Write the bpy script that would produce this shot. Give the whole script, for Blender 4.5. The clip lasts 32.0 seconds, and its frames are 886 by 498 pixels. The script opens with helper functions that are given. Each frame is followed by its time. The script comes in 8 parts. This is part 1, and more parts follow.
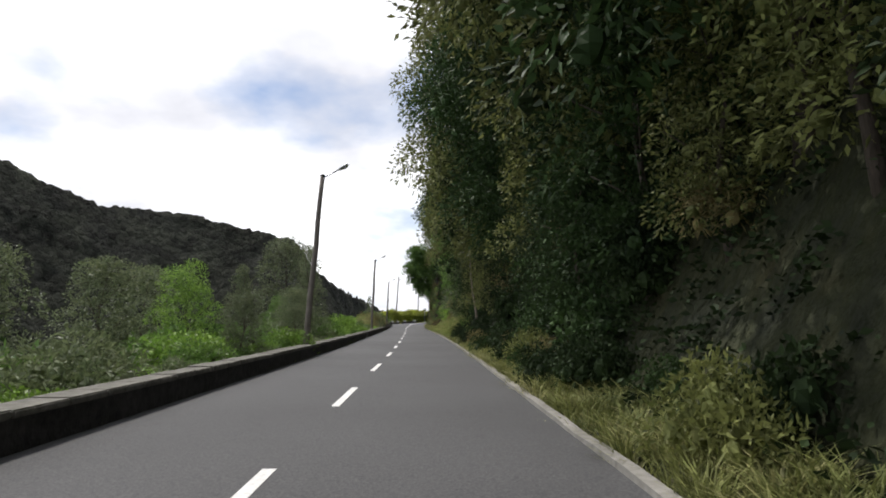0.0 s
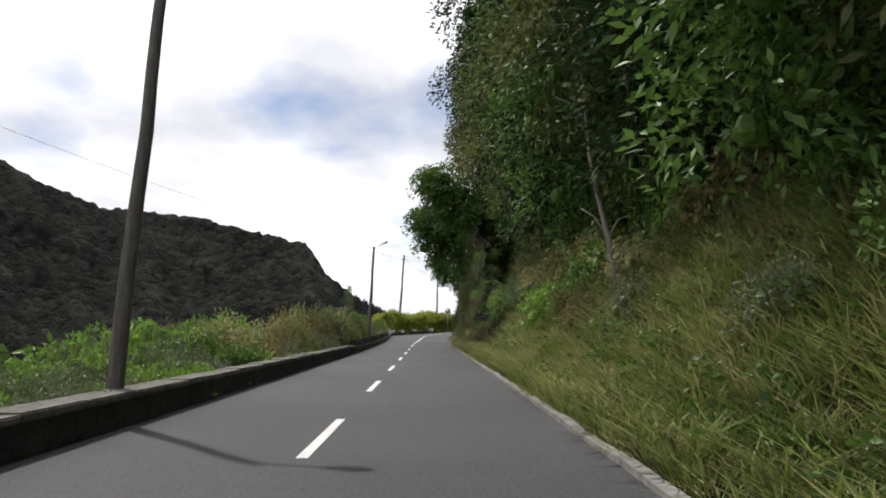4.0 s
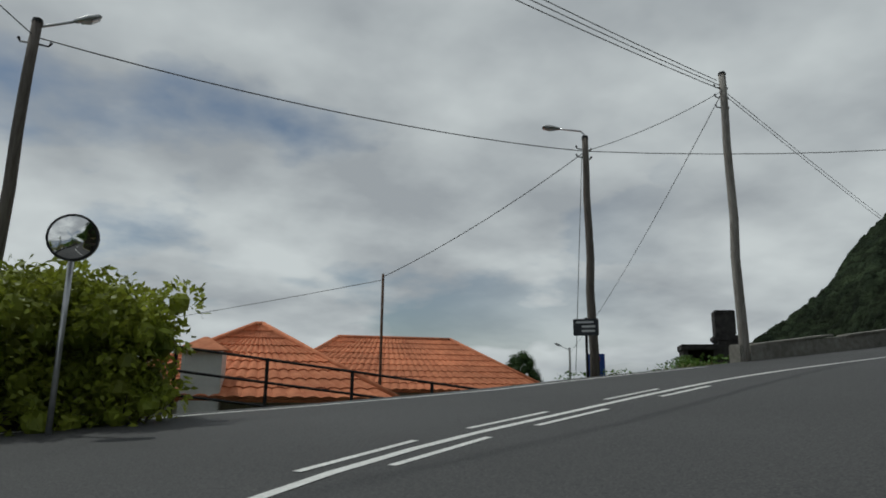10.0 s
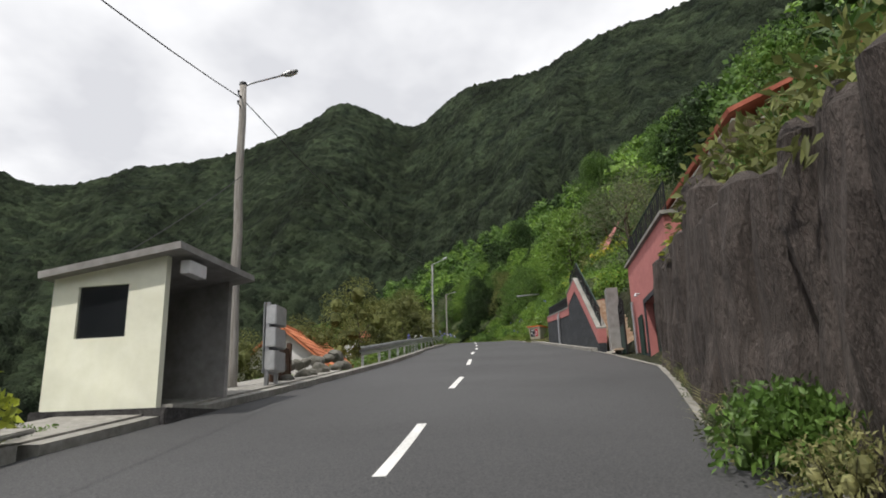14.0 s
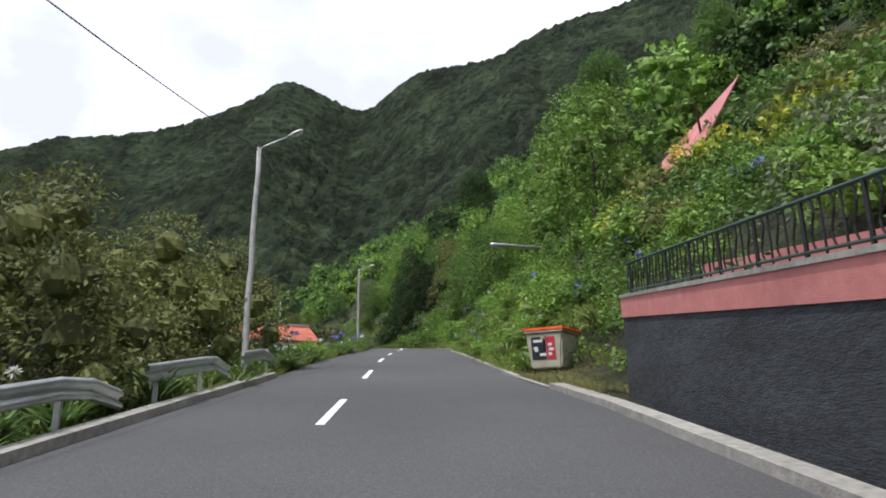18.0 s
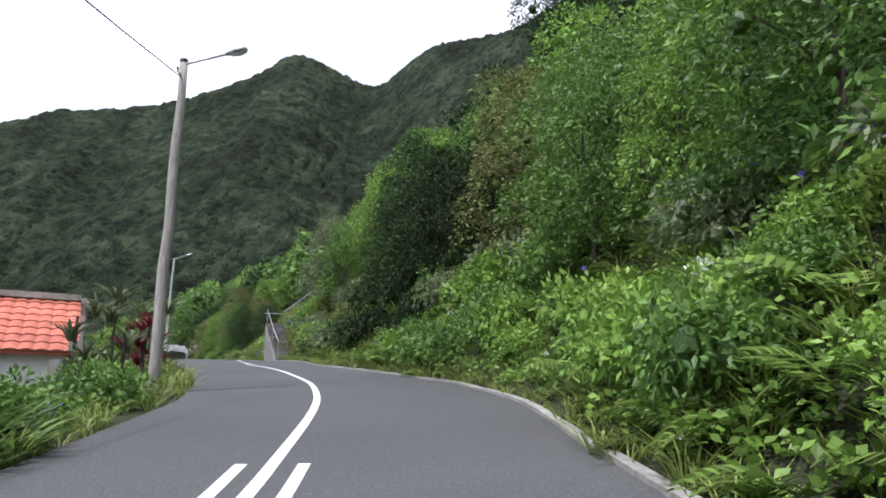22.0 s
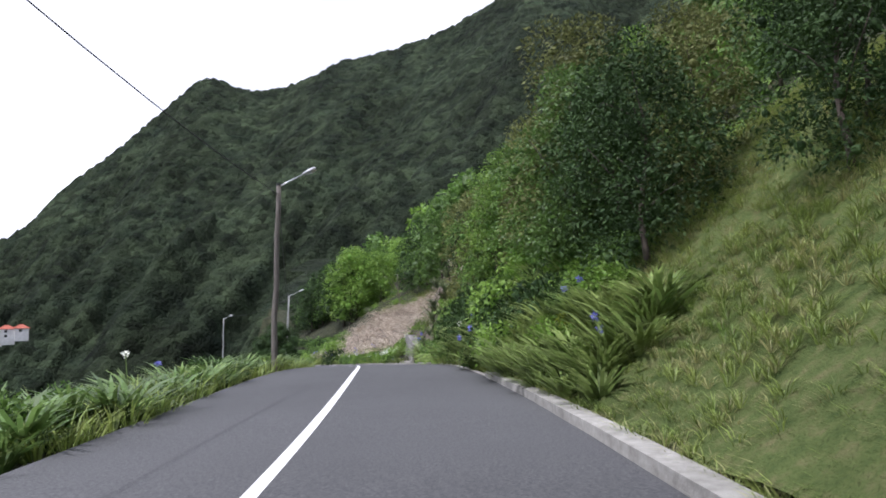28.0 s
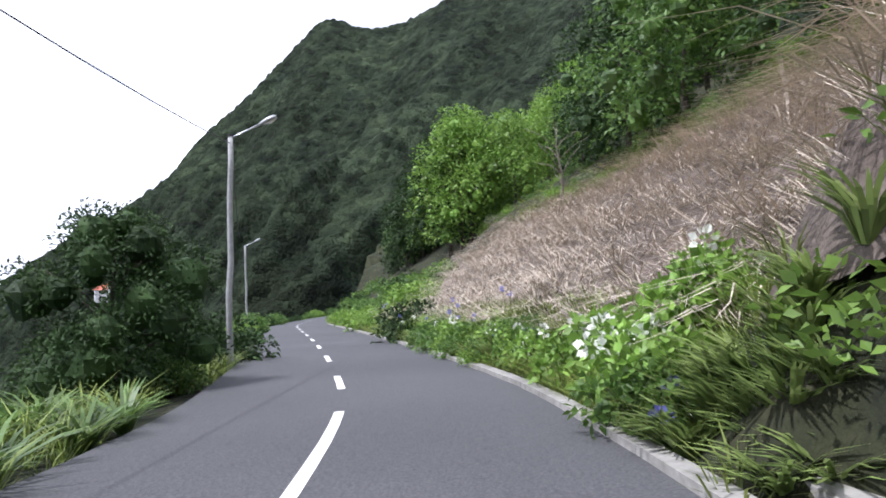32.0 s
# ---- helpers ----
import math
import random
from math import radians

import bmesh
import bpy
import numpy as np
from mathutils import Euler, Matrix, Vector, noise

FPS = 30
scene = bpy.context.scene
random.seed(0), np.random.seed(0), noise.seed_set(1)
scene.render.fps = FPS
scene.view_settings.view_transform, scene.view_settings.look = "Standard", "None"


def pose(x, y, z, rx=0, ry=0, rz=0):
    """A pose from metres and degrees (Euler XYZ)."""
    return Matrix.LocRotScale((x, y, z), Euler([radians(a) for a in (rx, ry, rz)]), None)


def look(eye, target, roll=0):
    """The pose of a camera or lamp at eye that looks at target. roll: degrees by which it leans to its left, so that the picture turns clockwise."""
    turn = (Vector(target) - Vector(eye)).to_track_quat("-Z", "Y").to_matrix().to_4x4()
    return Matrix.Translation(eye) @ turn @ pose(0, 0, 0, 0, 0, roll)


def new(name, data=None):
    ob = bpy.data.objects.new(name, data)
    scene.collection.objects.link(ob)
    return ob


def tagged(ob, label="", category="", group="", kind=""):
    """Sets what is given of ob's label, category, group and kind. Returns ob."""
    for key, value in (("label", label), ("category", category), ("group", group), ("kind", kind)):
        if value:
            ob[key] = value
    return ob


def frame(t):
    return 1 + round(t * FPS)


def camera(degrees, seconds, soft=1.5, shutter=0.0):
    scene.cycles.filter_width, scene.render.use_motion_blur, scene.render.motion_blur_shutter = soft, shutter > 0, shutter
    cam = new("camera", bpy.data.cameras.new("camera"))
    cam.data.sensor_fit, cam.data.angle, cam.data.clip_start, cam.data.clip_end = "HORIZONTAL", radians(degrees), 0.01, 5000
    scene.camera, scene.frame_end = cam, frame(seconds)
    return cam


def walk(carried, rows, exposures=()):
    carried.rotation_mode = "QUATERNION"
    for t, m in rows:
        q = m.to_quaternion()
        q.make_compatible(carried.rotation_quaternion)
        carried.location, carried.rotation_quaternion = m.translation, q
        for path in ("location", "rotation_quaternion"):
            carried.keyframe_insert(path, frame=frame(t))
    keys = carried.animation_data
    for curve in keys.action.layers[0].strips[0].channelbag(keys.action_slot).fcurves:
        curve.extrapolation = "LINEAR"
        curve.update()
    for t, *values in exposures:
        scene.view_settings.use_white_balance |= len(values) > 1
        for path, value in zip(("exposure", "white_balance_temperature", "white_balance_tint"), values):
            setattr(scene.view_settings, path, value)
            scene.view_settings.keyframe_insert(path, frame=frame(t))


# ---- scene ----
cam = camera(68.0, 32.0, soft=1.8)
PATH = [
    (0, (0.00, 0.00, 1.35), (0.075, 1.973, 1.670), -0.02),
    (0.5, (0.12, 6.71, 1.67), (0.175, 8.684, 1.994), 0.11),
    (1, (0.19, 13.34, 2.01), (0.228, 15.315, 2.348), -0.04),
    (1.5, (0.22, 20.07, 2.37), (0.262, 22.042, 2.708), -0.32),
    (2, (0.23, 27.02, 2.74), (0.270, 28.989, 3.080), -0.42),
    (2.5, (0.26, 34.26, 3.14), (0.288, 36.236, 3.476), -0.23),
    (3, (0.24, 41.51, 3.52), (0.248, 43.480, 3.854), 0.12),
    (3.5, (0.20, 48.57, 3.88), (0.199, 50.541, 4.222), 0.12),
    (4, (0.14, 55.42, 4.25), (0.155, 57.385, 4.595), 0.01),
    (4.5, (0.10, 62.22, 4.63), (0.113, 64.195, 4.966), 0.02),
    (5, (0.04, 68.95, 4.98), (0.042, 70.920, 5.306), 0.05),
    (5.5, (-0.05, 75.65, 5.31), (-0.048, 77.627, 5.630), 0.01),
    (6, (-0.15, 82.40, 5.63), (-0.154, 84.368, 5.961), -0.19),
    (6.5, (-0.27, 89.25, 6.02), (-0.276, 91.222, 6.359), -0.64),
    (7, (-0.39, 96.16, 6.41), (-0.390, 98.130, 6.732), -1.40),
    (7.5, (-0.51, 102.90, 6.75), (-0.509, 104.869, 7.075), -1.07),
    (8, (-0.60, 109.08, 7.07), (-0.607, 111.046, 7.412), -0.39),
    (8.5, (-0.57, 114.54, 7.46), (-0.531, 116.513, 7.805), 0.05),
    (9, (-0.16, 119.28, 7.90), (0.027, 121.237, 8.268), 0.56),
    (9.5, (0.78, 123.45, 8.37), (1.245, 125.360, 8.747), 0.98),
    (10, (2.30, 126.92, 8.81), (3.116, 128.694, 9.224), 0.72),
    (10.5, (4.19, 129.50, 9.21), (5.410, 131.024, 9.636), 0.23),
    (11, (6.45, 131.24, 9.57), (7.990, 132.445, 10.002), -0.33),
    (11.5, (9.00, 132.48, 9.94), (10.737, 133.365, 10.393), -0.65),
    (12, (11.92, 133.37, 10.32), (13.778, 133.913, 10.805), -1.48),
    (12.5, (15.05, 133.83, 10.72), (16.973, 134.079, 11.210), -1.96),
    (13, (18.37, 133.85, 11.11), (20.308, 133.842, 11.616), -2.02),
    (13.5, (21.55, 133.54, 11.54), (23.466, 133.309, 12.045), -1.93),
    (14, (24.86, 132.91, 12.00), (26.753, 132.505, 12.515), -1.88),
    (14.5, (28.45, 131.98, 12.53), (30.304, 131.435, 13.049), -1.93),
    (15, (32.33, 130.85, 13.14), (34.175, 130.280, 13.653), -1.72),
    (15.5, (36.21, 129.67, 13.76), (38.055, 129.081, 14.274), -1.48),
    (16, (40.22, 128.42, 14.36), (42.049, 127.805, 14.874), -1.35),
    (16.5, (44.33, 127.06, 14.99), (46.159, 126.419, 15.498), -1.34),
    (17, (48.73, 125.59, 15.68), (50.562, 124.985, 16.189), -1.40),
    (17.5, (53.41, 124.12, 16.38), (55.260, 123.541, 16.880), -1.12),
    (18, (58.37, 122.69, 17.06), (60.222, 122.129, 17.549), -0.93),
    (18.5, (63.44, 121.32, 17.74), (65.298, 120.781, 18.241), -1.07),
    (19, (68.55, 119.99, 18.46), (70.419, 119.487, 18.951), -1.15),
    (19.5, (73.64, 118.69, 19.18), (75.511, 118.189, 19.665), -0.89),
    (20, (79.09, 117.31, 19.92), (80.956, 116.785, 20.405), -0.71),
    (20.5, (85.08, 115.77, 20.73), (86.948, 115.238, 21.190), -0.52),
    (21, (91.04, 114.19, 21.49), (92.915, 113.644, 21.923), -0.50),
    (21.5, (96.48, 112.68, 22.13), (98.351, 112.134, 22.574), -0.66),
    (22, (101.73, 111.27, 22.72), (103.605, 110.743, 23.167), 0.01),
    (22.5, (107.37, 110.06, 23.36), (109.276, 109.656, 23.799), 0.47),
    (23, (113.47, 109.30, 23.97), (115.418, 109.078, 24.390), 0.97),
    (23.5, (119.75, 109.13, 24.53), (121.712, 109.097, 24.930), 1.33),
    (24, (126.02, 109.47, 25.03), (127.975, 109.575, 25.435), 1.59),
    (24.5, (132.21, 110.13, 25.50), (134.163, 110.299, 25.884), 1.17),
    (25, (138.18, 110.74, 25.95), (140.137, 110.941, 26.333), 0.29),
    (25.5, (143.84, 111.31, 26.37), (145.791, 111.544, 26.717), -0.38),
    (26, (149.22, 111.90, 26.71), (151.175, 112.151, 27.032), -0.45),
    (26.5, (154.50, 112.67, 26.93), (156.458, 112.923, 27.224), -0.27),
    (27, (159.65, 113.43, 27.08), (161.611, 113.699, 27.352), -0.14),
    (27.5, (164.66, 114.21, 27.17), (166.620, 114.498, 27.420), -0.36),
    (28, (169.57, 115.04, 27.25), (171.532, 115.341, 27.479), -1.22),
    (28.5, (174.49, 115.97, 27.34), (176.450, 116.302, 27.558), -1.65),
    (29, (179.36, 117.02, 27.42), (181.309, 117.390, 27.619), -1.54),
    (29.5, (184.09, 118.16, 27.41), (186.041, 118.586, 27.590), -1.33),
    (30, (188.79, 119.41, 27.29), (190.731, 119.878, 27.454), -1.21),
    (30.5, (193.72, 120.84, 27.07), (195.650, 121.357, 27.214), -1.41),
    (31, (198.93, 122.29, 26.86), (200.846, 122.849, 26.996), -1.93),
    (31.5, (204.05, 123.73, 26.66), (205.950, 124.366, 26.744), -2.23),
    (32, (208.35, 125.39, 26.25), (210.231, 126.077, 26.314), -2.12),
]
walk(cam, [(t, look(eye, target, roll)) for t, eye, target, roll in PATH],
     ((0, 0.2, 6400, 12), (4, 0.1, 6400, 12), (7, 0.0, 6400, 10), (8, -0.2, 6400, 8), (9, -0.65, 6250, 4), (10, -1.15, 6150, 2), (11, -1.35, 6150, 3), (12, -0.95, 6300, 6), (13, -0.25, 6500, 10),
      (14, 0.0, 6500, 10), (17, 0.25, 6200, 11), (19, 0.4, 6000, 13), (22, 0.65, 5850, 15), (25, 0.65, 5850, 17), (28, 0.5, 5800, 18), (32, 0.8, 5700, 18)))

# ---------------------------------------------------------------- sky and sun
SUN_EL, SUN_AZ = radians(62), math.atan2(0.75, -0.66)      # azimuth from +x, towards the sun
world = bpy.data.worlds.new("sky")
scene.world = world
world.use_nodes = True
wt = world.node_tree
wt.nodes.clear()


def wn(kind, **vals):
    n = wt.nodes.new(kind)
    for k, v in vals.items():
        n.inputs[k].default_value = v
    return n


sky = wt.nodes.new("ShaderNodeTexSky")
sky.sky_type, sky.sun_disc = "NISHITA", False
sky.sun_elevation, sky.sun_rotation = SUN_EL, radians(90) - SUN_AZ
coord = wt.nodes.new("ShaderNodeTexCoord")
sep = wt.nodes.new("ShaderNodeSeparateXYZ")
wt.links.new(coord.outputs["Generated"], sep.inputs[0])
# flatten the dome so that clouds shrink towards the horizon
zup = wn("ShaderNodeMath"); zup.operation = "ADD"; zup.inputs[1].default_value = 0.28
wt.links.new(sep.outputs[2], zup.inputs[0])
zmx = wn("ShaderNodeMath"); zmx.operation = "MAXIMUM"; zmx.inputs[1].default_value = 0.08
wt.links.new(zup.outputs[0], zmx.inputs[0])
proj = wt.nodes.new("ShaderNodeVectorMath"); proj.operation = "DIVIDE"
comb = wt.nodes.new("ShaderNodeCombineXYZ")
for i in range(3):
    wt.links.new(zmx.outputs[0], comb.inputs[i])
wt.links.new(coord.outputs["Generated"], proj.inputs[0])
wt.links.new(comb.outputs[0], proj.inputs[1])
big = wn("ShaderNodeTexNoise", Scale=1.5, Detail=6.0, Roughness=0.5)
fine = wn("ShaderNodeTexNoise", Scale=1.9, Detail=5.0, Roughness=0.5)
shift = wt.nodes.new("ShaderNodeVectorMath"); shift.operation = "ADD"; shift.inputs[1].default_value = (3.3, 1.4, 0.0)
wt.links.new(proj.outputs[0], shift.inputs[0])
wt.links.new(shift.outputs[0], big.inputs["Vector"])
wt.links.new(shift.outputs[0], fine.inputs["Vector"])
cover = wt.nodes.new("ShaderNodeValToRGB")
cover.color_ramp.elements[0].position, cover.color_ramp.elements[1].position = 0.33, 0.47
wt.links.new(big.outputs[0], cover.inputs[0])
# over the range in the east the cover is closed
east = wt.nodes.new("ShaderNodeMapRange")
east.inputs[1].default_value, east.inputs[2].default_value = 0.25, 0.7
wt.links.new(sep.outputs[0], east.inputs[0])
closed = wn("ShaderNodeMath"); closed.operation = "MAXIMUM"
wt.links.new(cover.outputs[0], closed.inputs[0])
wt.links.new(east.outputs[0], closed.inputs[1])
tone = wt.nodes.new("ShaderNodeValToRGB")
tone.color_ramp.elements[0].position, tone.color_ramp.elements[1].position = 0.36, 0.66
tone.color_ramp.elements[0].color = (0.74, 0.75, 0.79, 1)
tone.color_ramp.elements[1].color = (1.30, 1.30, 1.30, 1)
wt.links.new(fine.outputs[0], tone.inputs[0])
blue = wt.nodes.new("ShaderNodeVectorMath"); blue.operation = "SCALE"; blue.inputs["Scale"].default_value = 0.11
wt.links.new(sky.outputs[0], blue.inputs[0])
mix = wt.nodes.new("ShaderNodeMix"); mix.data_type = "RGBA"
wt.links.new(closed.outputs[0], mix.inputs["Factor"])
wt.links.new(blue.outputs[0], mix.inputs["A"])
wt.links.new(tone.outputs[0], mix.inputs["B"])
bg = wt.nodes.new("ShaderNodeBackground"); bg.inputs[1].default_value = 1.0
wo = wt.nodes.new("ShaderNodeOutputWorld")
wt.links.new(mix.outputs["Result"], bg.inputs[0])
wt.links.new(bg.outputs[0], wo.inputs[0])

sun_data = bpy.data.lights.new("sun", "SUN")
sun_data.energy, sun_data.angle, sun_data.color = 3.2, radians(1.0), (1.0, 0.95, 0.88)
sun = new("sun", sun_data)
to_sun = Vector((math.cos(SUN_AZ) * math.cos(SUN_EL), math.sin(SUN_AZ) * math.cos(SUN_EL), math.sin(SUN_EL)))
sun.matrix_world = look(to_sun * 300, (0, 0, 0))

# ---------------------------------------------------------------- materials


def material(name, ramp, scale=4.0, rough=0.85, bump=0.3, bump_scale=40.0, metal=0.0, big_scale=0.0, big_amount=0.3,
             island=0.0, per_object=0.0, translucent=0.0, spec=0.3, bump_dist=0.02, stretch=None, coat=0.0):
    """ramp: two or three colours between which a fine noise runs; a second, wide noise darkens and lightens it."""
    m = bpy.data.materials.new(name)
    m.use_nodes = True
    t = m.node_tree
    b = t.nodes["Principled BSDF"]
    tc = t.nodes.new("ShaderNodeTexCoord")
    src = tc.outputs["Object"]
    if stretch:
        mp = t.nodes.new("ShaderNodeMapping")
        mp.inputs["Scale"].default_value = stretch
        t.links.new(src, mp.inputs[0])
        src = mp.outputs[0]
    n = t.nodes.new("ShaderNodeTexNoise")
    n.inputs["Scale"].default_value, n.inputs["Detail"].default_value, n.inputs["Roughness"].default_value = scale, 6.0, 0.62
    t.links.new(src, n.inputs["Vector"])
    r = t.nodes.new("ShaderNodeValToRGB")
    r.color_ramp.elements[0].position, r.color_ramp.elements[1].position = 0.3, 0.7
    r.color_ramp.elements[0].color = (*ramp[0], 1)
    r.color_ramp.elements[1].color = (*ramp[-1], 1)
    if len(ramp) == 3:
        e = r.color_ramp.elements.new(0.5)
        e.color = (*ramp[1], 1)
    t.links.new(n.outputs[0], r.inputs[0])
    colour = r.outputs[0]

    def vary(value, amount, col):
        mr = t.nodes.new("ShaderNodeMapRange")
        mr.inputs[3].default_value, mr.inputs[4].default_value = 1 - amount, 1 + amount
        t.links.new(value, mr.inputs[0])
        hsv = t.nodes.new("ShaderNodeHueSaturation")
        t.links.new(mr.outputs[0], hsv.inputs["Value"])
        t.links.new(col, hsv.inputs["Color"])
        return hsv.outputs[0]

    if big_scale:
        n2 = t.nodes.new("ShaderNodeTexNoise")
        n2.inputs["Scale"].default_value, n2.inputs["Detail"].default_value = big_scale, 4.0
        t.links.new(src, n2.inputs["Vector"])
        colour = vary(n2.outputs[0], big_amount * 2, colour)
    if island:
        g = t.nodes.new("ShaderNodeNewGeometry")
        colour = vary(g.outputs["Random Per Island"], island, colour)
    if per_object:
        oi = t.nodes.new("ShaderNodeObjectInfo")
        colour = vary(oi.outputs["Random"], per_object, colour)
    t.links.new(colour, b.inputs["Base Color"])
    b.inputs["Roughness"].default_value, b.inputs["Metallic"].default_value = rough, metal
    b.inputs["Specular IOR Level"].default_value = spec
    b.inputs["Coat Weight"].default_value = coat
    if bump:
        bn = t.nodes.new("ShaderNodeTexNoise")
        bn.inputs["Scale"].default_value, bn.inputs["Detail"].default_value = bump_scale, 5.0
        t.links.new(src, bn.inputs["Vector"])
        bp = t.nodes.new("ShaderNodeBump")
        bp.inputs["Strength"].default_value, bp.inputs["Distance"].default_value = bump, bump_dist
        t.links.new(bn.outputs[0], bp.inputs["Height"])
        t.links.new(bp.outputs[0], b.inputs["Normal"])
    if translucent:
        tr = t.nodes.new("ShaderNodeBsdfTranslucent")
        t.links.new(colour, tr.inputs["Color"])
        mx = t.nodes.new("ShaderNodeMixShader")
        mx.inputs[0].default_value = translucent
        out = t.nodes["Material Output"]
        t.links.new(b.outputs[0], mx.inputs[1])
        t.links.new(tr.outputs[0], mx.inputs[2])
        t.links.new(mx.outputs[0], out.inputs[0])
    return m


def leaf_material(name, a, b, rough=0.5, through_light=0.3, spec=0.35):
    return material(name, (a, b), scale=0.9, rough=rough, bump=0, island=0.45, per_object=0.22, translucent=through_light, spec=spec)


ASPHALT = material("asphalt", ((0.036, 0.036, 0.039), (0.064, 0.064, 0.066), (0.105, 0.105, 0.104)), 38, 0.8, 0.7, 120, big_scale=0.22, big_amount=0.2, spec=0.35, bump_dist=0.006)
PAINT_WHITE = material("road_paint", ((0.55, 0.55, 0.53), (0.80, 0.80, 0.78)), 22, 0.6, 0.3, 90, big_scale=1.3, big_amount=0.12)
CONCRETE = material("concrete", ((0.20, 0.19, 0.17), (0.34, 0.33, 0.30)), 7, 0.9, 0.5, 35, big_scale=0.8, big_amount=0.25)
STONE_DARK = material("dark_stone", ((0.035, 0.034, 0.035), (0.085, 0.08, 0.078)), 6, 0.95, 0.9, 22, big_scale=0.6, big_amount=0.3, bump_dist=0.04)
STONE_CAP = material("mossy_capstone", ((0.10, 0.10, 0.08), (0.20, 0.19, 0.17)), 8, 0.95, 0.7, 30, big_scale=0.9, big_amount=0.3)
BLOCK_WHITE = material("limewashed_block", ((0.42, 0.42, 0.42), (0.72, 0.72, 0.73)), 5, 0.9, 0.4, 30, big_scale=2.2, big_amount=0.3)
WOOD_POLE = material("weathered_pole_wood", ((0.10, 0.085, 0.075), (0.20, 0.18, 0.16)), 3, 0.9, 0.6, 20, stretch=(9, 9, 0.8), big_scale=0.5, big_amount=0.2)
WOOD_PALE = material("pale_pole_wood", ((0.22, 0.20, 0.18), (0.42, 0.40, 0.37)), 3, 0.9, 0.6, 20, stretch=(9, 9, 0.8), big_scale=0.5, big_amount=0.25)
POST_GREY = material("concrete_post", ((0.28, 0.28, 0.27), (0.42, 0.42, 0.41)), 6, 0.8, 0.25, 40, big_scale=0.7, big_amount=0.12)
GALVANISED = material("galvanised_steel", ((0.36, 0.37, 0.39), (0.56, 0.57, 0.59)), 3, 0.38, 0.1, 30, metal=0.85, big_scale=0.6, big_amount=0.2)
LAMP_GREY = material("lamp_housing", ((0.42, 0.43, 0.44), (0.55, 0.56, 0.57)), 6, 0.45, 0.05, 30, metal=0.4)
LAMP_GLASS = material("lamp_glass", ((0.75, 0.76, 0.78), (0.85, 0.86, 0.88)), 4, 0.15, 0, spec=0.6)
CABLE = material("black_cable", ((0.015, 0.015, 0.016), (0.03, 0.03, 0.032)), 20, 0.6, 0)
PLASTER_CREAM = material("cream_plaster", ((0.78, 0.78, 0.63), (0.86, 0.86, 0.72)), 3, 0.9, 0.25, 60, big_scale=0.9, big_amount=0.12)
PLASTER_GREY = material("grey_plaster", ((0.22, 0.21, 0.20), (0.33, 0.32, 0.31)), 4, 0.92, 0.3, 45, big_scale=0.7, big_amount=0.2)
STAINED = material("stained_concrete", ((0.10, 0.10, 0.095), (0.19, 0.18, 0.17), (0.30, 0.29, 0.27)), 1.6, 0.92, 0.5, 28, stretch=(1.6, 1.6, 0.55), big_scale=0.9, big_amount=0.3)
PLASTER_BEIGE = material("beige_plaster", ((0.45, 0.42, 0.37), (0.58, 0.55, 0.49)), 3, 0.9, 0.25, 60, big_scale=0.5, big_amount=0.15)
PLASTER_WHITE = material("white_plaster", ((0.62, 0.61, 0.59), (0.76, 0.75, 0.73)), 3, 0.9, 0.25, 60, big_scale=0.5, big_amount=0.15)
PINK = material("pink_wall_paint", ((0.42, 0.155, 0.145), (0.52, 0.205, 0.19)), 5, 0.85, 0.3, 70, big_scale=0.7, big_amount=0.13)
ROUGHCAST = material("dark_roughcast", ((0.026, 0.029, 0.033), (0.058, 0.063, 0.070)), 9, 0.95, 0.7, 26, big_scale=1.1, big_amount=0.3, bump_dist=0.025, stretch=(0.6, 0.6, 2.2))
TRUNKWALL = material("carved_cement_wall", ((0.045, 0.038, 0.034), (0.12, 0.10, 0.09)), 5, 0.95, 1.0, 16, stretch=(3, 3, 0.8), big_scale=0.5, big_amount=0.3, bump_dist=0.06)
TILE_ORANGE = material("orange_roof_tile", ((0.42, 0.13, 0.06), (0.62, 0.24, 0.12)), 4, 0.85, 0.3, 40, big_scale=0.9, big_amount=0.2, per_object=0.16)
TILE_RED = material("red_roof_tile", ((0.36, 0.10, 0.07), (0.50, 0.17, 0.11)), 4, 0.85, 0.3, 40, big_scale=0.9, big_amount=0.2, per_object=0.16)
RED_SHEET = material("faded_red_sheet_roof", ((0.48, 0.17, 0.17), (0.60, 0.25, 0.24)), 5, 0.6, 0.2, 25, big_scale=0.6, big_amount=0.15)
DARK_GREEN = material("dark_green_paint", ((0.012, 0.032, 0.026), (0.022, 0.05, 0.04)), 6, 0.5, 0.1, 50, big_scale=1.0, big_amount=0.15)
IRON_BLACK = material("black_iron", ((0.012, 0.013, 0.014), (0.03, 0.03, 0.032)), 12, 0.5, 0.2, 60, metal=0.3)
IRON_RUST = material("rusty_iron", ((0.06, 0.035, 0.025), (0.12, 0.07, 0.045)), 9, 0.8, 0.4, 60, metal=0.2)
GLASS_DARK = material("dark_window_glass", ((0.012, 0.014, 0.016), (0.02, 0.022, 0.025)), 2, 0.08, 0, spec=0.7)
BIN_BEIGE = material("beige_bin_plastic", ((0.33, 0.31, 0.24), (0.44, 0.42, 0.34)), 3, 0.55, 0.1, 40, big_scale=2.0, big_amount=0.2)
BIN_ORANGE = material("orange_bin_lid", ((0.66, 0.12, 0.03), (0.78, 0.18, 0.05)), 4, 0.45, 0.05, 40, big_scale=2.0, big_amount=0.1)
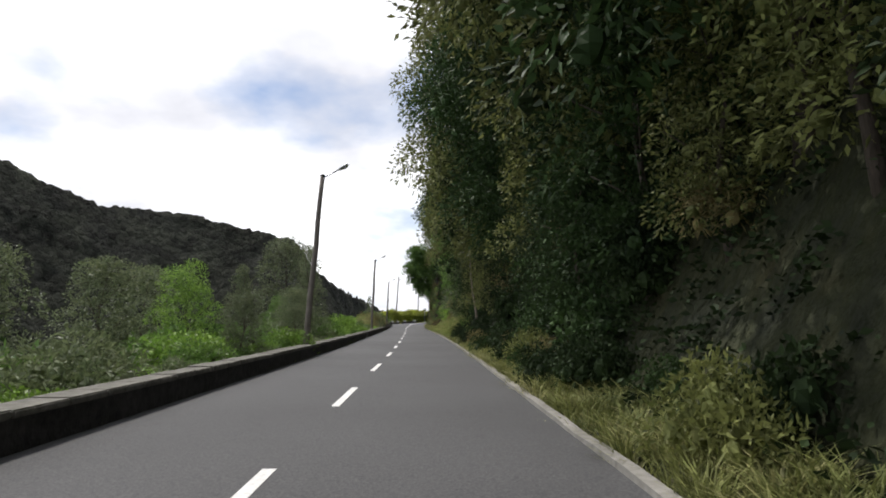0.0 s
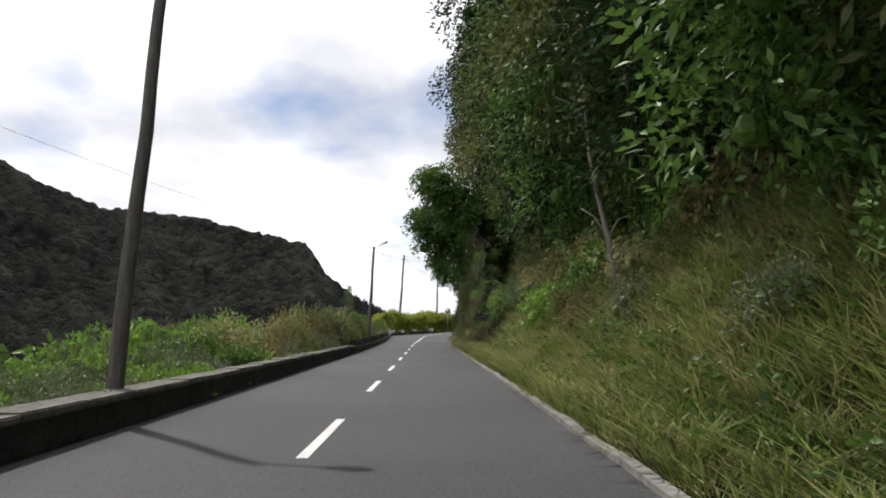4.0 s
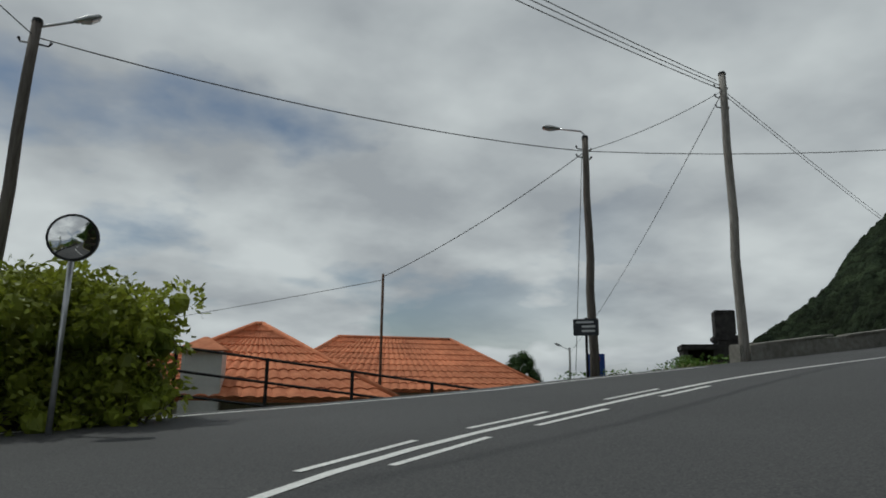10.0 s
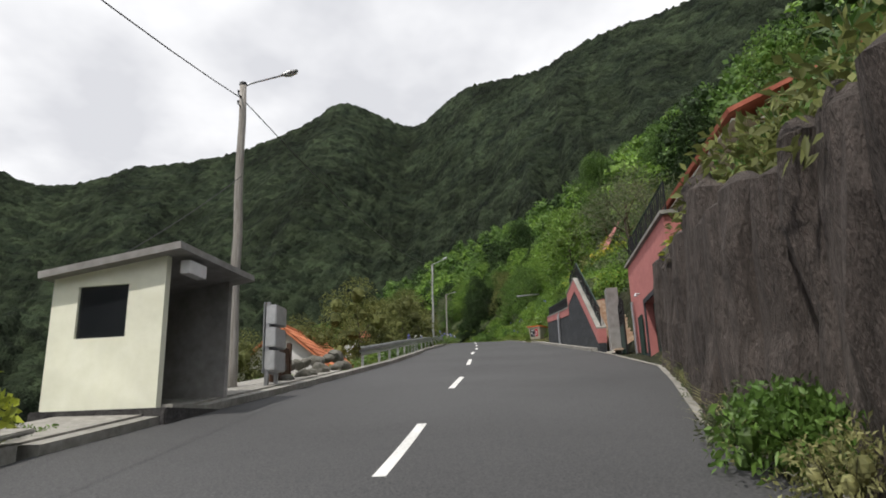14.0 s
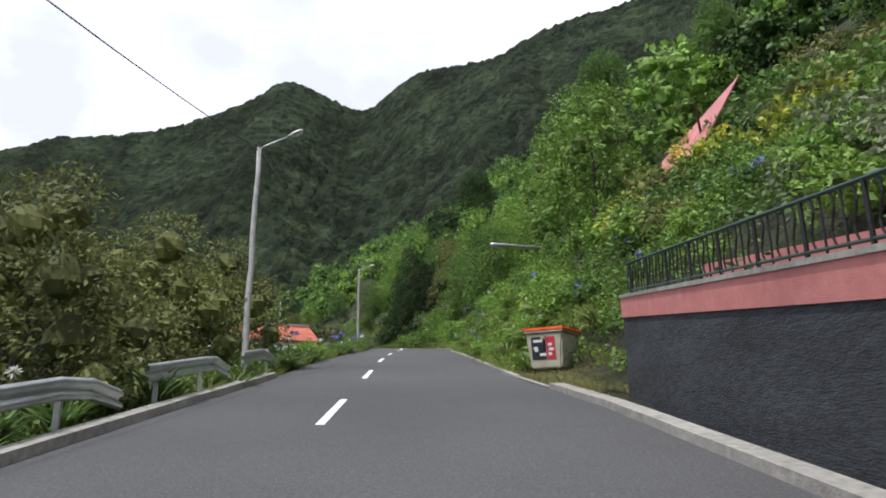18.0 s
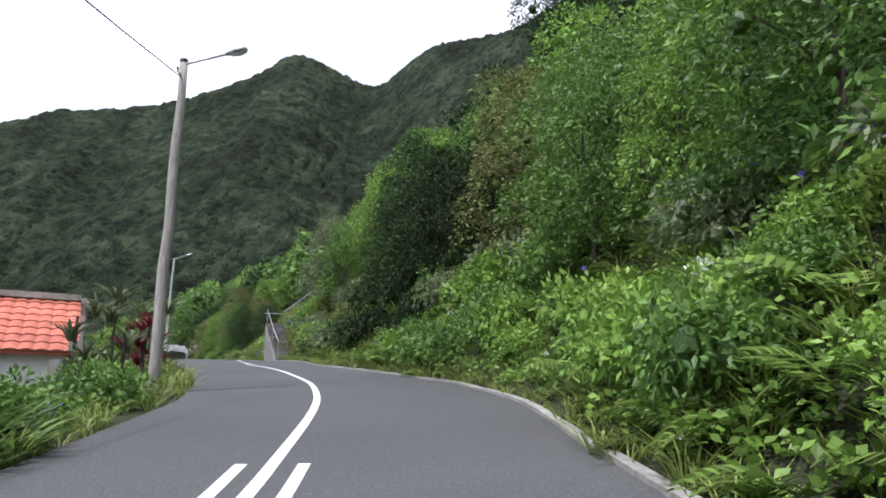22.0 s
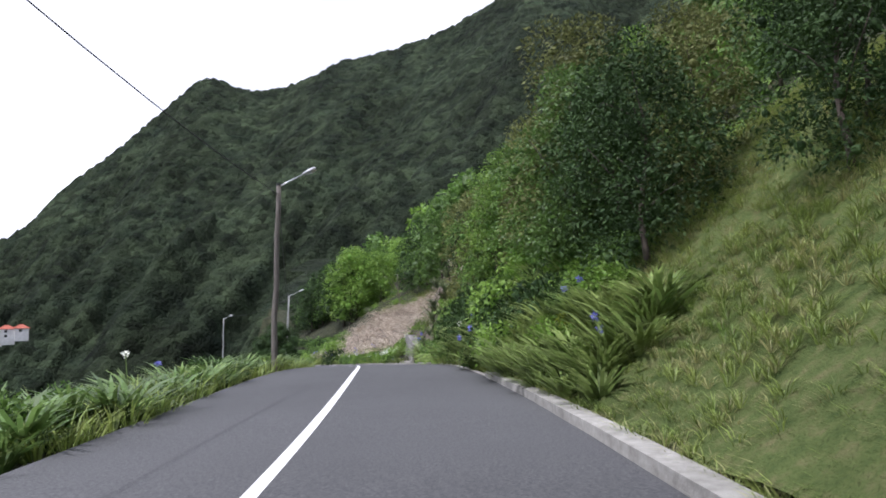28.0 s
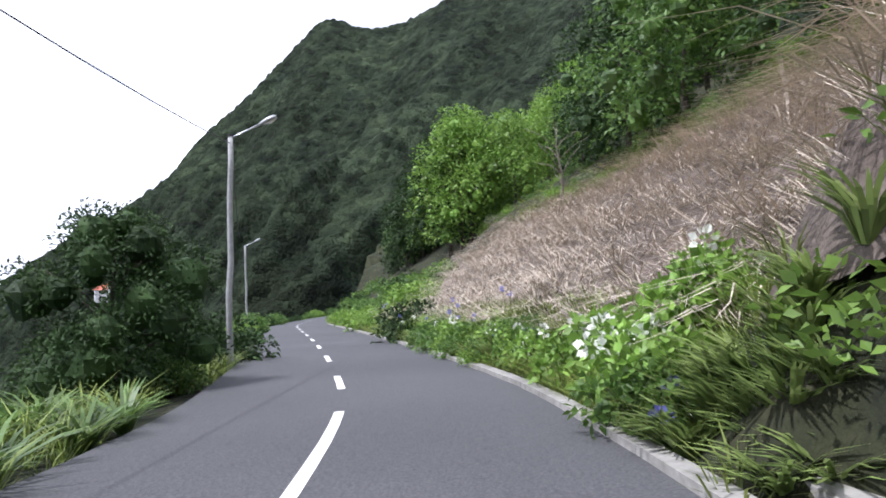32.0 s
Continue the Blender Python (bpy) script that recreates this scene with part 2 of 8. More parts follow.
RUBBER = material("black_rubber", ((0.012, 0.012, 0.012), (0.025, 0.025, 0.025)), 9, 0.8, 0.2, 60)
SIGN_DARK = material("dark_sign_plate", ((0.018, 0.022, 0.028), (0.03, 0.036, 0.045)), 5, 0.4, 0)
SIGN_PALE = material("pale_print", ((0.55, 0.56, 0.56), (0.65, 0.66, 0.66)), 5, 0.5, 0)
SIGN_RED = material("red_print", ((0.40, 0.03, 0.05), (0.48, 0.05, 0.07)), 5, 0.5, 0)
BLUE_PLASTIC = material("blue_plastic", ((0.02, 0.06, 0.30), (0.03, 0.09, 0.38)), 4, 0.4, 0)
MIRROR = material("mirror_face", ((0.80, 0.80, 0.80), (0.86, 0.86, 0.86)), 4, 0.04, 0, metal=1.0)
EARTH = material("brown_earth", ((0.085, 0.066, 0.052), (0.17, 0.14, 0.115)), 2.5, 0.95, 0.8, 9, big_scale=0.35, big_amount=0.3, bump_dist=0.12)
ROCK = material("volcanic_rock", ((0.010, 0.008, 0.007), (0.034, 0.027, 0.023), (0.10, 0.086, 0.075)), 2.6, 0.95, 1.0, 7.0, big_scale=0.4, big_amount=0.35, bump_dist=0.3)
TURF = material("short_turf", ((0.046, 0.070, 0.020), (0.078, 0.102, 0.032), (0.125, 0.122, 0.055)), 5.0, 0.95, 1.0, 34, big_scale=0.35, big_amount=0.3, bump_dist=0.05, spec=0.1)
STRAW = material("dry_straw", ((0.36, 0.30, 0.23), (0.62, 0.55, 0.45)), 3, 0.9, 0, island=0.4)
GRASS = leaf_material("grass_blades", (0.095, 0.155, 0.028), (0.25, 0.29, 0.075))
GRASS_DRY = leaf_material("yellowing_grass", (0.18, 0.195, 0.07), (0.37, 0.35, 0.16))
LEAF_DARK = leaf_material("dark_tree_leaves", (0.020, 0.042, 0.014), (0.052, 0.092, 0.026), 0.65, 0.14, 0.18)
# darker copy of the tree leaves, with shade put into the colour
LEAF_SHADE = leaf_material("shade_darkened_leaves", (0.012, 0.022, 0.010), (0.034, 0.055, 0.018), 0.7, 0.10, 0.12)
LEAF_BROWN = leaf_material("half_dry_brown_leaves", (0.095, 0.082, 0.034), (0.28, 0.24, 0.105), 0.7, 0.25, 0.15)
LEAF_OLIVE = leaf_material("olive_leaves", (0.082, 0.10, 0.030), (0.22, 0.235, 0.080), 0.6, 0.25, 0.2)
LEAF_MID = leaf_material("green_leaves", (0.055, 0.12, 0.024), (0.145, 0.24, 0.05))
LEAF_BRIGHT = leaf_material("fresh_green_leaves", (0.10, 0.20, 0.028), (0.235, 0.36, 0.065))
LEAF_YELLOW = leaf_material("yellow_green_leaves", (0.15, 0.20, 0.022), (0.40, 0.43, 0.06))
LEAF_GREY = leaf_material("grey_green_leaves", (0.087, 0.121, 0.056), (0.189, 0.216, 0.112))
LEAF_RED = leaf_material("dark_red_leaves", (0.09, 0.012, 0.018), (0.22, 0.03, 0.04))
FERN = leaf_material("fern_fronds", (0.087, 0.162, 0.027), (0.217, 0.297, 0.069))
LILY = leaf_material("strap_leaves", (0.055, 0.112, 0.028), (0.165, 0.238, 0.068), 0.4)
LILY_PALE = leaf_material("pale_strap_leaves", (0.10, 0.165, 0.04), (0.28, 0.34, 0.11), 0.4)
PETAL_WHITE = leaf_material("white_petals", (0.66, 0.68, 0.60), (0.80, 0.80, 0.74))
PETAL_BLUE = leaf_material("violet_blue_petals", (0.16, 0.16, 0.52), (0.26, 0.26, 0.66))
PETAL_RED = leaf_material("red_petals", (0.45, 0.02, 0.02), (0.62, 0.05, 0.04))
PETAL_YELLOW = leaf_material("yellow_petals", (0.65, 0.46, 0.03), (0.78, 0.62, 0.08))
BARK = material("bark", ((0.045, 0.035, 0.028), (0.12, 0.10, 0.08)), 5, 0.95, 0.8, 18, stretch=(3, 3, 0.6), big_scale=0.6, big_amount=0.3)
BARK_PALE = material("pale_bark", ((0.16, 0.13, 0.11), (0.30, 0.26, 0.22)), 5, 0.95, 0.6, 18, stretch=(3, 3, 0.6))
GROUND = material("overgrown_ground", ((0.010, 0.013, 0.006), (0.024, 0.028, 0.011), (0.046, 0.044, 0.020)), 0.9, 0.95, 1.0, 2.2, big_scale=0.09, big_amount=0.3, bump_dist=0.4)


def forest_material(name, dark, light, crown=0.11):
    """Closed tree cover seen from afar: rounded crowns, each of its own green, in wide patches."""
    m = material(name, (dark, light), 0.03, 0.95, 0, spec=0.08)
    t = m.node_tree
    b = t.nodes["Principled BSDF"]
    tc = t.nodes.new("ShaderNodeTexCoord")
    wob = t.nodes.new("ShaderNodeTexNoise")
    wob.inputs["Scale"].default_value, wob.inputs["Detail"].default_value = 0.16, 3.0
    t.links.new(tc.outputs["Object"], wob.inputs["Vector"])
    push = t.nodes.new("ShaderNodeVectorMath"); push.operation = "MULTIPLY_ADD"
    push.inputs[1].default_value = (9.0, 9.0, 9.0)
    t.links.new(wob.outputs["Color"], push.inputs[0])
    t.links.new(tc.outputs["Object"], push.inputs[2])
    vo = t.nodes.new("ShaderNodeTexVoronoi")
    vo.inputs["Scale"].default_value, vo.inputs["Randomness"].default_value = crown, 1.0
    t.links.new(push.outputs[0], vo.inputs["Vector"])
    sp = t.nodes.new("ShaderNodeSeparateColor")
    t.links.new(vo.outputs["Color"], sp.inputs[0])
    val = t.nodes.new("ShaderNodeMapRange")
    val.inputs[3].default_value, val.inputs[4].default_value = 0.55, 1.6
    t.links.new(sp.outputs[0], val.inputs[0])
    wide = t.nodes.new("ShaderNodeTexNoise")
    wide.inputs["Scale"].default_value, wide.inputs["Detail"].default_value = 0.010, 5.0
    t.links.new(tc.outputs["Object"], wide.inputs["Vector"])
    wv = t.nodes.new("ShaderNodeMapRange")
    wv.inputs[1].default_value, wv.inputs[2].default_value = 0.3, 0.7
    wv.inputs[3].default_value, wv.inputs[4].default_value = 0.6, 1.5
    t.links.new(wide.outputs[0], wv.inputs[0])
    mul = t.nodes.new("ShaderNodeMath"); mul.operation = "MULTIPLY"
    t.links.new(val.outputs[0], mul.inputs[0])
    t.links.new(wv.outputs[0], mul.inputs[1])
    hsv = t.nodes.new("ShaderNodeHueSaturation")
    t.links.new(mul.outputs[0], hsv.inputs["Value"])
    t.links.new(b.inputs["Base Color"].links[0].from_socket, hsv.inputs["Color"])
    t.links.new(hsv.outputs[0], b.inputs["Base Color"])
    fine_ = t.nodes.new("ShaderNodeTexNoise")
    fine_.inputs["Scale"].default_value, fine_.inputs["Detail"].default_value = 0.5, 4.0
    t.links.new(tc.outputs["Object"], fine_.inputs["Vector"])
    hgt = t.nodes.new("ShaderNodeMath"); hgt.operation = "MULTIPLY_ADD"
    hgt.inputs[1].default_value = -1.0
    t.links.new(vo.outputs["Distance"], hgt.inputs[0])
    t.links.new(fine_.outputs[0], hgt.inputs[2])
    bp = t.nodes.new("ShaderNodeBump")
    bp.inputs["Strength"].default_value, bp.inputs["Distance"].default_value = 1.0, 7.0
    t.links.new(hgt.outputs[0], bp.inputs["Height"])
    t.links.new(bp.outputs[0], b.inputs["Normal"])
    return m


FOREST = forest_material("forest_slope", (0.011, 0.017, 0.011), (0.038, 0.052, 0.027))
# greyer than the eastern slope: some distance haze is mixed into the colour
FOREST_SPUR = forest_material("hazed_forest_spur", (0.013, 0.014, 0.013), (0.034, 0.038, 0.028), 0.14)
WATER = material("sea", ((0.03, 0.06, 0.11), (0.05, 0.09, 0.15)), 0.01, 0.25, 0.1, 0.2)

# ---------------------------------------------------------------- mesh helpers


def mesh_np(name, V, F, mats, index=None, smooth=False):
    """One mesh from arrays of corners and four-sided faces."""
    V, F = np.asarray(V, np.float32), np.asarray(F, np.int32)
    me = bpy.data.meshes.new(name)
    me.vertices.add(len(V))
    me.vertices.foreach_set("co", V.ravel())
    me.loops.add(F.size)
    me.loops.foreach_set("vertex_index", F.ravel())
    me.polygons.add(len(F))
    me.polygons.foreach_set("loop_start", np.arange(len(F), dtype=np.int32) * 4)
    for m in mats:
        me.materials.append(m)
    if index is not None:
        me.polygons.foreach_set("material_index", np.asarray(index, np.int32))
    me.polygons.foreach_set("use_smooth", np.full(len(F), smooth, dtype=bool))
    me.update(calc_edges=True)
    me.validate()
    return me


def part(name, bm, mat, parent=None, label="", smooth=False):
    me = bpy.data.meshes.new(name)
    bm.to_mesh(me)
    bm.free()
    if mat:
        me.materials.append(mat)
    if smooth:
        for p in me.polygons:
            p.use_smooth = True
    ob = new(name, me)
    if parent:
        ob.parent = parent
    if label:
        ob["label"] = label
    return ob


def box(bm, x0, x1, y0, y1, z0, z1, bevel=0.0, m=None):
    b2 = bmesh.new()
    bmesh.ops.create_cube(b2, size=1)
    for v in b2.verts:
        v.co = Vector(((x0 + x1) / 2 + v.co.x * (x1 - x0), (y0 + y1) / 2 + v.co.y * (y1 - y0), (z0 + z1) / 2 + v.co.z * (z1 - z0)))
    if bevel:
        bmesh.ops.bevel(b2, geom=b2.edges[:], offset=bevel, segments=2, affect="EDGES")
    if m is not None:
        bmesh.ops.transform(b2, matrix=m, verts=b2.verts)
    me = bpy.data.meshes.new("tmp")
    b2.to_mesh(me)
    b2.free()
    bm.from_mesh(me)
    bpy.data.meshes.remove(me)
    return bm


def tube(bm, pts, radii, sides=8, cap=True):
    """A round bar along points, with a radius at each."""
    pts = [Vector(p) for p in pts]
    if not hasattr(radii, "__len__"):
        radii = [radii] * len(pts)
    rings = []
    for i, p in enumerate(pts):
        d = (pts[min(i + 1, len(pts) - 1)] - pts[max(i - 1, 0)]).normalized()
        a = d.orthogonal().normalized() if abs(d.z) > 0.9 else d.cross(Vector((0, 0, 1))).normalized()
        if abs(d.z) > 0.9:
            a = (Vector((1, 0, 0)) - d * d.x).normalized()
        b = d.cross(a)
        rings.append([bm.verts.new(p + (a * math.cos(k * 2 * math.pi / sides) + b * math.sin(k * 2 * math.pi / sides)) * radii[i]) for k in range(sides)])
    for r0, r1 in zip(rings, rings[1:]):
        for k in range(sides):
            bm.faces.new((r0[k], r0[(k + 1) % sides], r1[(k + 1) % sides], r1[k]))
    if cap:
        bm.faces.new(rings[0][::-1])
        bm.faces.new(rings[-1])
    return bm


def empty(name, at=(0, 0, 0), turn=0.0):
    ob = new(name)
    ob.empty_display_size = 0.2
    ob.matrix_basis = pose(*at, 0, 0, turn)
    return ob

# ---------------------------------------------------------------- the route, and the ground along it

LEG_ONE = np.array([
    (0.2, -40, -2.0), (0.1, -20, -1.0), (0.0, 0.0, 0.0), (0.24, 29.89, 1.55), (0.12, 60.19, 3.17), (-0.28, 89.91, 4.69), (-0.53, 104.76, 5.48),
    (-0.53, 115.0, 6.16), (0.01, 120.12, 6.63), (0.93, 123.76, 7.08), (2.67, 127.48, 7.54), (5.31, 130.37, 8.05), (8.79, 132.35, 8.53),
    (12.5, 133.46, 9.07), (17.7, 133.85, 9.68), (22.57, 133.34, 10.33), (27.38, 132.25, 11.02), (32.33, 130.84, 11.79), (37.01, 129.42, 12.53)])
LEG_TWO = np.array([
    (41.87, 127.88, 13.26), (51.06, 124.85, 14.69), (60.89, 122.01, 16.04), (70.61, 119.46, 17.41), (85.07, 115.76, 19.37), (99.59, 111.84, 21.12),
    (105.66, 110.42, 21.81), (111.63, 109.51, 22.45), (117.26, 109.18, 22.96), (123.52, 109.34, 23.47), (129.09, 109.79, 23.92), (135.21, 110.48, 24.37),
    (144.35, 111.28, 25.08), (159.13, 113.36, 25.71), (173.97, 115.87, 25.98), (188.32, 119.29, 25.97), (199.92, 122.65, 25.43), (207.92, 125.22, 24.94),
    (216.4, 128.9, 24.45), (220.65, 131.35, 24.2), (227.9, 136.0, 23.75), (236.6, 141.8, 23.2), (245.5, 147.9, 22.65), (262.0, 158.8, 21.6), (285.0, 171.0, 20.2), (312.0, 181.0, 19.0)])
KNOTS = np.vstack([LEG_ONE, LEG_TWO])


def spline(K, step=0.5):
    out = []
    for i in range(len(K) - 1):
        p0, p1, p2, p3 = K[max(i - 1, 0)], K[i], K[i + 1], K[min(i + 2, len(K) - 1)]
        L = np.linalg.norm(p2 - p1)
        m1 = (p2 - p0) / max(np.linalg.norm(p2 - p1) + np.linalg.norm(p1 - p0), 1e-6) * L
        m2 = (p3 - p1) / max(np.linalg.norm(p3 - p2) + np.linalg.norm(p2 - p1), 1e-6) * L
        n = max(2, int(L / step))
        u = (np.arange(n) / n)[:, None]
        out.append((2 * u**3 - 3 * u**2 + 1) * p1 + (u**3 - 2 * u**2 + u) * m1 + (-2 * u**3 + 3 * u**2) * p2 + (u**3 - u**2) * m2)
    return np.vstack(out + [K[-1:]])


ROUTE = spline(KNOTS)
RS = np.r_[0, np.cumsum(np.hypot(*np.diff(ROUTE[:, :2], axis=0).T))]
RS -= RS[np.argmin(np.abs(ROUTE[:, 1]) + np.abs(ROUTE[:, 0]))]
TAN = np.gradient(ROUTE[:, :2], axis=0)
TAN /= np.linalg.norm(TAN, axis=1)[:, None]
# stations: left edge, centre line and right edge of the asphalt, from the line of travel
EDGE_S = np.array([-40, 110, 116, 120, 124, 128, 131, 134, 138, 142, 147, 153, 160, 166, 170, 176, 182, 190, 198, 205, 225, 240, 245, 250, 258, 266, 280, 300, 341, 348, 360, 480])
EDGE_L = np.array([4.1, 4.2, 4.3, 4.8, 6.2, 8.6, 9.6, 9.0, 6.2, 5.7, 5.8, 5.6, 5.3, 4.6, 4.4, 4.0, 4.0, 4.3, 4.0, 3.7, 3.6, 3.4, 3.2, 3.4, 4.0, 5.2, 3.9, 3.7, 3.5, 3.2, 3.2, 3.2])
EDGE_C = np.array([1.4, 1.35, 1.3, 1.6, 2.3, 2.75, 2.75, 2.6, 2.2, 2.0, 1.8, 1.15, 0.95, 0.9, 0.9, 1.2, 1.45, 1.4, 1.4, 1.4, 1.5, 1.1, 0.85, 0.7, 0.8, 1.1, 1.3, 1.35, 1.1, 0.9, 0.9, 0.9])
EDGE_R = np.array([1.7, 1.75, 1.65, 1.45, 1.4, 1.4, 1.7, 1.95, 1.9, 2.0, 2.3, 2.4, 2.3, 3.4, 4.0, 3.6, 3.1, 3.05, 2.85, 2.2, 1.65, 2.2, 2.9, 3.2, 2.7, 2.2, 2.0, 1.8, 1.8, 1.8, 1.8, 1.8])


def L_at(s): return float(np.interp(s, EDGE_S, EDGE_L))
def C_at(s): return float(np.interp(s, EDGE_S, EDGE_C))
def R_at(s): return float(np.interp(s, EDGE_S, EDGE_R))


def at_route(s, l=0.0, dz=0.0):
    """The place at station s, l metres to the left of the line of travel, dz above the road."""
    x, y, z = (np.interp(s, RS, ROUTE[:, k]) for k in range(3))
    tx, ty = np.interp(s, RS, TAN[:, 0]), np.interp(s, RS, TAN[:, 1])
    n = math.hypot(tx, ty)
    return Vector((x - ty / n * l, y + tx / n * l, z + dz))


def heading(s):
    """Degrees to the left from +x in which the road runs."""
    return math.degrees(math.atan2(np.interp(s, RS, TAN[:, 1]), np.interp(s, RS, TAN[:, 0])))


def nearest(X, Y):
    """Station, left offset and road height for arrays of places."""
    sub = slice(None, None, 2)
    R, T, S = ROUTE[sub], TAN[sub], RS[sub]
    s, l, z = (np.empty(len(X)) for _ in range(3))
    for a in range(0, len(X), 4000):
        dx, dy = X[a:a + 4000, None] - R[None, :, 0], Y[a:a + 4000, None] - R[None, :, 1]
        i = np.argmin(dx * dx + dy * dy, 1)
        k = np.arange(len(i))
        al = dx[k, i] * T[i, 0] + dy[k, i] * T[i, 1]
        side = T[i, 0] * dy[k, i] - T[i, 1] * dx[k, i]
        s[a:a + 4000] = S[i] + al
        l[a:a + 4000] = np.sign(side) * np.sqrt(np.maximum(dx[k, i]**2 + dy[k, i]**2 - np.minimum(np.abs(al), 1.0)**2, side**2))
        z[a:a + 4000] = np.interp(S[i] + al, S, R[:, 2])
    return s, l, z


# right bank by station: flat verge, width and steepness of the first rise, steepness beyond
BANK_S = np.array([-40, 0, 46, 54, 80, 92, 100, 128, 136, 150, 154, 158, 165, 170, 178, 196, 201, 205, 230, 262, 280, 286, 297, 303, 318, 330, 336, 341, 345, 347.5, 365, 480])
BANK_V = np.array([1.8, 1.8, 1.8, 1.2, 1.2, 1.6, 2.0, 2.0, 1.6, 1.3, 1.3, 1.5, 1.9, 2.0, 2.0, 2.0, 1.9, 1.7, 0.7, 0.6, 0.7, 1.6, 0.5, 0.6, 0.8, 0.8, 0.8, 0.7, 0.7, 0.8, 0.8, 0.8])
BANK_K = np.array([2.4, 2.4, 2.4, 0.9, 1.1, 1.8, 3.5, 3.5, 2.2, 2.0, 2.5, 3.0, 3.0, 3.0, 3.0, 3.0, 1.2, 0.95, 0.95, 1.2, 1.3, 1.2, 0.95, 0.85, 0.9, 1.0, 1.0, 3.0, 3.0, 0.85, 0.7, 0.7])
BANK_H = np.array([5.5, 5.5, 5.5, 5, 6, 7, 8, 8, 6, 5, 3.2, 3.0, 3.0, 3.0, 2.6, 2.4, 3, 4, 5, 6, 6, 5, 6, 7, 6, 6, 5, 2.2, 2.2, 7, 8, 8.0])


def ground_z(X, Y):
    X, Y = np.atleast_1d(np.asarray(X, float)), np.atleast_1d(np.asarray(Y, float))
    s, l, z = nearest(X, Y)
    Lw, Rw = np.interp(s, EDGE_S, EDGE_L), np.interp(s, EDGE_S, EDGE_R)
    r = np.maximum(-l - Rw, 0)
    v, k, hh = (np.interp(s, BANK_S, q) for q in (BANK_V, BANK_K, BANK_H))
    up1 = np.minimum(np.maximum(r - v, 0) * k, hh)
    rest = np.maximum(r - v - hh / k, 0)
    fade = np.interp(s, [380, 470], [1.0, 0.35])
    steep = np.interp(s, [185, 210, 285, 315], [0.62, 0.82, 0.82, 0.66])
    right = np.minimum(r, v) * 0.12 + up1 + rest * steep * fade * np.exp(-rest / 900)
    d = np.maximum(l - Lw, 0)
    flat = np.interp(s, [-40, 110, 120, 140, 150, 480], [6.0, 6.0, 2.6, 2.0, 1.6, 1.6])
    left = -np.minimum(d, flat) * 0.05 - np.maximum(d - flat, 0) * 0.55
    h = z - 0.14 + right + left
    return np.maximum(h, -152 + 0 * h), s, l


def gz(x, y):
    return float(ground_z([x], [y])[0][0])


def graded(lo, hi, step, far):
    mid = np.arange(lo, hi + step / 2, step)
    grow = step * np.cumsum(1.25 ** np.arange(1, 60))
    grow = grow[grow < far]
    return np.r_[lo - grow[::-1], mid, hi + grow]


gx, gy = graded(-45, 290, 1.1, 4200), graded(-45, 190, 1.1, 4200)
GX, GY = np.meshgrid(gx, gy)
h, s_, l_ = ground_z(GX.ravel(), GY.ravel())
off = np.abs(l_) - np.where(l_ > 0, np.interp(s_, EDGE_S, EDGE_L), np.interp(s_, EDGE_S, EDGE_R))
rough = np.array([noise.noise(Vector((x * 0.35, y * 0.35, 0))) * 0.35 + noise.noise(Vector((x * 0.08, y * 0.08, 7))) * 0.9 for x, y in zip(GX.ravel(), GY.ravel())])
h = h + rough * np.clip((off - 1.0) / 5, 0, 1)
nx, ny = len(gx), len(gy)
idx = np.arange(nx * ny).reshape(ny, nx)
F = np.stack([idx[:-1, :-1], idx[:-1, 1:], idx[1:, 1:], idx[1:, :-1]], -1).reshape(-1, 4)
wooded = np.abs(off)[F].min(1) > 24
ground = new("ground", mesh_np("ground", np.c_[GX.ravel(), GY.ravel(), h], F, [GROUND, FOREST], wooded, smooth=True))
tagged(ground, "steep overgrown green hillside ground above and below the road", "ground", kind="structure")
water = part("water", box(bmesh.new(), -4500, 4500, -4500, 4500, -151, -150), WATER)
tagged(water, "blue sea far below on the horizon", "sea", kind="structure")


def strip(stations, lat, name, mat, dz=0.0, cols=None):
    """A sheet between two offsets along the route; lat(s) gives the offsets across."""
    V, F, n = [], [], None
    for s in stations:
        ls = lat(s)
        n = len(ls)
        V += [at_route(s, l, dz) for l in ls]
    for i in range(len(stations) - 1):
        for j in range(n - 1):
            a = i * n + j
            F.append((a, a + 1, a + n + 1, a + n))
    return mesh_np(name, np.array(V), F, [mat], smooth=True)


road = new("road", strip(np.arange(-40, 470, 1.5), lambda s: np.linspace(-R_at(s) - 0.15, L_at(s) + 0.1, 9), "road", ASPHALT))
tagged(road, "dark grey asphalt road with worn smooth surface", "road", kind="structure")


def line_piece(s0, s1, off=0.0, width=0.13):
    st = np.arange(s0, s1 + 0.01, max(0.5, (s1 - s0) / max(1, round((s1 - s0) / 1.0))))
    if st[-1] < s1 - 0.05:
        st = np.r_[st, s1]
    ob = new("road_marking", strip(st, lambda s: (C_at(s) + off - width / 2, C_at(s) + off + width / 2), "road_marking", PAINT_WHITE, 0.005))
    tagged(ob, "white painted centre line marking on the asphalt", "road marking", "centre line markings", "structure")
    return ob


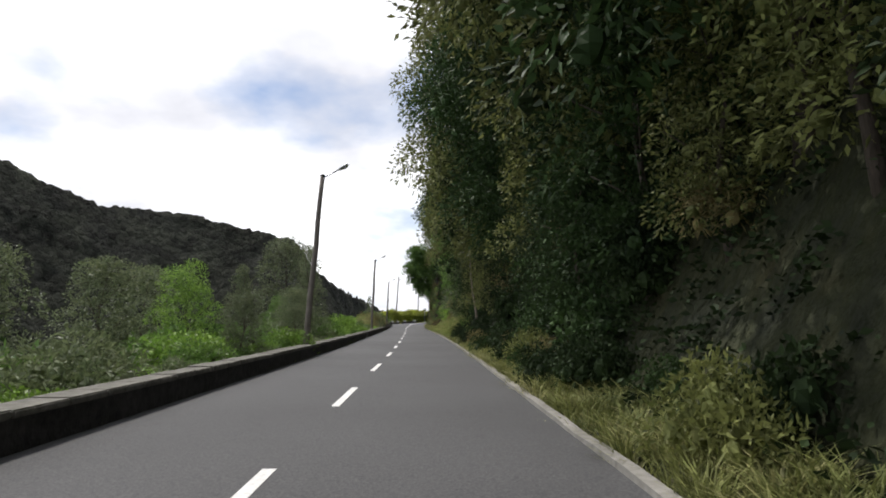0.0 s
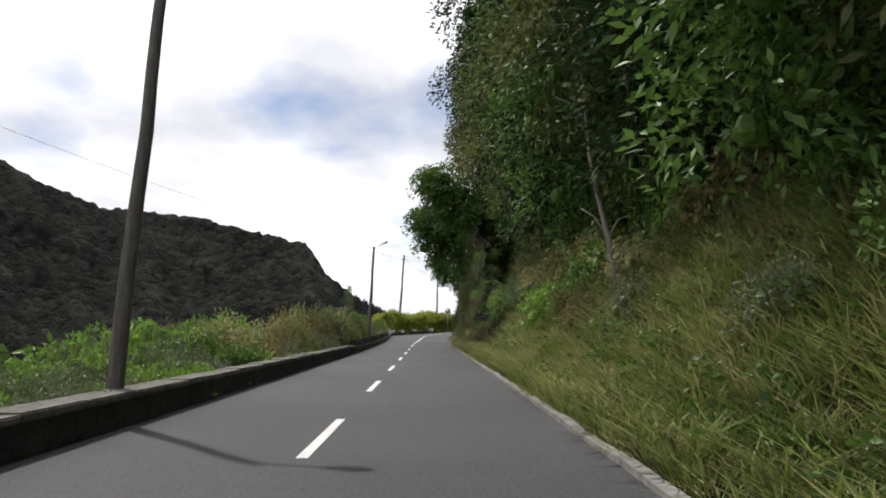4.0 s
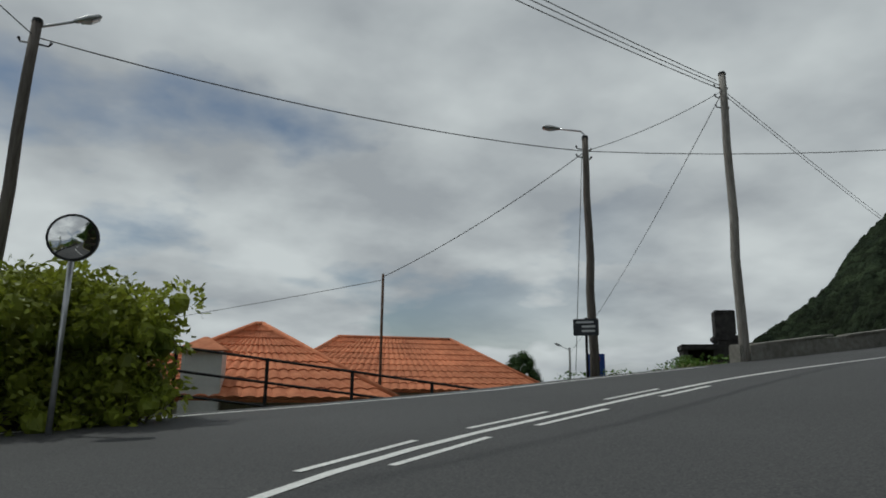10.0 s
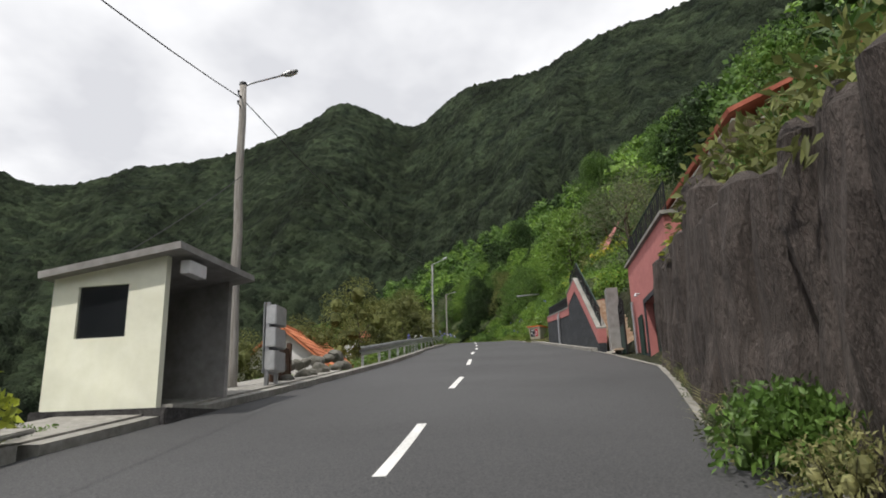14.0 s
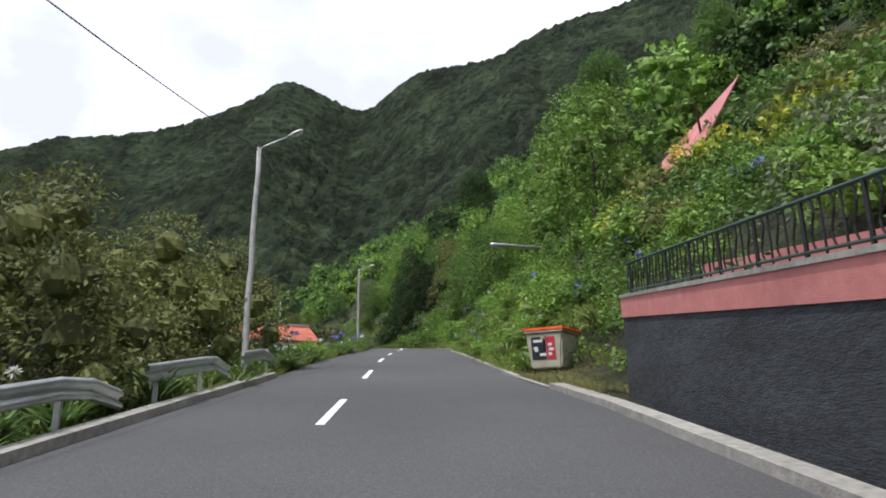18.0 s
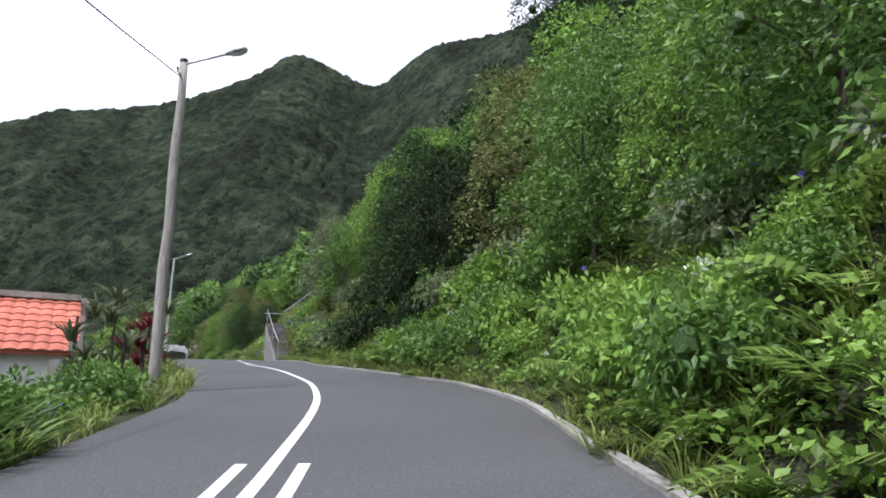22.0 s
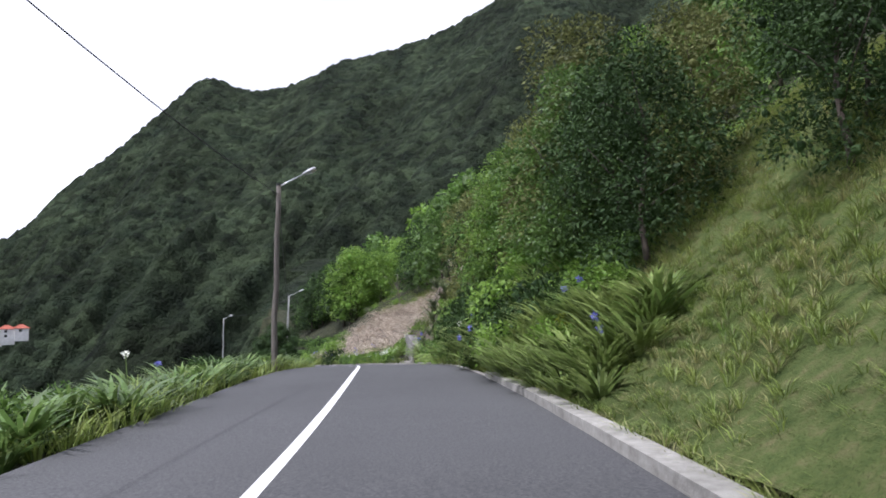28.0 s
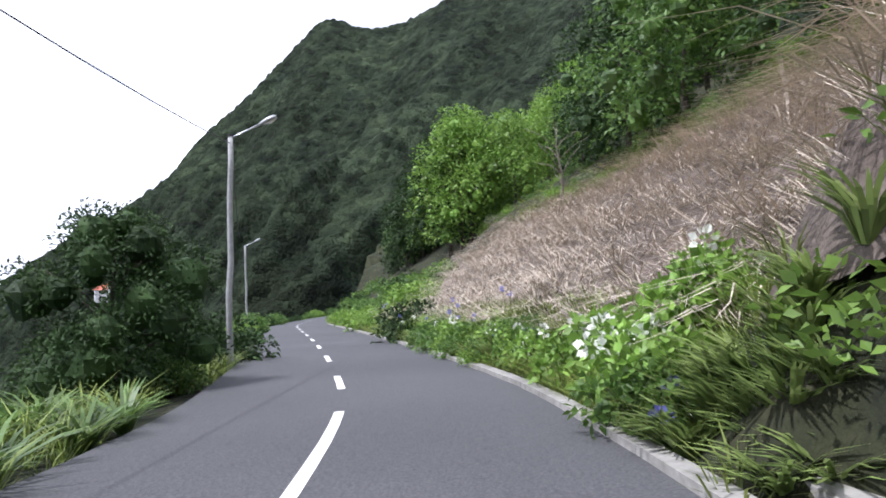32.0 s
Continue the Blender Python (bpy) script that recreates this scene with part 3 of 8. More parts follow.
for k in range(-6, 14):
    line_piece(12.2 + 7.4 * k - 1.5, 12.2 + 7.4 * k + 1.5)
line_piece(112.5, 154.0)
for a, b in ((132.2, 133.6), (134.4, 135.8), (137.0, 138.2)):
    line_piece(a, b, 0.32, 0.1)
    line_piece(a + 0.4, b + 0.4, -0.32, 0.1)
for k in range(9):
    line_piece(158.5 + 7.63 * k, 161.5 + 7.63 * k)
line_piece(228.5, 267.5)
line_piece(237, 239, 0.3, 0.12)
line_piece(237, 239, -0.3, 0.12)
for a, b in ((268.2, 268.9), (269.4, 270.0)):
    line_piece(a, b)
line_piece(270.6, 349.5)
for k in range(14):
    line_piece(352.0 + 6.0 * k, 354.2 + 6.0 * k)
ob = new("road_marking", strip(np.arange(128, 143, 0.7), lambda s: (L_at(s) - 0.55, L_at(s) - 0.42), "road_marking", PAINT_WHITE, 0.005))
tagged(ob, "white painted edge line along the outer road edge", "road marking", kind="structure")
ob = new("road_marking", strip(np.arange(-40, 470, 1.5), lambda s: (-R_at(s) - 0.24, -R_at(s) - 0.1), "gutter", CONCRETE, 0.02))
tagged(ob, "narrow pale concrete gutter strip along the road edge", "gutter", kind="structure")

# ---------------------------------------------------------------- the mountains


def range_mesh(name, ridge, base, label, rows=90, cols=620, gully=34.0, back=260, cover=FOREST):
    """A wooded mountainside from a foot line up to a crest line, with ribs and gullies, and its far side."""
    def along(P, n):
        P = spline(np.array(P, float), 8.0)
        d = np.r_[0, np.cumsum(np.hypot(*np.diff(P[:, :2], axis=0).T))]
        q = np.linspace(0, d[-1], n)
        return np.array([np.interp(q, d, P[:, k]) for k in range(3)]).T
    A, B = along(ridge, cols), along(base, cols)
    V = []
    span = float(np.hypot(*np.diff(A[:, :2], axis=0).T).sum())
    for j in range(rows + 14):
        t = j / rows
        for i in range(cols):
            if t <= 1:
                p = B[i] * (1 - t) + A[i] * t
                z = B[i, 2] + (A[i, 2] - B[i, 2]) * (0.72 * t + 0.28 * t * t)
            else:
                out = (A[i, :2] - B[i, :2]) / max(np.linalg.norm(A[i, :2] - B[i, :2]), 1)
                p = np.r_[A[i, :2] + out * back * (t - 1) * rows / 14, 0]
                z = A[i, 2] - (t - 1) * rows / 14 * back * 0.9
            w = min(1, 4 * t) * max(0.0, 1 - t) ** 0.6 if t < 1 else 0.0
            u = i / cols * span
            z += noise.fractal(Vector((u * 0.0075, t * 1.1, 3.0)), 1.0, 2.0, 4) * gully * w * 1.9
            z += noise.fractal(Vector((u * 0.022, t * 3.5, 8.0)), 1.0, 2.0, 3) * 13 * w
            q = Vector((p[0] * 0.035, p[1] * 0.035, z * 0.035))
            z += (noise.noise(q) * 5 + noise.noise(q * 3.1) * 3.0 + noise.noise(q * 7.3) * 1.5) * (0.55 + 0.45 * min(1, abs(t - 1) * 6))
            z += noise.noise(q * 4.7 + Vector((5, 0, 0))) * 3.6 + noise.noise(q * 9.1) * 2.4
            V.append((p[0], p[1], z))
    R = rows + 14
    idx = np.arange(R * cols).reshape(R, cols)
    F = np.stack([idx[:-1, :-1], idx[:-1, 1:], idx[1:, 1:], idx[1:, :-1]], -1).reshape(-1, 4)
    ob = new(name, mesh_np(name, V, F, [cover], smooth=True))
    return tagged(ob, label, "mountain", kind="structure")


EAST_RIDGE = [(590, 850, -160), (628, 807, -19), (668, 780, 21), (718, 755, 62), (819, 702, 140), (880, 690, 204), (950, 655, 282), (1012, 626, 357), (1042, 594, 397), (1078, 545, 388),
              (1100, 497, 398), (1115, 414, 436), (1118, 347, 448), (1120, 240, 480), (1118, 135, 537), (1108, 79, 575), (1112, 15, 558), (1152, -60, 560), (1035, -130, 578),
              (904, -210, 545), (773, -257, 530), (668, -333, 520), (560, -420, 540)]
EAST_BASE = [(500, 700, -160), (520, 640, -150), (470, 470, -60), (400, 260, -60), (360, 120, -70), (350, 20, 40), (340, -80, 120), (330, -200, 170)]
range_mesh("mountain_east", EAST_RIDGE, EAST_BASE, "dark green wooded mountain range with jagged crest under cloud")
WEST_RIDGE = [(-900, 250, 470), (-700, 480, 385), (-560, 620, 338), (-509, 672, 280), (-478, 696, 228), (-403, 746, 186), (-371, 786, 180), (-301, 845, 181), (-242, 849, 169), (-185, 854, 156),
              (-163, 849, 150), (-141, 843, 121), (-114, 847, 95), (-91, 950, 85), (-40, 1050, 60), (20, 1150, -20), (60, 1200, -160)]
WEST_BASE = [(-520, 150, -60), (-420, 360, -70), (-330, 480, -80), (-240, 560, -90), (-120, 600, -100), (-60, 640, -120), (40, 800, -160), (120, 900, -165)]
range_mesh("mountain_west", WEST_RIDGE, WEST_BASE, "dark wooded mountain spur across the valley", rows=60, cols=400, cover=FOREST_SPUR)

# ---------------------------------------------------------------- poles, lamps and cables


def street_pole(base, top, wood, r0=0.13, r1=0.085, arm=None, rise=0.4, head_len=0.5, label="", category="street lamp", knots=0, group="street lamps along the road", goose=False):
    """A pole from its foot to its top; arm: the way and length of the lamp's bracket in plan."""
    foot = Vector(base)
    ob = empty("street_lamp" if arm else "utility_pole", foot)
    tip = Vector(top) - foot
    n = 9
    pts = [tip * (k / (n - 1)) + Vector((0.02 * math.sin(k * 1.7), 0.02 * math.cos(k * 2.3), 0)) * (0 < k < n - 1) for k in range(n)]
    pts[0].z -= 0.4
    part("pole", tube(bmesh.new(), pts, [r0 + (r1 - r0) * k / (n - 1) for k in range(n)], 10), wood, ob, smooth=True)
    bm = bmesh.new()
    tube(bm, [tip + Vector((0, 0, -0.02)), tip + Vector((0, 0, 0.05))], [r1 * 1.15, r1 * 1.0], 10)
    part("cap", bm, IRON_BLACK, ob)
    if knots:
        for k in range(knots):
            zz = tip * (1 - 0.05 - 0.035 * k)
            for sgn in (-1, 1):
                part("insulator_bracket", tube(bmesh.new(), [zz, zz + Vector((0.22 * sgn, 0.08, 0.02)), zz + Vector((0.26 * sgn, 0.08, 0.1))], [0.018, 0.016, 0.03], 6), IRON_BLACK, ob, "dark iron bracket")
    if arm:
        d = Vector((arm[0], arm[1], 0))
        L = d.length
        d.normalize()
        a = tip * 0.985
        if goose:
            pts = [a, a + Vector((0, 0, 0.18)), a + d * 0.12 + Vector((0, 0, 0.3)), a + d * (L - 0.35) + Vector((0, 0, 0.34))]
        else:
            pts = [a - d * 0.05, a + d * 0.15 + Vector((0, 0, rise * 0.25)), a + d * (L - 0.35) + Vector((0, 0, rise * 0.85))]
        part("arm", tube(bmesh.new(), pts, 0.026, 8), GALVANISED, ob, smooth=True)
        e = pts[-1]
        up = (pts[-1] - pts[-2]).normalized()
        side = up.cross(Vector((0, 0, 1))).normalized()
        nrm = side.cross(up)
        bm = bmesh.new()
        prof = [(0.0, 0.035, 0.04), (0.08, 0.07, 0.06), (head_len * 0.5, 0.12, 0.085), (head_len * 0.9, 0.11, 0.07), (head_len, 0.05, 0.03)]
        rings = []
        for q, w, hh in prof:
            c = e + up * q
            rings.append([bm.verts.new(c + side * (w * math.cos(a_)) + nrm * (hh * max(math.sin(a_), -0.35))) for a_ in [k * math.pi / 5 for k in range(10)]])
        for p, q in zip(rings, rings[1:]):
            for k in range(10):
                bm.faces.new((p[k], p[(k + 1) % 10], q[(k + 1) % 10], q[k]))
        bm.faces.new(rings[0][::-1])
        bm.faces.new(rings[-1])
        head = part("lamp_head", bm, LAMP_GREY, ob, smooth=True)
        bm = bmesh.new()
        c0 = e + up * 0.12 - nrm * 0.035
        vs = [bm.verts.new(c0 + side * (sx * 0.085) + up * q - nrm * dz) for q, dz in ((0, 0.0), (head_len * 0.35, 0.035), (head_len * 0.7, 0.0)) for sx in (-1, 1)]
        for k in (0, 2):
            bm.faces.new((vs[k], vs[k + 1], vs[k + 3], vs[k + 2]))
        part("lens", bm, LAMP_GLASS, head, "pale glass lamp lens")
    return tagged(ob, label, category, group)


DARK_LAMP = "tall dark wooden lamp pole standing beside the low wall"
street_pole((-4.35, 25.6, 0.9), (-3.85, 25.7, 8.45), WOOD_POLE, arm=(0.95, -0.1), label=DARK_LAMP, category="street lamp")
street_pole((-4.6, 65.2, 2.95), (-4.3, 65.2, 10.75), WOOD_POLE, arm=(0.95, -0.1), label=DARK_LAMP)
street_pole((-4.95, 103.6, 5.0), (-4.65, 103.8, 12.85), WOOD_POLE, arm=(0.95, -0.1), label=DARK_LAMP)
street_pole((-4.6, 133.6, 6.6), (-4.0, 134.6, 17.3), WOOD_POLE, 0.15, 0.1, knots=2, label="tall bare dark wooden cable pole rising out of the hedge", category="utility pole")
street_pole((-0.1, 140.1, 6.9), (0.1, 139.8, 15.2), WOOD_POLE, arm=(0.9, 0.2), knots=1, label="dark wooden lamp pole standing behind the clipped hedge")
street_pole((13.3, 141.2, 8.8), (13.25, 141.2, 15.8), WOOD_POLE, arm=(-1.0, 0.37), goose=True, knots=2, label="weathered wooden lamp pole with gooseneck lamp at the bend")
street_pole((17.1, 139.7, 9.2), (16.9, 139.5, 17.8), WOOD_PALE, 0.14, 0.1, knots=3, label="tall pale wooden pole carrying many cables behind the parapet", category="utility pole")
street_pole((40.35, 134.5, 12.4), (40.6, 134.6, 20.5), WOOD_PALE, arm=(0.35, -1.25), rise=0.7, knots=2, label="pale wooden lamp pole with cable brackets beside the bus shelter")
street_pole((77.5, 122.7, 17.6), (77.65, 122.6, 25.0), POST_GREY, 0.1, 0.07, arm=(-0.35, -1.15), rise=0.5, label="slim grey concrete lamp post among roadside lilies")
street_pole((115.95, 113.2, 22.5), (116.0, 113.2, 30.0), WOOD_PALE, 0.12, 0.085, arm=(-0.3, -1.2), rise=0.35, knots=1, label="pale round lamp post at the bend beside the house")
street_pole((156.2, 118.0, 25.3), (156.4, 118.0, 33.6), POST_GREY, 0.1, 0.075, arm=(0.55, -1.15), rise=0.6, knots=1, label="grey concrete lamp post behind the parapet with white blocks")
street_pole((189.5, 123.6, 25.2), (189.6, 123.5, 31.9), WOOD_POLE, 0.1, 0.075, arm=(0.2, -1.1), rise=0.5, knots=1, label="thin dark lamp post among roadside bushes")
street_pole((222.5, 136.6, 23.3), (222.7, 136.5, 30.0), POST_GREY, 0.09, 0.07, arm=(0.4, -1.05), rise=0.45, label="grey lamp post beside a dark round tree")
for s_far in (392,):
    b_ = at_route(s_far, 4.6)
    street_pole((b_.x, b_.y, b_.z - 0.3), (b_.x, b_.y, b_.z + 6.4), POST_GREY, 0.09, 0.07, arm=(0.35, -1.0), rise=0.4, label="distant grey lamp post beside the descending road")
street_pole((28.5, 163.5, 3.0), (28.5, 163.5, 11.5), POST_GREY, 0.1, 0.07, arm=(-0.9, 0.2), rise=0.3, label="lamp post on the lower lane below the bend")


def cable(a, b, sag=0.5, r=0.012, label="thin black overhead cable strung between poles"):
    a, b = Vector(a), Vector(b)
    n = 14
    pts = [a.lerp(b, k / n) - Vector((0, 0, sag * 4 * (k / n) * (1 - k / n))) for k in range(n + 1)]
    ob = part("overhead_cable", tube(bmesh.new(), pts, r, 5), CABLE, smooth=True)
    return tagged(ob, label, "cable", "overhead cables")


TOPS = {"p4": (-4.0, 134.6, 16.9), "q5": (0.1, 139.8, 14.9), "pA": (13.25, 141.2, 15.4), "pB": (16.9, 139.5, 17.3), "p6": (40.6, 134.6, 20.1), "l6": (77.65, 122.6, 24.9),
        "l7": (116.0, 113.2, 29.6), "l8": (156.4, 118.0, 33.2), "l9": (189.6, 123.5, 31.6), "la": (222.7, 136.5, 29.8)}
for a_, b_ in (("q5", "pA"), ("pA", "p6"), ("p6", "l6"), ("l6", "l7"), ("l7", "l8"), ("l8", "l9"), ("l9", "la")):
    cable(TOPS[a_], TOPS[b_], 0.3 if a_ == "q5" else 0.85, 0.013)
for k in range(3):
    cable(Vector(TOPS["p4"]) + Vector((0, 0, 0.25 * k - 0.2)), Vector(TOPS["pB"]) + Vector((0, 0.1 * k, 0.2 * k)), 0.25, 0.012)
cable(TOPS["p4"], (-30, 95, 20), 0.8)
cable(TOPS["p4"], TOPS["q5"], 0.15, 0.01)
cable(TOPS["pA"], (9.5, 147.3, 12.4), 0.2, 0.012)
cable((9.5, 147.3, 12.3), (-20, 175, 9), 0.6, 0.01)
cable(TOPS["pA"], TOPS["pB"], 0.15, 0.01)
cable(Vector(TOPS["pB"]), (28.5, 163.5, 11.2), 0.5, 0.011)
for k in range(2):
    cable(Vector(TOPS["pB"]) + Vector((0, 0, -0.12 * k)), (130.0, 185.0 + 0.5 * k, 26.0), 1.5, 0.011)
cable((13.2, 141.3, 15.3), (13.0, 141.6, 9.3), 0.0, 0.01, "cable running down beside a wooden pole")
cable((40.5, 134.5, 18.0), (36.6, 136.4, 14.7), 0.1, 0.01)
cable(TOPS["la"], tuple(at_route(385, 4.6, 6.2)), 0.4, 0.015)

# ---------------------------------------------------------------- walls, kerbs and rails along the road


def wall_run(name, s0, s1, off, thick, height, mat, label, cap=None, capl=1.1, cap_h=0.1, step=1.0, sink=0.5, left=True, seed=1):
    """A wall beside the road in one body, with single capstones as parts."""
    st = np.arange(s0, s1 + 0.01, step)
    V, F = [], []
    for s in st:
        b0 = (L_at(s) if left else -R_at(s)) + (off if left else -off)
        b1 = b0 + (thick if left else -thick)
        hh = height(s) if callable(height) else height
        j = 0.025 * noise.noise(Vector((s * 1.3, seed, 0)))
        V += [at_route(s, b0 + j, -sink), at_route(s, b0 + j, hh), at_route(s, b1, hh), at_route(s, b1, -sink)]
    n = len(st)
    for i in range(n - 1):
        for k in range(4):
            a = i * 4
            F.append((a + k, a + (k + 1) % 4, a + 4 + (k + 1) % 4, a + 4 + k))
    F.append((3, 2, 1, 0))
    F.append((n * 4 - 4, n * 4 - 3, n * 4 - 2, n * 4 - 1))
    ob = new(name, mesh_np(name, np.array(V), F, [mat]))
    tagged(ob, label, "wall", kind="structure")
    if cap:
        rng = random.Random(seed)
        s = s0
        while s < s1 - 0.3:
            ln = min(capl * rng.uniform(0.8, 1.2), s1 - s)
            m0 = s + ln / 2
            b0 = (L_at(m0) if left else -R_at(m0)) + (off if left else -off) + (thick / 2 if left else -thick / 2)
            hh = height(m0) if callable(height) else height
            bm = box(bmesh.new(), -ln / 2 + 0.012, ln / 2 - 0.012, -thick / 2 - 0.04, thick / 2 + 0.04, 0.002, cap_h * rng.uniform(0.85, 1.1), 0.018)
            c = part("capstone", bm, cap, ob)
            p = at_route(m0, b0, hh)
            slope = math.degrees(math.atan2(at_route(m0 + 0.5).z - at_route(m0 - 0.5).z, 1))
            c.matrix_basis = pose(p.x, p.y, p.z, rng.uniform(-1, 1), -slope, heading(m0) + rng.uniform(-1, 1))
            s += ln
    return ob


def block_row(s_list, off, thick, base, size, mat, label, left=True, seed=3, category="wall block"):
    rng = random.Random(seed)
    for s in s_list:
        l0 = (L_at(s) + off + thick / 2)
        bm = box(bmesh.new(), -size[0] / 2, size[0] / 2, -size[1] / 2, size[1] / 2, 0, size[2] * rng.uniform(0.92, 1.08), 0.03)
        ob = part("parapet_block", bm, mat)
        p = at_route(s, l0, base)
        ob.matrix_basis = pose(p.x, p.y, p.z, 0, 0, heading(s) + rng.uniform(-3, 3))
        tagged(ob, label, category, "parapet blocks on the roadside wall")


wall_run("wall_valley", -30, 52.6, 0.02, 0.42, 0.36, STONE_DARK, "low dark stone roadside wall with mossy capstones", STONE_CAP, seed=2)
wall_run("wall_valley", 53.6, 92, 0.02, 0.42, 0.38, STONE_DARK, "low dark stone roadside wall with mossy capstones", STONE_CAP, seed=4)
wall_run("wall_bend", 92, 133.5, 0.02, 0.42, 0.3, STONE_DARK, "low dark stone parapet round the bend", STONE_CAP, seed=5)
block_row(np.arange(94, 121, 2.3), 0.02, 0.42, 0.36, (1.0, 0.46, 0.36), STONE_DARK, "dark mossy stone block standing on the parapet")
block_row((123.2, 125.0, 127.0, 128.7, 130.3, 131.9), 0.02, 0.42, 0.3, (0.75, 0.46, 0.34), BLOCK_WHITE, "pale limewashed stone block on the parapet under the hedge")
wall_run("wall_parapet", 144.7, 160.0, 0.05, 0.36, lambda s: 0.42 if s < 157 else 0.42 - 0.09 * (s - 157), CONCRETE, "low rough concrete parapet beside the road", CONCRETE, 2.6, 0.06, seed=6)
wall_run("kerb_left", 160.0, 205.0, 0.03, 0.28, 0.13, CONCRETE, "low concrete kerb along the road edge", None)
wall_run("pavement", 157.5, 171.5, 0.33, 1.5, 0.16, CONCRETE, "narrow raised concrete pavement at the bus shelter", None)
wall_run("kerb_right", 112.5, 152.0, 0.12, 0.3, lambda s: 0.16 + 0.07 * noise.noise(Vector((s * 0.8, 0, 0))), CONCRETE, "crumbling pale concrete kerb under the cliff", None, left=False)
wall_run("kerb_wall", 179, 201, 0.06, 0.3, 0.12, CONCRETE, "pale concrete kerb at the foot of the dark wall", None, left=False)
wall_run("kerb_grass", 296, 316, 0.1, 0.28, lambda s: 0.13 + 0.05 * noise.noise(Vector((s, 4, 0))), CONCRETE, "rough pale concrete kerb below the grassy bank", None, left=False)
wall_run("kerb_stone", 204, 296, 0.08, 0.16, lambda s: 0.06 + 0.05 * noise.noise(Vector((s * 0.7, 9, 0))), CONCRETE, "thin broken concrete kerb half hidden by ferns", None, left=False)
wall_run("kerb_verge", -30, 112, 0.08, 0.14, lambda s: 0.06 + 0.05 * noise.noise(Vector((s * 0.7, 2, 0))), CONCRETE, "thin kerb at the edge of the grassy verge", None, left=False)
wall_run("wall_blocks", 266.5, 293.0, 0.02, 0.4, 0.4, STONE_DARK, "low dark stone wall topped by white blocks", None, seed=8)
block_row(np.arange(268.2, 293, 2.55), 0.02, 0.4, 0.4, (0.85, 0.46, 0.36), BLOCK_WHITE, "white limewashed block on the dark roadside wall", seed=5)
wall_run("kerb_far", 330, 470, 0.03, 0.2, 0.08, CONCRETE, "thin concrete kerb along the descending road", None, left=False)

# white marker stone at the end of the block wall
bm = box(bmesh.new(), -0.18, 0.18, -0.2, 0.2, -0.3, 0.75, 0.03)
ob = part("marker_stone", bm, BLOCK_WHITE)
p = at_route(284.0, L_at(284) - 0.05)
ob.matrix_basis = pose(p.x, p.y, p.z, 0, 0, heading(284))
tagged(ob, "white painted marker stone in front of the wall", "marker stone")


def guard_rail(s0, s1):
    ob = empty("guard_rail", at_route(s0, L_at(s0) + 0.4))
    o = Vector(ob.matrix_basis.translation)
    prof = [(0.0, 0.46), (0.045, 0.50), (0.045, 0.55), (-0.02, 0.585), (-0.02, 0.635), (0.045, 0.67), (0.045, 0.72), (0.0, 0.76)]
    st = np.arange(s0, s1 + 0.1, 0.8)
    V, F = [], []
    for s in st:
        drop = 0.35 * max(0, (s - s1 + 1.2) / 1.2)
        V += [at_route(s, L_at(s) + 0.4 - a, b - drop) - o for a, b in prof]
        V += [at_route(s, L_at(s) + 0.406 - a, b - drop) - o for a, b in prof[::-1]]
    n = len(prof) * 2
    for i in range(len(st) - 1):
        for k in range(n):
            F.append((i * n + k, i * n + (k + 1) % n, (i + 1) * n + (k + 1) % n, (i + 1) * n + k))
    beam = new("beam", mesh_np("beam", np.array(V), F, [GALVANISED], smooth=True))
    beam.parent = ob
    for s in np.arange(s0 + 0.6, s1, 2.0):
        c = at_route(s, L_at(s) + 0.5) - o
        part("post", box(bmesh.new(), c.x - 0.05, c.x + 0.05, c.y - 0.04, c.y + 0.04, c.z - 0.5, c.z + 0.72, 0.008), GALVANISED, ob)
    tagged(ob, "galvanised steel guard rail with corrugated beam on posts", "guard rail", "guard rails")


guard_rail(173.4, 197.5)
guard_rail(198.2, 202.5)
guard_rail(203.2, 206.5)

# ---------------------------------------------------------------- buildings


def plan(origin, deg):
    return Matrix.Translation(origin) @ Matrix.Rotation(radians(deg), 4, "Z")


def roof_tiles(parent, quad, mat, rows, cols, lift=0.02):
    """Rounded clay tile courses on a four-cornered roof slope: eave left, eave right, ridge right, ridge left. Each course is a part."""
    el, er, rr, rl = [Vector(q) for q in quad]
    nrm = (er - el).cross(rl - el).normalized()
    if nrm.z < 0:
        nrm = -nrm
    for j in range(rows):
        t0, t1 = j / rows, (j + 1.12) / rows
        V, F = [], []
        a0, a1 = el.lerp(rl, t0), er.lerp(rr, t0)
        b0, b1 = el.lerp(rl, min(t1, 1)), er.lerp(rr, min(t1, 1))
        nn = cols * 4
        for i in range(nn + 1):
            u = i / nn
            bumpy = 0.045 * abs(math.sin(math.pi * cols * u))
            V.append(a0.lerp(a1, u) + nrm * (lift + 0.035 + bumpy))
            V.append(b0.lerp(b1, u) + nrm * (lift + bumpy))
            V.append(a0.lerp(a1, u) + nrm * lift)
        for i in range(nn):
            k = 3 * i
            F.append((k, k + 3, k + 4, k + 1))
            F.append((k + 2, k + 5, k + 3, k))
        ob = new("tile_course", mesh_np("tile_course", np.array(V), F, [mat], smooth=False))
        ob.parent = parent


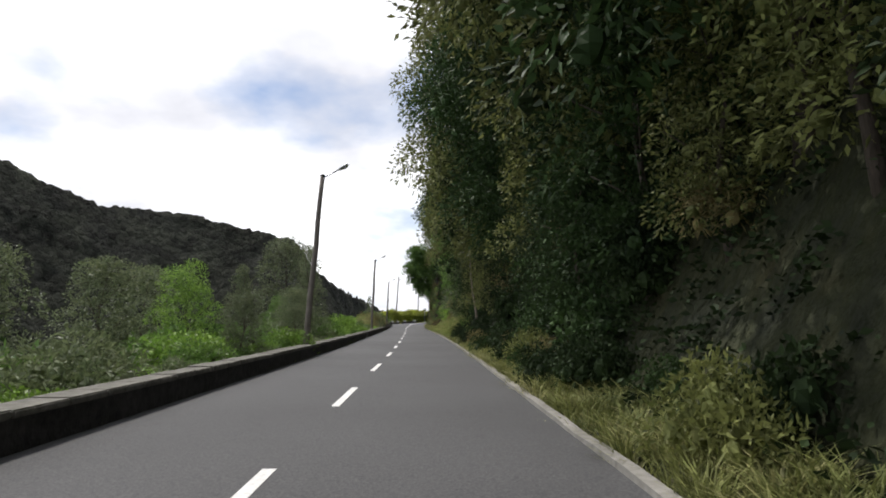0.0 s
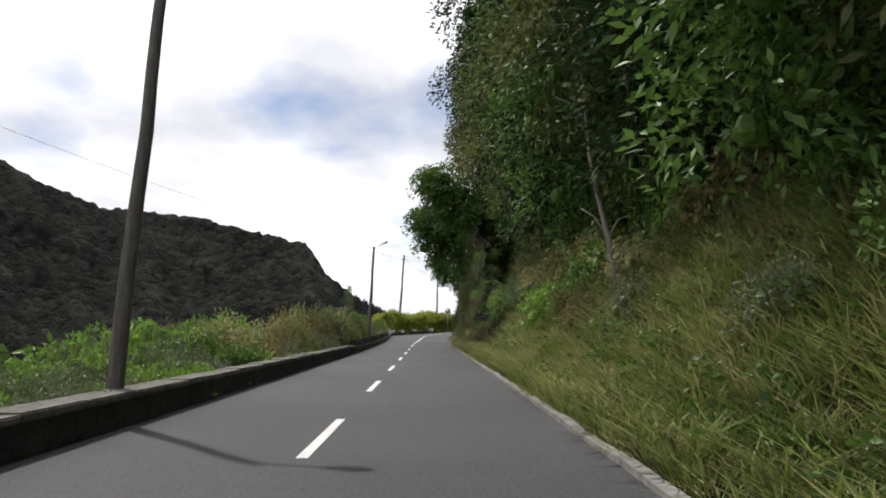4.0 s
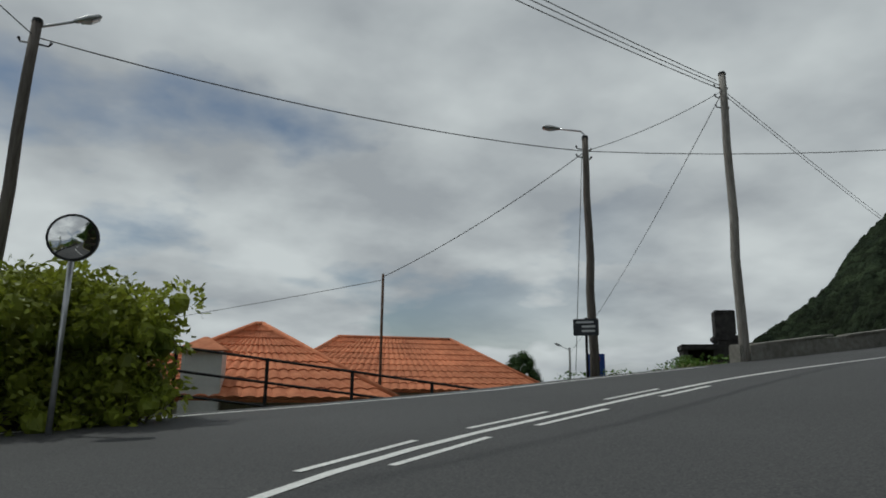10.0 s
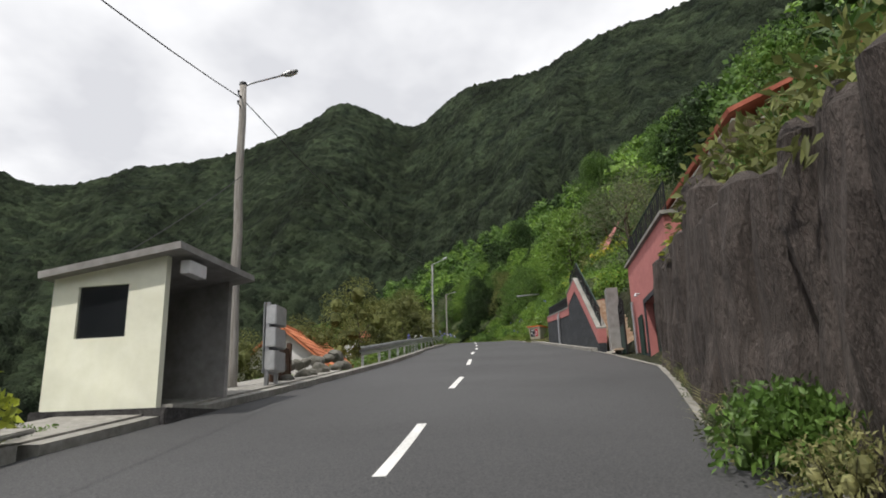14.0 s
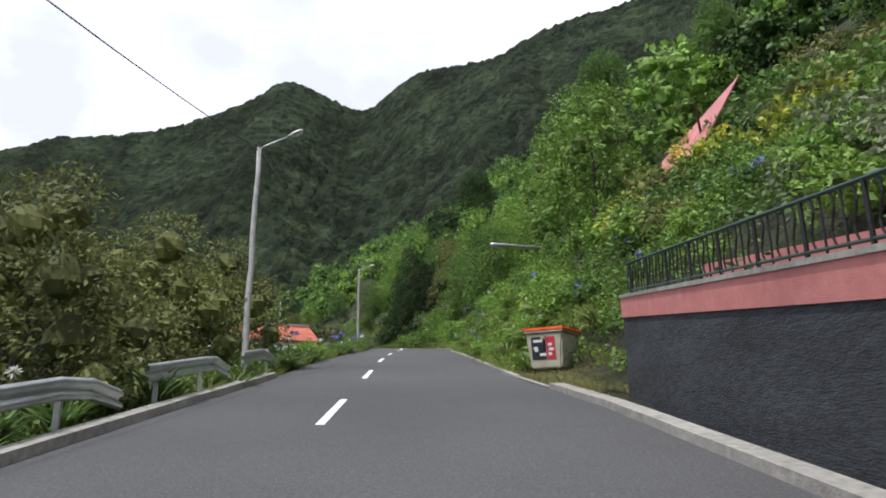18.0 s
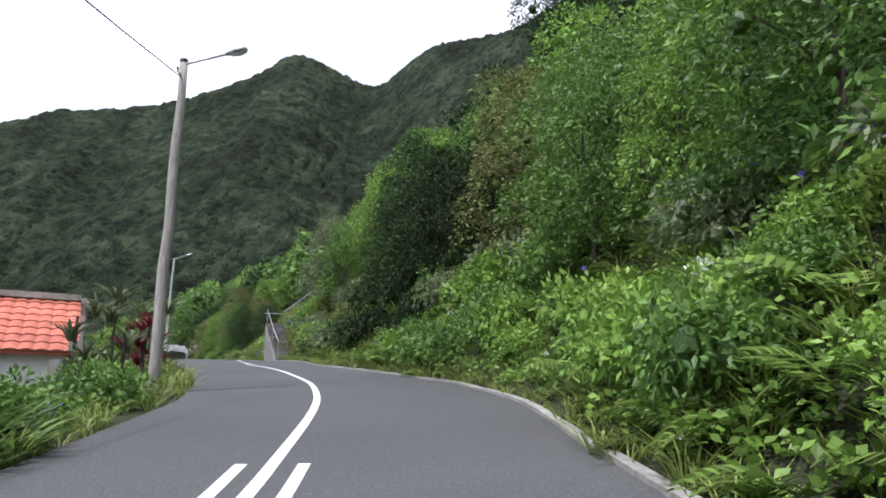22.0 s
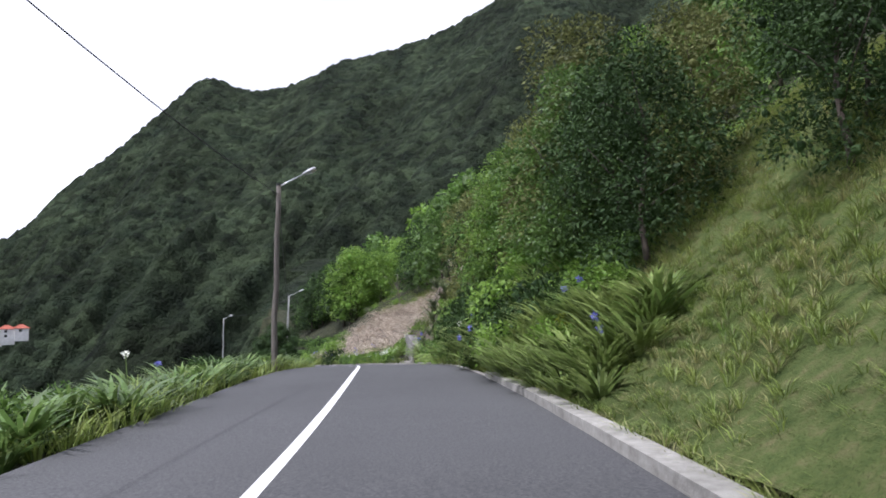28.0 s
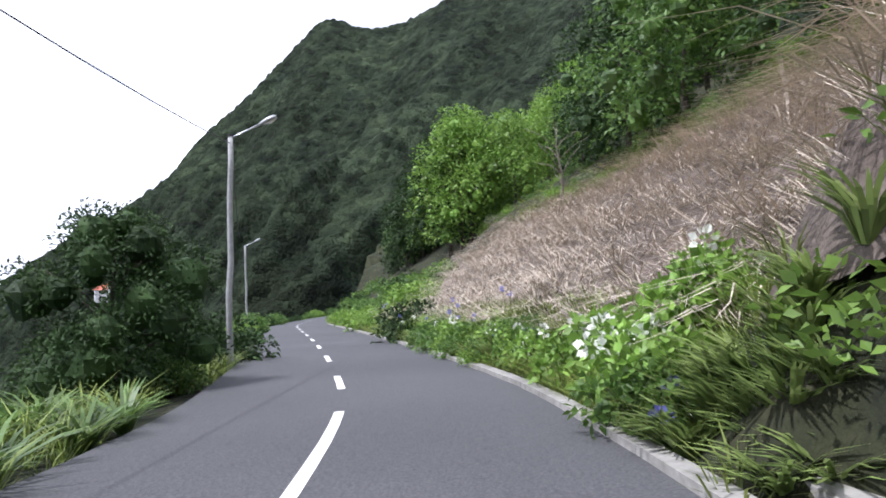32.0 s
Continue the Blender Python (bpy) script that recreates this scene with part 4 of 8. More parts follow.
def slab(quad, thick, name, mat, parent, label=""):
    q = [Vector(p) for p in quad]
    n = (q[1] - q[0]).cross(q[3] - q[0]).normalized()
    bm = bmesh.new()
    lo = [bm.verts.new(p - n * thick) for p in q]
    hi = [bm.verts.new(p) for p in q]
    bm.faces.new(hi)
    bm.faces.new(lo[::-1])
    for k in range(4):
        bm.faces.new((lo[k], lo[(k + 1) % 4], hi[(k + 1) % 4], hi[k]))
    bmesh.ops.recalc_face_normals(bm, faces=bm.faces)
    return part(name, bm, mat, parent, label)


def window(parent, x0, x1, z0, z1, y, face=-1, frame=0.05, mat=PLASTER_WHITE, bars=1, name="window"):
    """A window in a wall whose outer face is the plane y; face: the side it looks to."""
    bm = bmesh.new()
    f = face
    ya, yb = sorted((y + f * 0.03, y - f * 0.05))
    box(bm, x0, x1, ya, yb, z0, z0 + frame)
    box(bm, x0, x1, ya, yb, z1 - frame, z1)
    box(bm, x0, x0 + frame, ya, yb, z0 + frame, z1 - frame)
    box(bm, x1 - frame, x1, ya, yb, z0 + frame, z1 - frame)
    for k in range(bars):
        xm = x0 + (x1 - x0) * (k + 1) / (bars + 1)
        box(bm, xm - 0.02, xm + 0.02, ya, yb, z0 + frame, z1 - frame)
    w = part(name, bm, mat, parent)
    yc = sorted((y + f * 0.004, y - f * 0.03))
    part("pane", box(bmesh.new(), x0 + frame, x1 - frame, yc[0], yc[1], z0 + frame, z1 - frame), GLASS_DARK, w)
    return w


def hip_house(name, m, w, d, z_eave, z_ridge, z_base, hip, wall_mat, tile, label, wins=(), over=0.35, rows=9, gables=False, tiles=True):
    """A house with its long side along x and front at y = 0, walls up to the eave and a tiled roof with hipped or gabled ends."""
    ob = empty(name)
    ob.matrix_basis = m
    bm = bmesh.new()
    box(bm, 0, w, 0, d, z_base, z_eave)
    if gables:
        for x in (0.0, w):
            s0, s1 = (x, x + 0.2) if x == 0 else (x - 0.2, x)
            v = [bm.verts.new((xx, yy, zz)) for xx in (s0, s1) for yy, zz in ((0, z_eave), (d, z_eave), (d / 2, z_ridge - 0.1))]
            bm.faces.new((v[0], v[2], v[1])); bm.faces.new((v[3], v[4], v[5]))
            for k in range(3):
                bm.faces.new((v[k], v[(k + 1) % 3], v[3 + (k + 1) % 3], v[3 + k]))
    part("wall", bm, wall_mat, ob)
    o = over
    e = z_eave - o * (z_ridge - z_eave) / (d / 2)
    A, B, C, D = (-o, -o, e), (w + o, -o, e), (w + o, d + o, e), (-o, d + o, e)
    R0, R1 = ((-o, d / 2, z_ridge), (w + o, d / 2, z_ridge)) if gables else ((hip, d / 2, z_ridge), (w - hip, d / 2, z_ridge))
    roof = slab((A, B, R1, R0), 0.08, "roof", tile, ob)
    slab((C, D, R0, R1), 0.08, "roof", tile, ob)
    if tiles:
        roof_tiles(roof, (A, B, R1, R0), tile, rows, int(w / 0.32))
    if not gables:
        for q in ((B, C, R1, R1), (D, A, R0, R0)):
            r2 = slab((q[0], q[1], q[2], Vector(q[2]).lerp(Vector(q[0]), 0.001)), 0.08, "roof", tile, ob)
            if tiles:
                roof_tiles(r2, (q[0], q[1], q[2], Vector(q[2]).lerp(Vector(q[0]), 0.02)), tile, rows, int(d / 0.35))
    bm = bmesh.new()
    ends = [(R0, R1)] if gables else [(R0, R1), (A, R0), (B, R1), (C, R1), (D, R0)]
    for a, b in ends:
        tube(bm, [Vector(a) + Vector((0, 0, 0.06)), Vector(b) + Vector((0, 0, 0.06))], 0.085, 8)
    part("ridge_tile", bm, tile, ob, smooth=True)
    for x0, x1, z0, z1 in wins:
        window(ob, x0, x1, z0, z1, 0.0)
    tagged(ob, label, "house")
    return ob


# two tiled houses below the outside of the bend
hip_house("house", plan((1.5, 144.2, 0), -14), 6.6, 6.4, 8.7, 10.5, 3.0, 3.2, PLASTER_BEIGE, TILE_ORANGE, "beige house with orange hipped tile roof below the road", ((1.0, 2.0, 6.8, 8.1), (4.2, 5.2, 6.8, 8.1)))
hip_house("house", plan((6.6, 152.2, 0), -12), 11.0, 7.0, 8.9, 10.9, 2.0, 3.0, PLASTER_BEIGE, TILE_ORANGE, "long beige house with orange tile roof and small dark windows", ((4.0, 5.0, 7.0, 8.2), (6.3, 7.3, 7.0, 8.2), (8.6, 9.5, 7.0, 8.2)))
ch = empty("chimney", (3.8, 143.7, 0), -14)
part("stack", box(bmesh.new(), -0.45, 0.45, -0.4, 0.4, 4.0, 9.6, 0.02), PLASTER_WHITE, ch)
slab(((-0.6, -0.55, 9.62), (0.6, -0.55, 9.62), (0.05, 0.0, 9.95), (-0.05, 0.0, 9.95)), 0.03, "cap", TILE_ORANGE, ch)
slab(((0.6, 0.55, 9.62), (-0.6, 0.55, 9.62), (-0.05, 0.0, 9.95), (0.05, 0.0, 9.95)), 0.03, "cap", TILE_ORANGE, ch)
tagged(ch, "white plastered chimney with small tiled cap", "chimney")
# thin mast by the house
ob = part("mast", tube(bmesh.new(), [(9.5, 147.3, 3.5), (9.5, 147.3, 12.5)], [0.06, 0.045], 8), IRON_RUST, smooth=True)
tagged(ob, "thin dark metal mast behind the tiled roof", "mast")
# iron rail along the outside of the bend
rail = empty("railing", (3.0, 140.6, 0), -8)
for k in range(6):
    part("post", tube(bmesh.new(), [(k * 1.7, 0, 6.4), (k * 1.7, 0, 9.55 - 0.2 * k)], 0.035, 6), IRON_BLACK, rail)
for dz in (0.0, -0.45, -0.9):
    part("bar", tube(bmesh.new(), [(-0.6, 0, 9.6 + dz), (8.6, 0, 8.5 + dz)], 0.03, 6), IRON_BLACK, rail)
part("brace", tube(bmesh.new(), [(-2.2, 0.6, 7.4), (-0.2, 0, 9.2)], 0.035, 6), IRON_BLACK, rail)
tagged(rail, "black iron pipe railing above the sunken house", "railing")

# traffic mirror on a post
mir = empty("traffic_mirror", (1.35, 137.2, 7.6))
part("post", tube(bmesh.new(), [(0, 0.12, 0), (0, 0.12, 3.3)], 0.04, 8), GALVANISED, mir, smooth=True)
ax = Vector((-0.12, -0.99, -0.05)).normalized()
bm = bmesh.new()
c_ = Vector((0, 0, 3.2))
a_, b_ = ax.orthogonal().normalized(), None
b_ = ax.cross(a_)
rings = []
for r_, o_ in ((0.0, 0.09), (0.13, 0.08), (0.23, 0.06), (0.30, 0.04)):
    rings.append([bm.verts.new(c_ + ax * o_ + (a_ * math.cos(k * math.pi / 12) + b_ * math.sin(k * math.pi / 12)) * max(r_, 0.001)) for k in range(24)])
for p_, q_ in zip(rings, rings[1:]):
    for k in range(24):
        bm.faces.new((p_[k], p_[(k + 1) % 24], q_[(k + 1) % 24], q_[k]))
part("mirror_face", bm, MIRROR, mir, smooth=True)
bm = bmesh.new()
tube(bm, [c_ - ax * 0.06, c_ + ax * 0.035], [0.33, 0.335], 24)
part("frame", bm, IRON_BLACK, mir, "dark round mirror frame")
tagged(mir, "round convex traffic mirror on a post in front of the hedge", "mirror")

# direction sign, blue box, brick barbecue
sg = empty("direction_sign", (12.55, 140.5, 8.6), -48)
part("post", tube(bmesh.new(), [(0, 0, 0), (0, 0, 2.0)], 0.035, 8), IRON_BLACK, sg)
pl = part("plate", box(bmesh.new(), -0.32, 0.32, -0.045, -0.02, 1.55, 1.97, 0.01), SIGN_DARK, sg)
for k, (a0, a1) in enumerate(((-0.24, 0.2), (-0.1, 0.24), (-0.1, 0.22))):
    part("print_bar", box(bmesh.new(), a0, a1, -0.052, -0.046, 1.86 - k * 0.11, 1.91 - k * 0.11), SIGN_PALE, pl)
tagged(sg, "small dark direction sign with pale lettering on a post", "sign")
bx = empty("road_sign", (13.9, 141.9, 8.75), -48)
part("post", tube(bmesh.new(), [(0, 0.03, 0), (0, 0.03, 1.0)], 0.03, 8), GALVANISED, bx)
pl = part("plate", box(bmesh.new(), -0.25, 0.25, -0.02, 0.0, 0.3, 1.05, 0.008), BLUE_PLASTIC, bx, "blue rectangular sign plate")
part("white_stem", box(bmesh.new(), -0.05, 0.05, -0.027, -0.021, 0.42, 0.86), SIGN_PALE, pl)
part("red_bar", box(bmesh.new(), -0.12, 0.12, -0.027, -0.021, 0.864, 0.95), SIGN_RED, pl)
tagged(bx, "blue dead-end road sign with red bar on a low post", "road sign")
bq = empty("barbecue", (18.0, 141.6, 8.95), -38)
bm = bmesh.new()
box(bm, -0.9, -0.76, -0.5, 0.5, 0, 1.05); box(bm, -0.05, 0.1, -0.5, 0.5, 0, 1.05); box(bm, -0.9, 0.85, 0.38, 0.5, 0, 1.05); box(bm, -0.95, 0.15, -0.55, 0.55, 1.05, 1.22, 0.02); box(bm, 0.1, 0.85, -0.48, 0.5, 0, 1.3)
part("body", bm, STONE_DARK, bq)
bm = bmesh.new()
box(bm, 0.0, 0.75, -0.35, 0.4, 1.3, 1.5, 0.05); box(bm, 0.08, 0.66, -0.28, 0.32, 1.5, 2.25, 0.03)
part("chimney_stack", bm, STONE_DARK, bq)
tagged(bq, "dark stone outdoor oven with square chimney stack", "outdoor oven")
bm = box(bmesh.new(), -0.18, 0.18, -0.22, 0.22, -0.3, 0.45, 0.04)
ob = part("wall_end_stone", bm, CONCRETE)
p = at_route(144.5, L_at(144.5) + 0.22)
ob.matrix_basis = pose(p.x, p.y, p.z, 0, 0, heading(144.5))
tagged(ob, "rough end stone of the concrete parapet", "wall stone")

# bus shelter
sh = empty("bus_shelter", (36.06, 135.17, 12.38), -21)
W_, D_, F_, B_ = 2.3, 2.04, 2.46, 2.18
part("plinth", box(bmesh.new(), -0.12, W_ + 0.1, -0.25, D_ + 0.1, -1.6, 0.0, 0.02), STONE_DARK, sh)


def end_wall(x0, x1, hole=None):
    bm = bmesh.new()
    zt = lambda y: F_ + (B_ - F_) * y / D_
    ys = [0.0, D_] if not hole else [0.0, hole[0], hole[1], D_]
    for y0, y1 in zip(ys, ys[1:]):
        spans = [(0, None)] if not hole or y0 != hole[0] else [(0, hole[2]), (hole[3], None)]
        for z0, z1 in spans:
            v = []
            for x in (x0, x1):
                v.append([bm.verts.new((x, y, z)) for y, z in ((y0, z0), (y1, z0), (y1, z1 if z1 else zt(y1)), (y0, z1 if z1 else zt(y0)))])
            bm.faces.new(v[0][::-1]); bm.faces.new(v[1])
            for k in range(4):
                bm.faces.new((v[0][k], v[0][(k + 1) % 4], v[1][(k + 1) % 4], v[1][k]))
    bmesh.ops.recalc_face_normals(bm, faces=bm.faces)
    return bm


part("end_wall", end_wall(0, 0.14, (0.65, 1.56, 1.15, 2.02)), PLASTER_CREAM, sh, "cream plastered end wall with a window opening")
part("end_wall", end_wall(W_ - 0.14, W_), PLASTER_GREY, sh)
part("back_wall", box(bmesh.new(), 0.14, W_ - 0.14, D_ - 0.14, D_, 0, B_ + 0.03), PLASTER_GREY, sh, "grey inner back wall")
part("window", box(bmesh.new(), 0.05, 0.09, 0.65, 1.56, 1.15, 2.02), GLASS_DARK, sh, "dark side window")
part("floor", box(bmesh.new(), 0.14, W_ - 0.14, -0.2, D_ - 0.14, 0.004, 0.06), CONCRETE, sh)
slab(((-0.22, -0.35, F_ + 0.16), (W_ + 0.2, -0.35, F_ + 0.16), (W_ + 0.2, D_ + 0.15, B_ + 0.1), (-0.22, D_ + 0.15, B_ + 0.1)), 0.12, "roof", PLASTER_GREY, sh, "sloping grey concrete roof slab")
part("light_box", box(bmesh.new(), 0.2, 0.75, -0.3, -0.12, F_ - 0.28, F_ - 0.05, 0.01), LAMP_GLASS, sh, "small white light box under the roof edge")
part("bench", box(bmesh.new(), 0.4, W_ - 0.5, D_ - 0.6, D_ - 0.16, 0.38, 0.46, 0.01), CONCRETE, sh)
tagged(sh, "cream bus shelter with grey interior and sloping slab roof", "bus shelter")

# meter cabinets and rubble beyond the shelter
mc = empty("meter_cabinet", (40.5, 133.65, 12.72), -19)
for x in (-0.28, 0.28):
    part("post", box(bmesh.new(), x - 0.04, x + 0.04, -0.04, 0.04, -0.3, 2.1), GALVANISED, mc)
for k in range(3):
    part("cabinet_box", box(bmesh.new(), -0.33, 0.33, -0.2, 0.06, 0.55 + k * 0.52, 1.0 + k * 0.52, 0.02), LAMP_GREY, mc)
part("back_plate", box(bmesh.new(), -0.36, 0.36, 0.065, 0.09, 0.5, 2.1), GALVANISED, mc)
tagged(mc, "stack of grey meter boxes on steel posts", "meter cabinet")
dr = empty("low_gate", (41.9, 133.5, 12.95), -19)
part("leaf", box(bmesh.new(), -0.5, 0.5, -0.03, 0.03, 0, 1.05, 0.01), IRON_RUST, dr)
part("post", box(bmesh.new(), -0.62, -0.52, -0.06, 0.06, -0.2, 1.2, 0.01), IRON_RUST, dr)
part("post", box(bmesh.new(), 0.52, 0.62, -0.06, 0.06, -0.2, 1.2, 0.01), IRON_RUST, dr)
tagged(dr, "small rusty brown metal gate beside the meter boxes", "gate")
rng = random.Random(4)
for k in range(16):
    bm = bmesh.new()
    bmesh.ops.create_icosphere(bm, subdivisions=2, radius=rng.uniform(0.16, 0.34))
    for v in bm.verts:
        v.co *= 1 + 0.35 * noise.noise(v.co * 4 + Vector((k * 3.1, 0, 0)))
        v.co.z *= 0.7
    ob = part("stone", bm, STONE_CAP)
    t = k % 8
    p = at_route(168.5 + t * 0.75 + rng.uniform(-0.2, 0.2), L_at(170) + 0.75 + 0.35 * (k // 8), 0.15 + 0.3 * (k // 8))
    ob.matrix_basis = pose(p.x, p.y, p.z, rng.uniform(0, 40), rng.uniform(0, 40), rng.uniform(0, 360))
    tagged(ob, "rough grey rubble stone at the road edge", "stone", "rubble stones")
hip_house("house", plan((51.2, 131.7, 0), -17), 6.5, 4.4, 14.2, 15.95, 8.0, 2.0, PLASTER_WHITE, TILE_ORANGE, "small white gabled house with orange tile roof below the road", (), 0.3, 8, gables=True)

# carved cement wall shaped like trunks
cw = empty("retaining_wall", at_route(153.0, -3.4))
o = Vector(cw.matrix_basis.translation)
rng = random.Random(11)
s = 153.2
k = 0
while s < 170.4:
    wd = rng.uniform(0.42, 0.75)
    hh = 2.45 + 0.05 * (170 - s) + 0.35 * math.sin(s * 0.9) + rng.uniform(-0.25, 0.35)
    c = at_route(s + wd / 2, -R_at(s) - 0.75 + 0.1 * rng.uniform(-1, 1)) - o
    bm = bmesh.new()
    pts = [c + Vector((0.05 * rng.uniform(-1, 1), 0.05 * rng.uniform(-1, 1), zz)) for zz in (-0.6, 0.4, hh * 0.4, hh * 0.7, hh - 0.15, hh)]
    tube(bm, pts, [wd * 0.62 * q for q in (1.15, 1.05, 1.0, 0.95, 0.85, 0.45)], 14)
    for v in bm.verts:
        v.co += Vector((noise.noise(v.co * 2.2), noise.noise(v.co * 2.2 + Vector((9, 0, 0))), 0)) * 0.16
    part("pillar", bm, TRUNKWALL, cw)
    s += wd * 0.98
    k += 1
tagged(cw, "dark retaining wall of carved cement tree trunks", "retaining wall")
ar = empty("gate_arch", at_route(152.9, -R_at(152.9) - 0.8))
o = Vector(ar.matrix_basis.translation)
ends = [at_route(q, -R_at(q) - 0.85) - o for q in (152.9, 150.5)]
for c in ends:
    bm = tube(bmesh.new(), [c + Vector((0.06 * math.sin(z * 2), 0.05 * math.cos(z * 3), z)) for z in (-0.5, 0.3, 1.2, 2.2, 3.2, 4.2, 5.2)], [0.42, 0.36, 0.3, 0.28, 0.27, 0.26, 0.16], 14)
    for v in bm.verts:
        v.co += Vector((noise.noise(v.co * 2.6), noise.noise(v.co * 2.6 + Vector((9, 0, 0))), 0)) * 0.14
    part("trunk_pillar", bm, TRUNKWALL, ar)
bm = tube(bmesh.new(), [ends[0] + Vector((0, 0, 2.7)), ends[0].lerp(ends[1], 0.2) + Vector((0, 0, 3.4)), ends[0].lerp(ends[1], 0.5) + Vector((0, 0, 3.7)), ends[0].lerp(ends[1], 0.8) + Vector((0, 0, 3.4)), ends[1] + Vector((0, 0, 2.7))], 0.2, 12)
part("arch", bm, TRUNKWALL, ar)
tagged(ar, "carved cement trunk arch over an iron gate", "gate arch")


def iron_gate(origin, deg, w, hgt, label):
    g = empty("metal_gate", origin, deg)
    part("lower_panel", box(bmesh.new(), 0.04, w - 0.04, -0.02, 0.02, 0.05, hgt * 0.55), DARK_GREEN, g)
    part("gate_frame", box(box(box(box(bmesh.new(), 0, 0.05, -0.03, 0.03, 0, hgt), w - 0.05, w, -0.03, 0.03, 0, hgt), 0.05, w - 0.05, -0.03, 0.03, hgt * 0.55, hgt * 0.55 + 0.05), 0.05, w - 0.05, -0.03, 0.03, hgt - 0.3, hgt - 0.25), IRON_BLACK, g)
    n = int(w / 0.13)
    for i in range(1, n):
        x = i * w / n
        part("bar", tube(bmesh.new(), [(x, 0, hgt * 0.55), (x, 0, hgt + 0.1 * math.sin(i * math.pi / n) * 2)], 0.012, 5), IRON_BLACK, g)
    return tagged(g, label, "gate", "iron gates")


p = at_route(150.8, -R_at(151) - 0.7)
iron_gate(p, heading(151), 2.2, 2.2, "dark iron gate with scrolled bars between carved walls")

# garage block, gate and stair wall of the pink house
hd = heading(174)
p0 = at_route(170.2, -4.75)
gb = empty("garage", p0, hd)
GL, GH = 6.6, 4.1
bm = bmesh.new()
for x0, x1, z0, z1 in ((0, 1.1, -0.5, GH), (3.9, GL, -0.5, GH), (1.1, 3.9, 2.3, GH)):
    box(bm, x0, x1, -3.2, 0, z0, z1)
part("wall", bm, PINK, gb)
bm = bmesh.new()
box(bm, -0.02, 1.1, 0.004, 0.03, -0.5, 0.75); box(bm, 3.9, GL + 0.02, 0.004, 0.03, -0.5, 0.75); box(bm, 0.95, 1.1, 0.004, 0.05, 0.75, 2.45); box(bm, 3.9, 4.05, 0.004, 0.05, 0.75, 2.45); box(bm, 1.1, 3.9, 0.004, 0.05, 2.3, 2.45)
part("plinth", bm, ROUGHCAST, gb, "dark rough plinth and door surround")
gd = part("garage_door", box(bmesh.new(), 1.1, 3.9, -0.3, -0.24, -0.3, 2.3), DARK_GREEN, gb, "dark green panelled garage door")
for k in range(7):
    part("door_rib", box(bmesh.new(), 1.1 + 0.4 * k, 1.14 + 0.4 * k, -0.238, -0.215, -0.2, 2.28), DARK_GREEN, gd)
part("side_door", box(bmesh.new(), 4.5, 5.3, 0.032, 0.06, 0.0, 2.05, 0.01), DARK_GREEN, gb)
part("coping", box(bmesh.new(), -0.1, GL + 0.1, -3.2, 0.1, GH + 0.003, GH + 0.12, 0.01), CONCRETE, gb)
part("drain_pipe", tube(bmesh.new(), [(5.9, 0.1, -0.2), (5.9, 0.1, 2.7)], 0.05, 8), GALVANISED, gb)
part("wall_lamp", tube(bmesh.new(), [(4.6, 0.03, 2.75), (4.6, 0.16, 2.75), (4.6, 0.16, 2.68)], [0.03, 0.05, 0.07], 8), LAMP_GREY, gb)
tagged(gb, "pink garage block with dark plinth and green door", "garage")


def railing(a, b, hgt, label, spacing=0.16, scroll=True):
    """An iron railing from a to b with thin twisted bars."""
    a, b = Vector(a), Vector(b)
    ob = empty("railing", a)
    d = b - a
    n = max(2, int(d.length / spacing))
    part("top_rail", tube(bmesh.new(), [(0, 0, hgt), d + Vector((0, 0, hgt))], 0.025, 6), DARK_GREEN, ob)
    part("bottom_rail", tube(bmesh.new(), [(0, 0, 0.08), d + Vector((0, 0, 0.08))], 0.02, 6), DARK_GREEN, ob)
    side = Vector((d.x, d.y, 0)).normalized()
    for k in range(n + 1):
        q = d * (k / n)
        if scroll and k % 2:
            pts = [q + side * (0.045 * math.sin(t * 2 * math.pi)) + Vector((0, 0, 0.08 + (hgt - 0.08) * t)) for t in (0, 0.15, 0.3, 0.5, 0.7, 0.85, 1)]
        else:
            pts = [q + Vector((0, 0, 0.0)), q + Vector((0, 0, hgt))]
        part("bar", tube(bmesh.new(), pts, 0.013 if k % 6 else 0.025, 5), IRON_BLACK, ob)
    return tagged(ob, label, "railing", "wrought iron railings")


m_ = plan(p0, hd)
railing(m_ @ Vector((0, -0.1, GH + 0.12)), m_ @ Vector((GL, -0.1, GH + 0.12)), 0.85, "black wrought iron balcony railing above the garage")


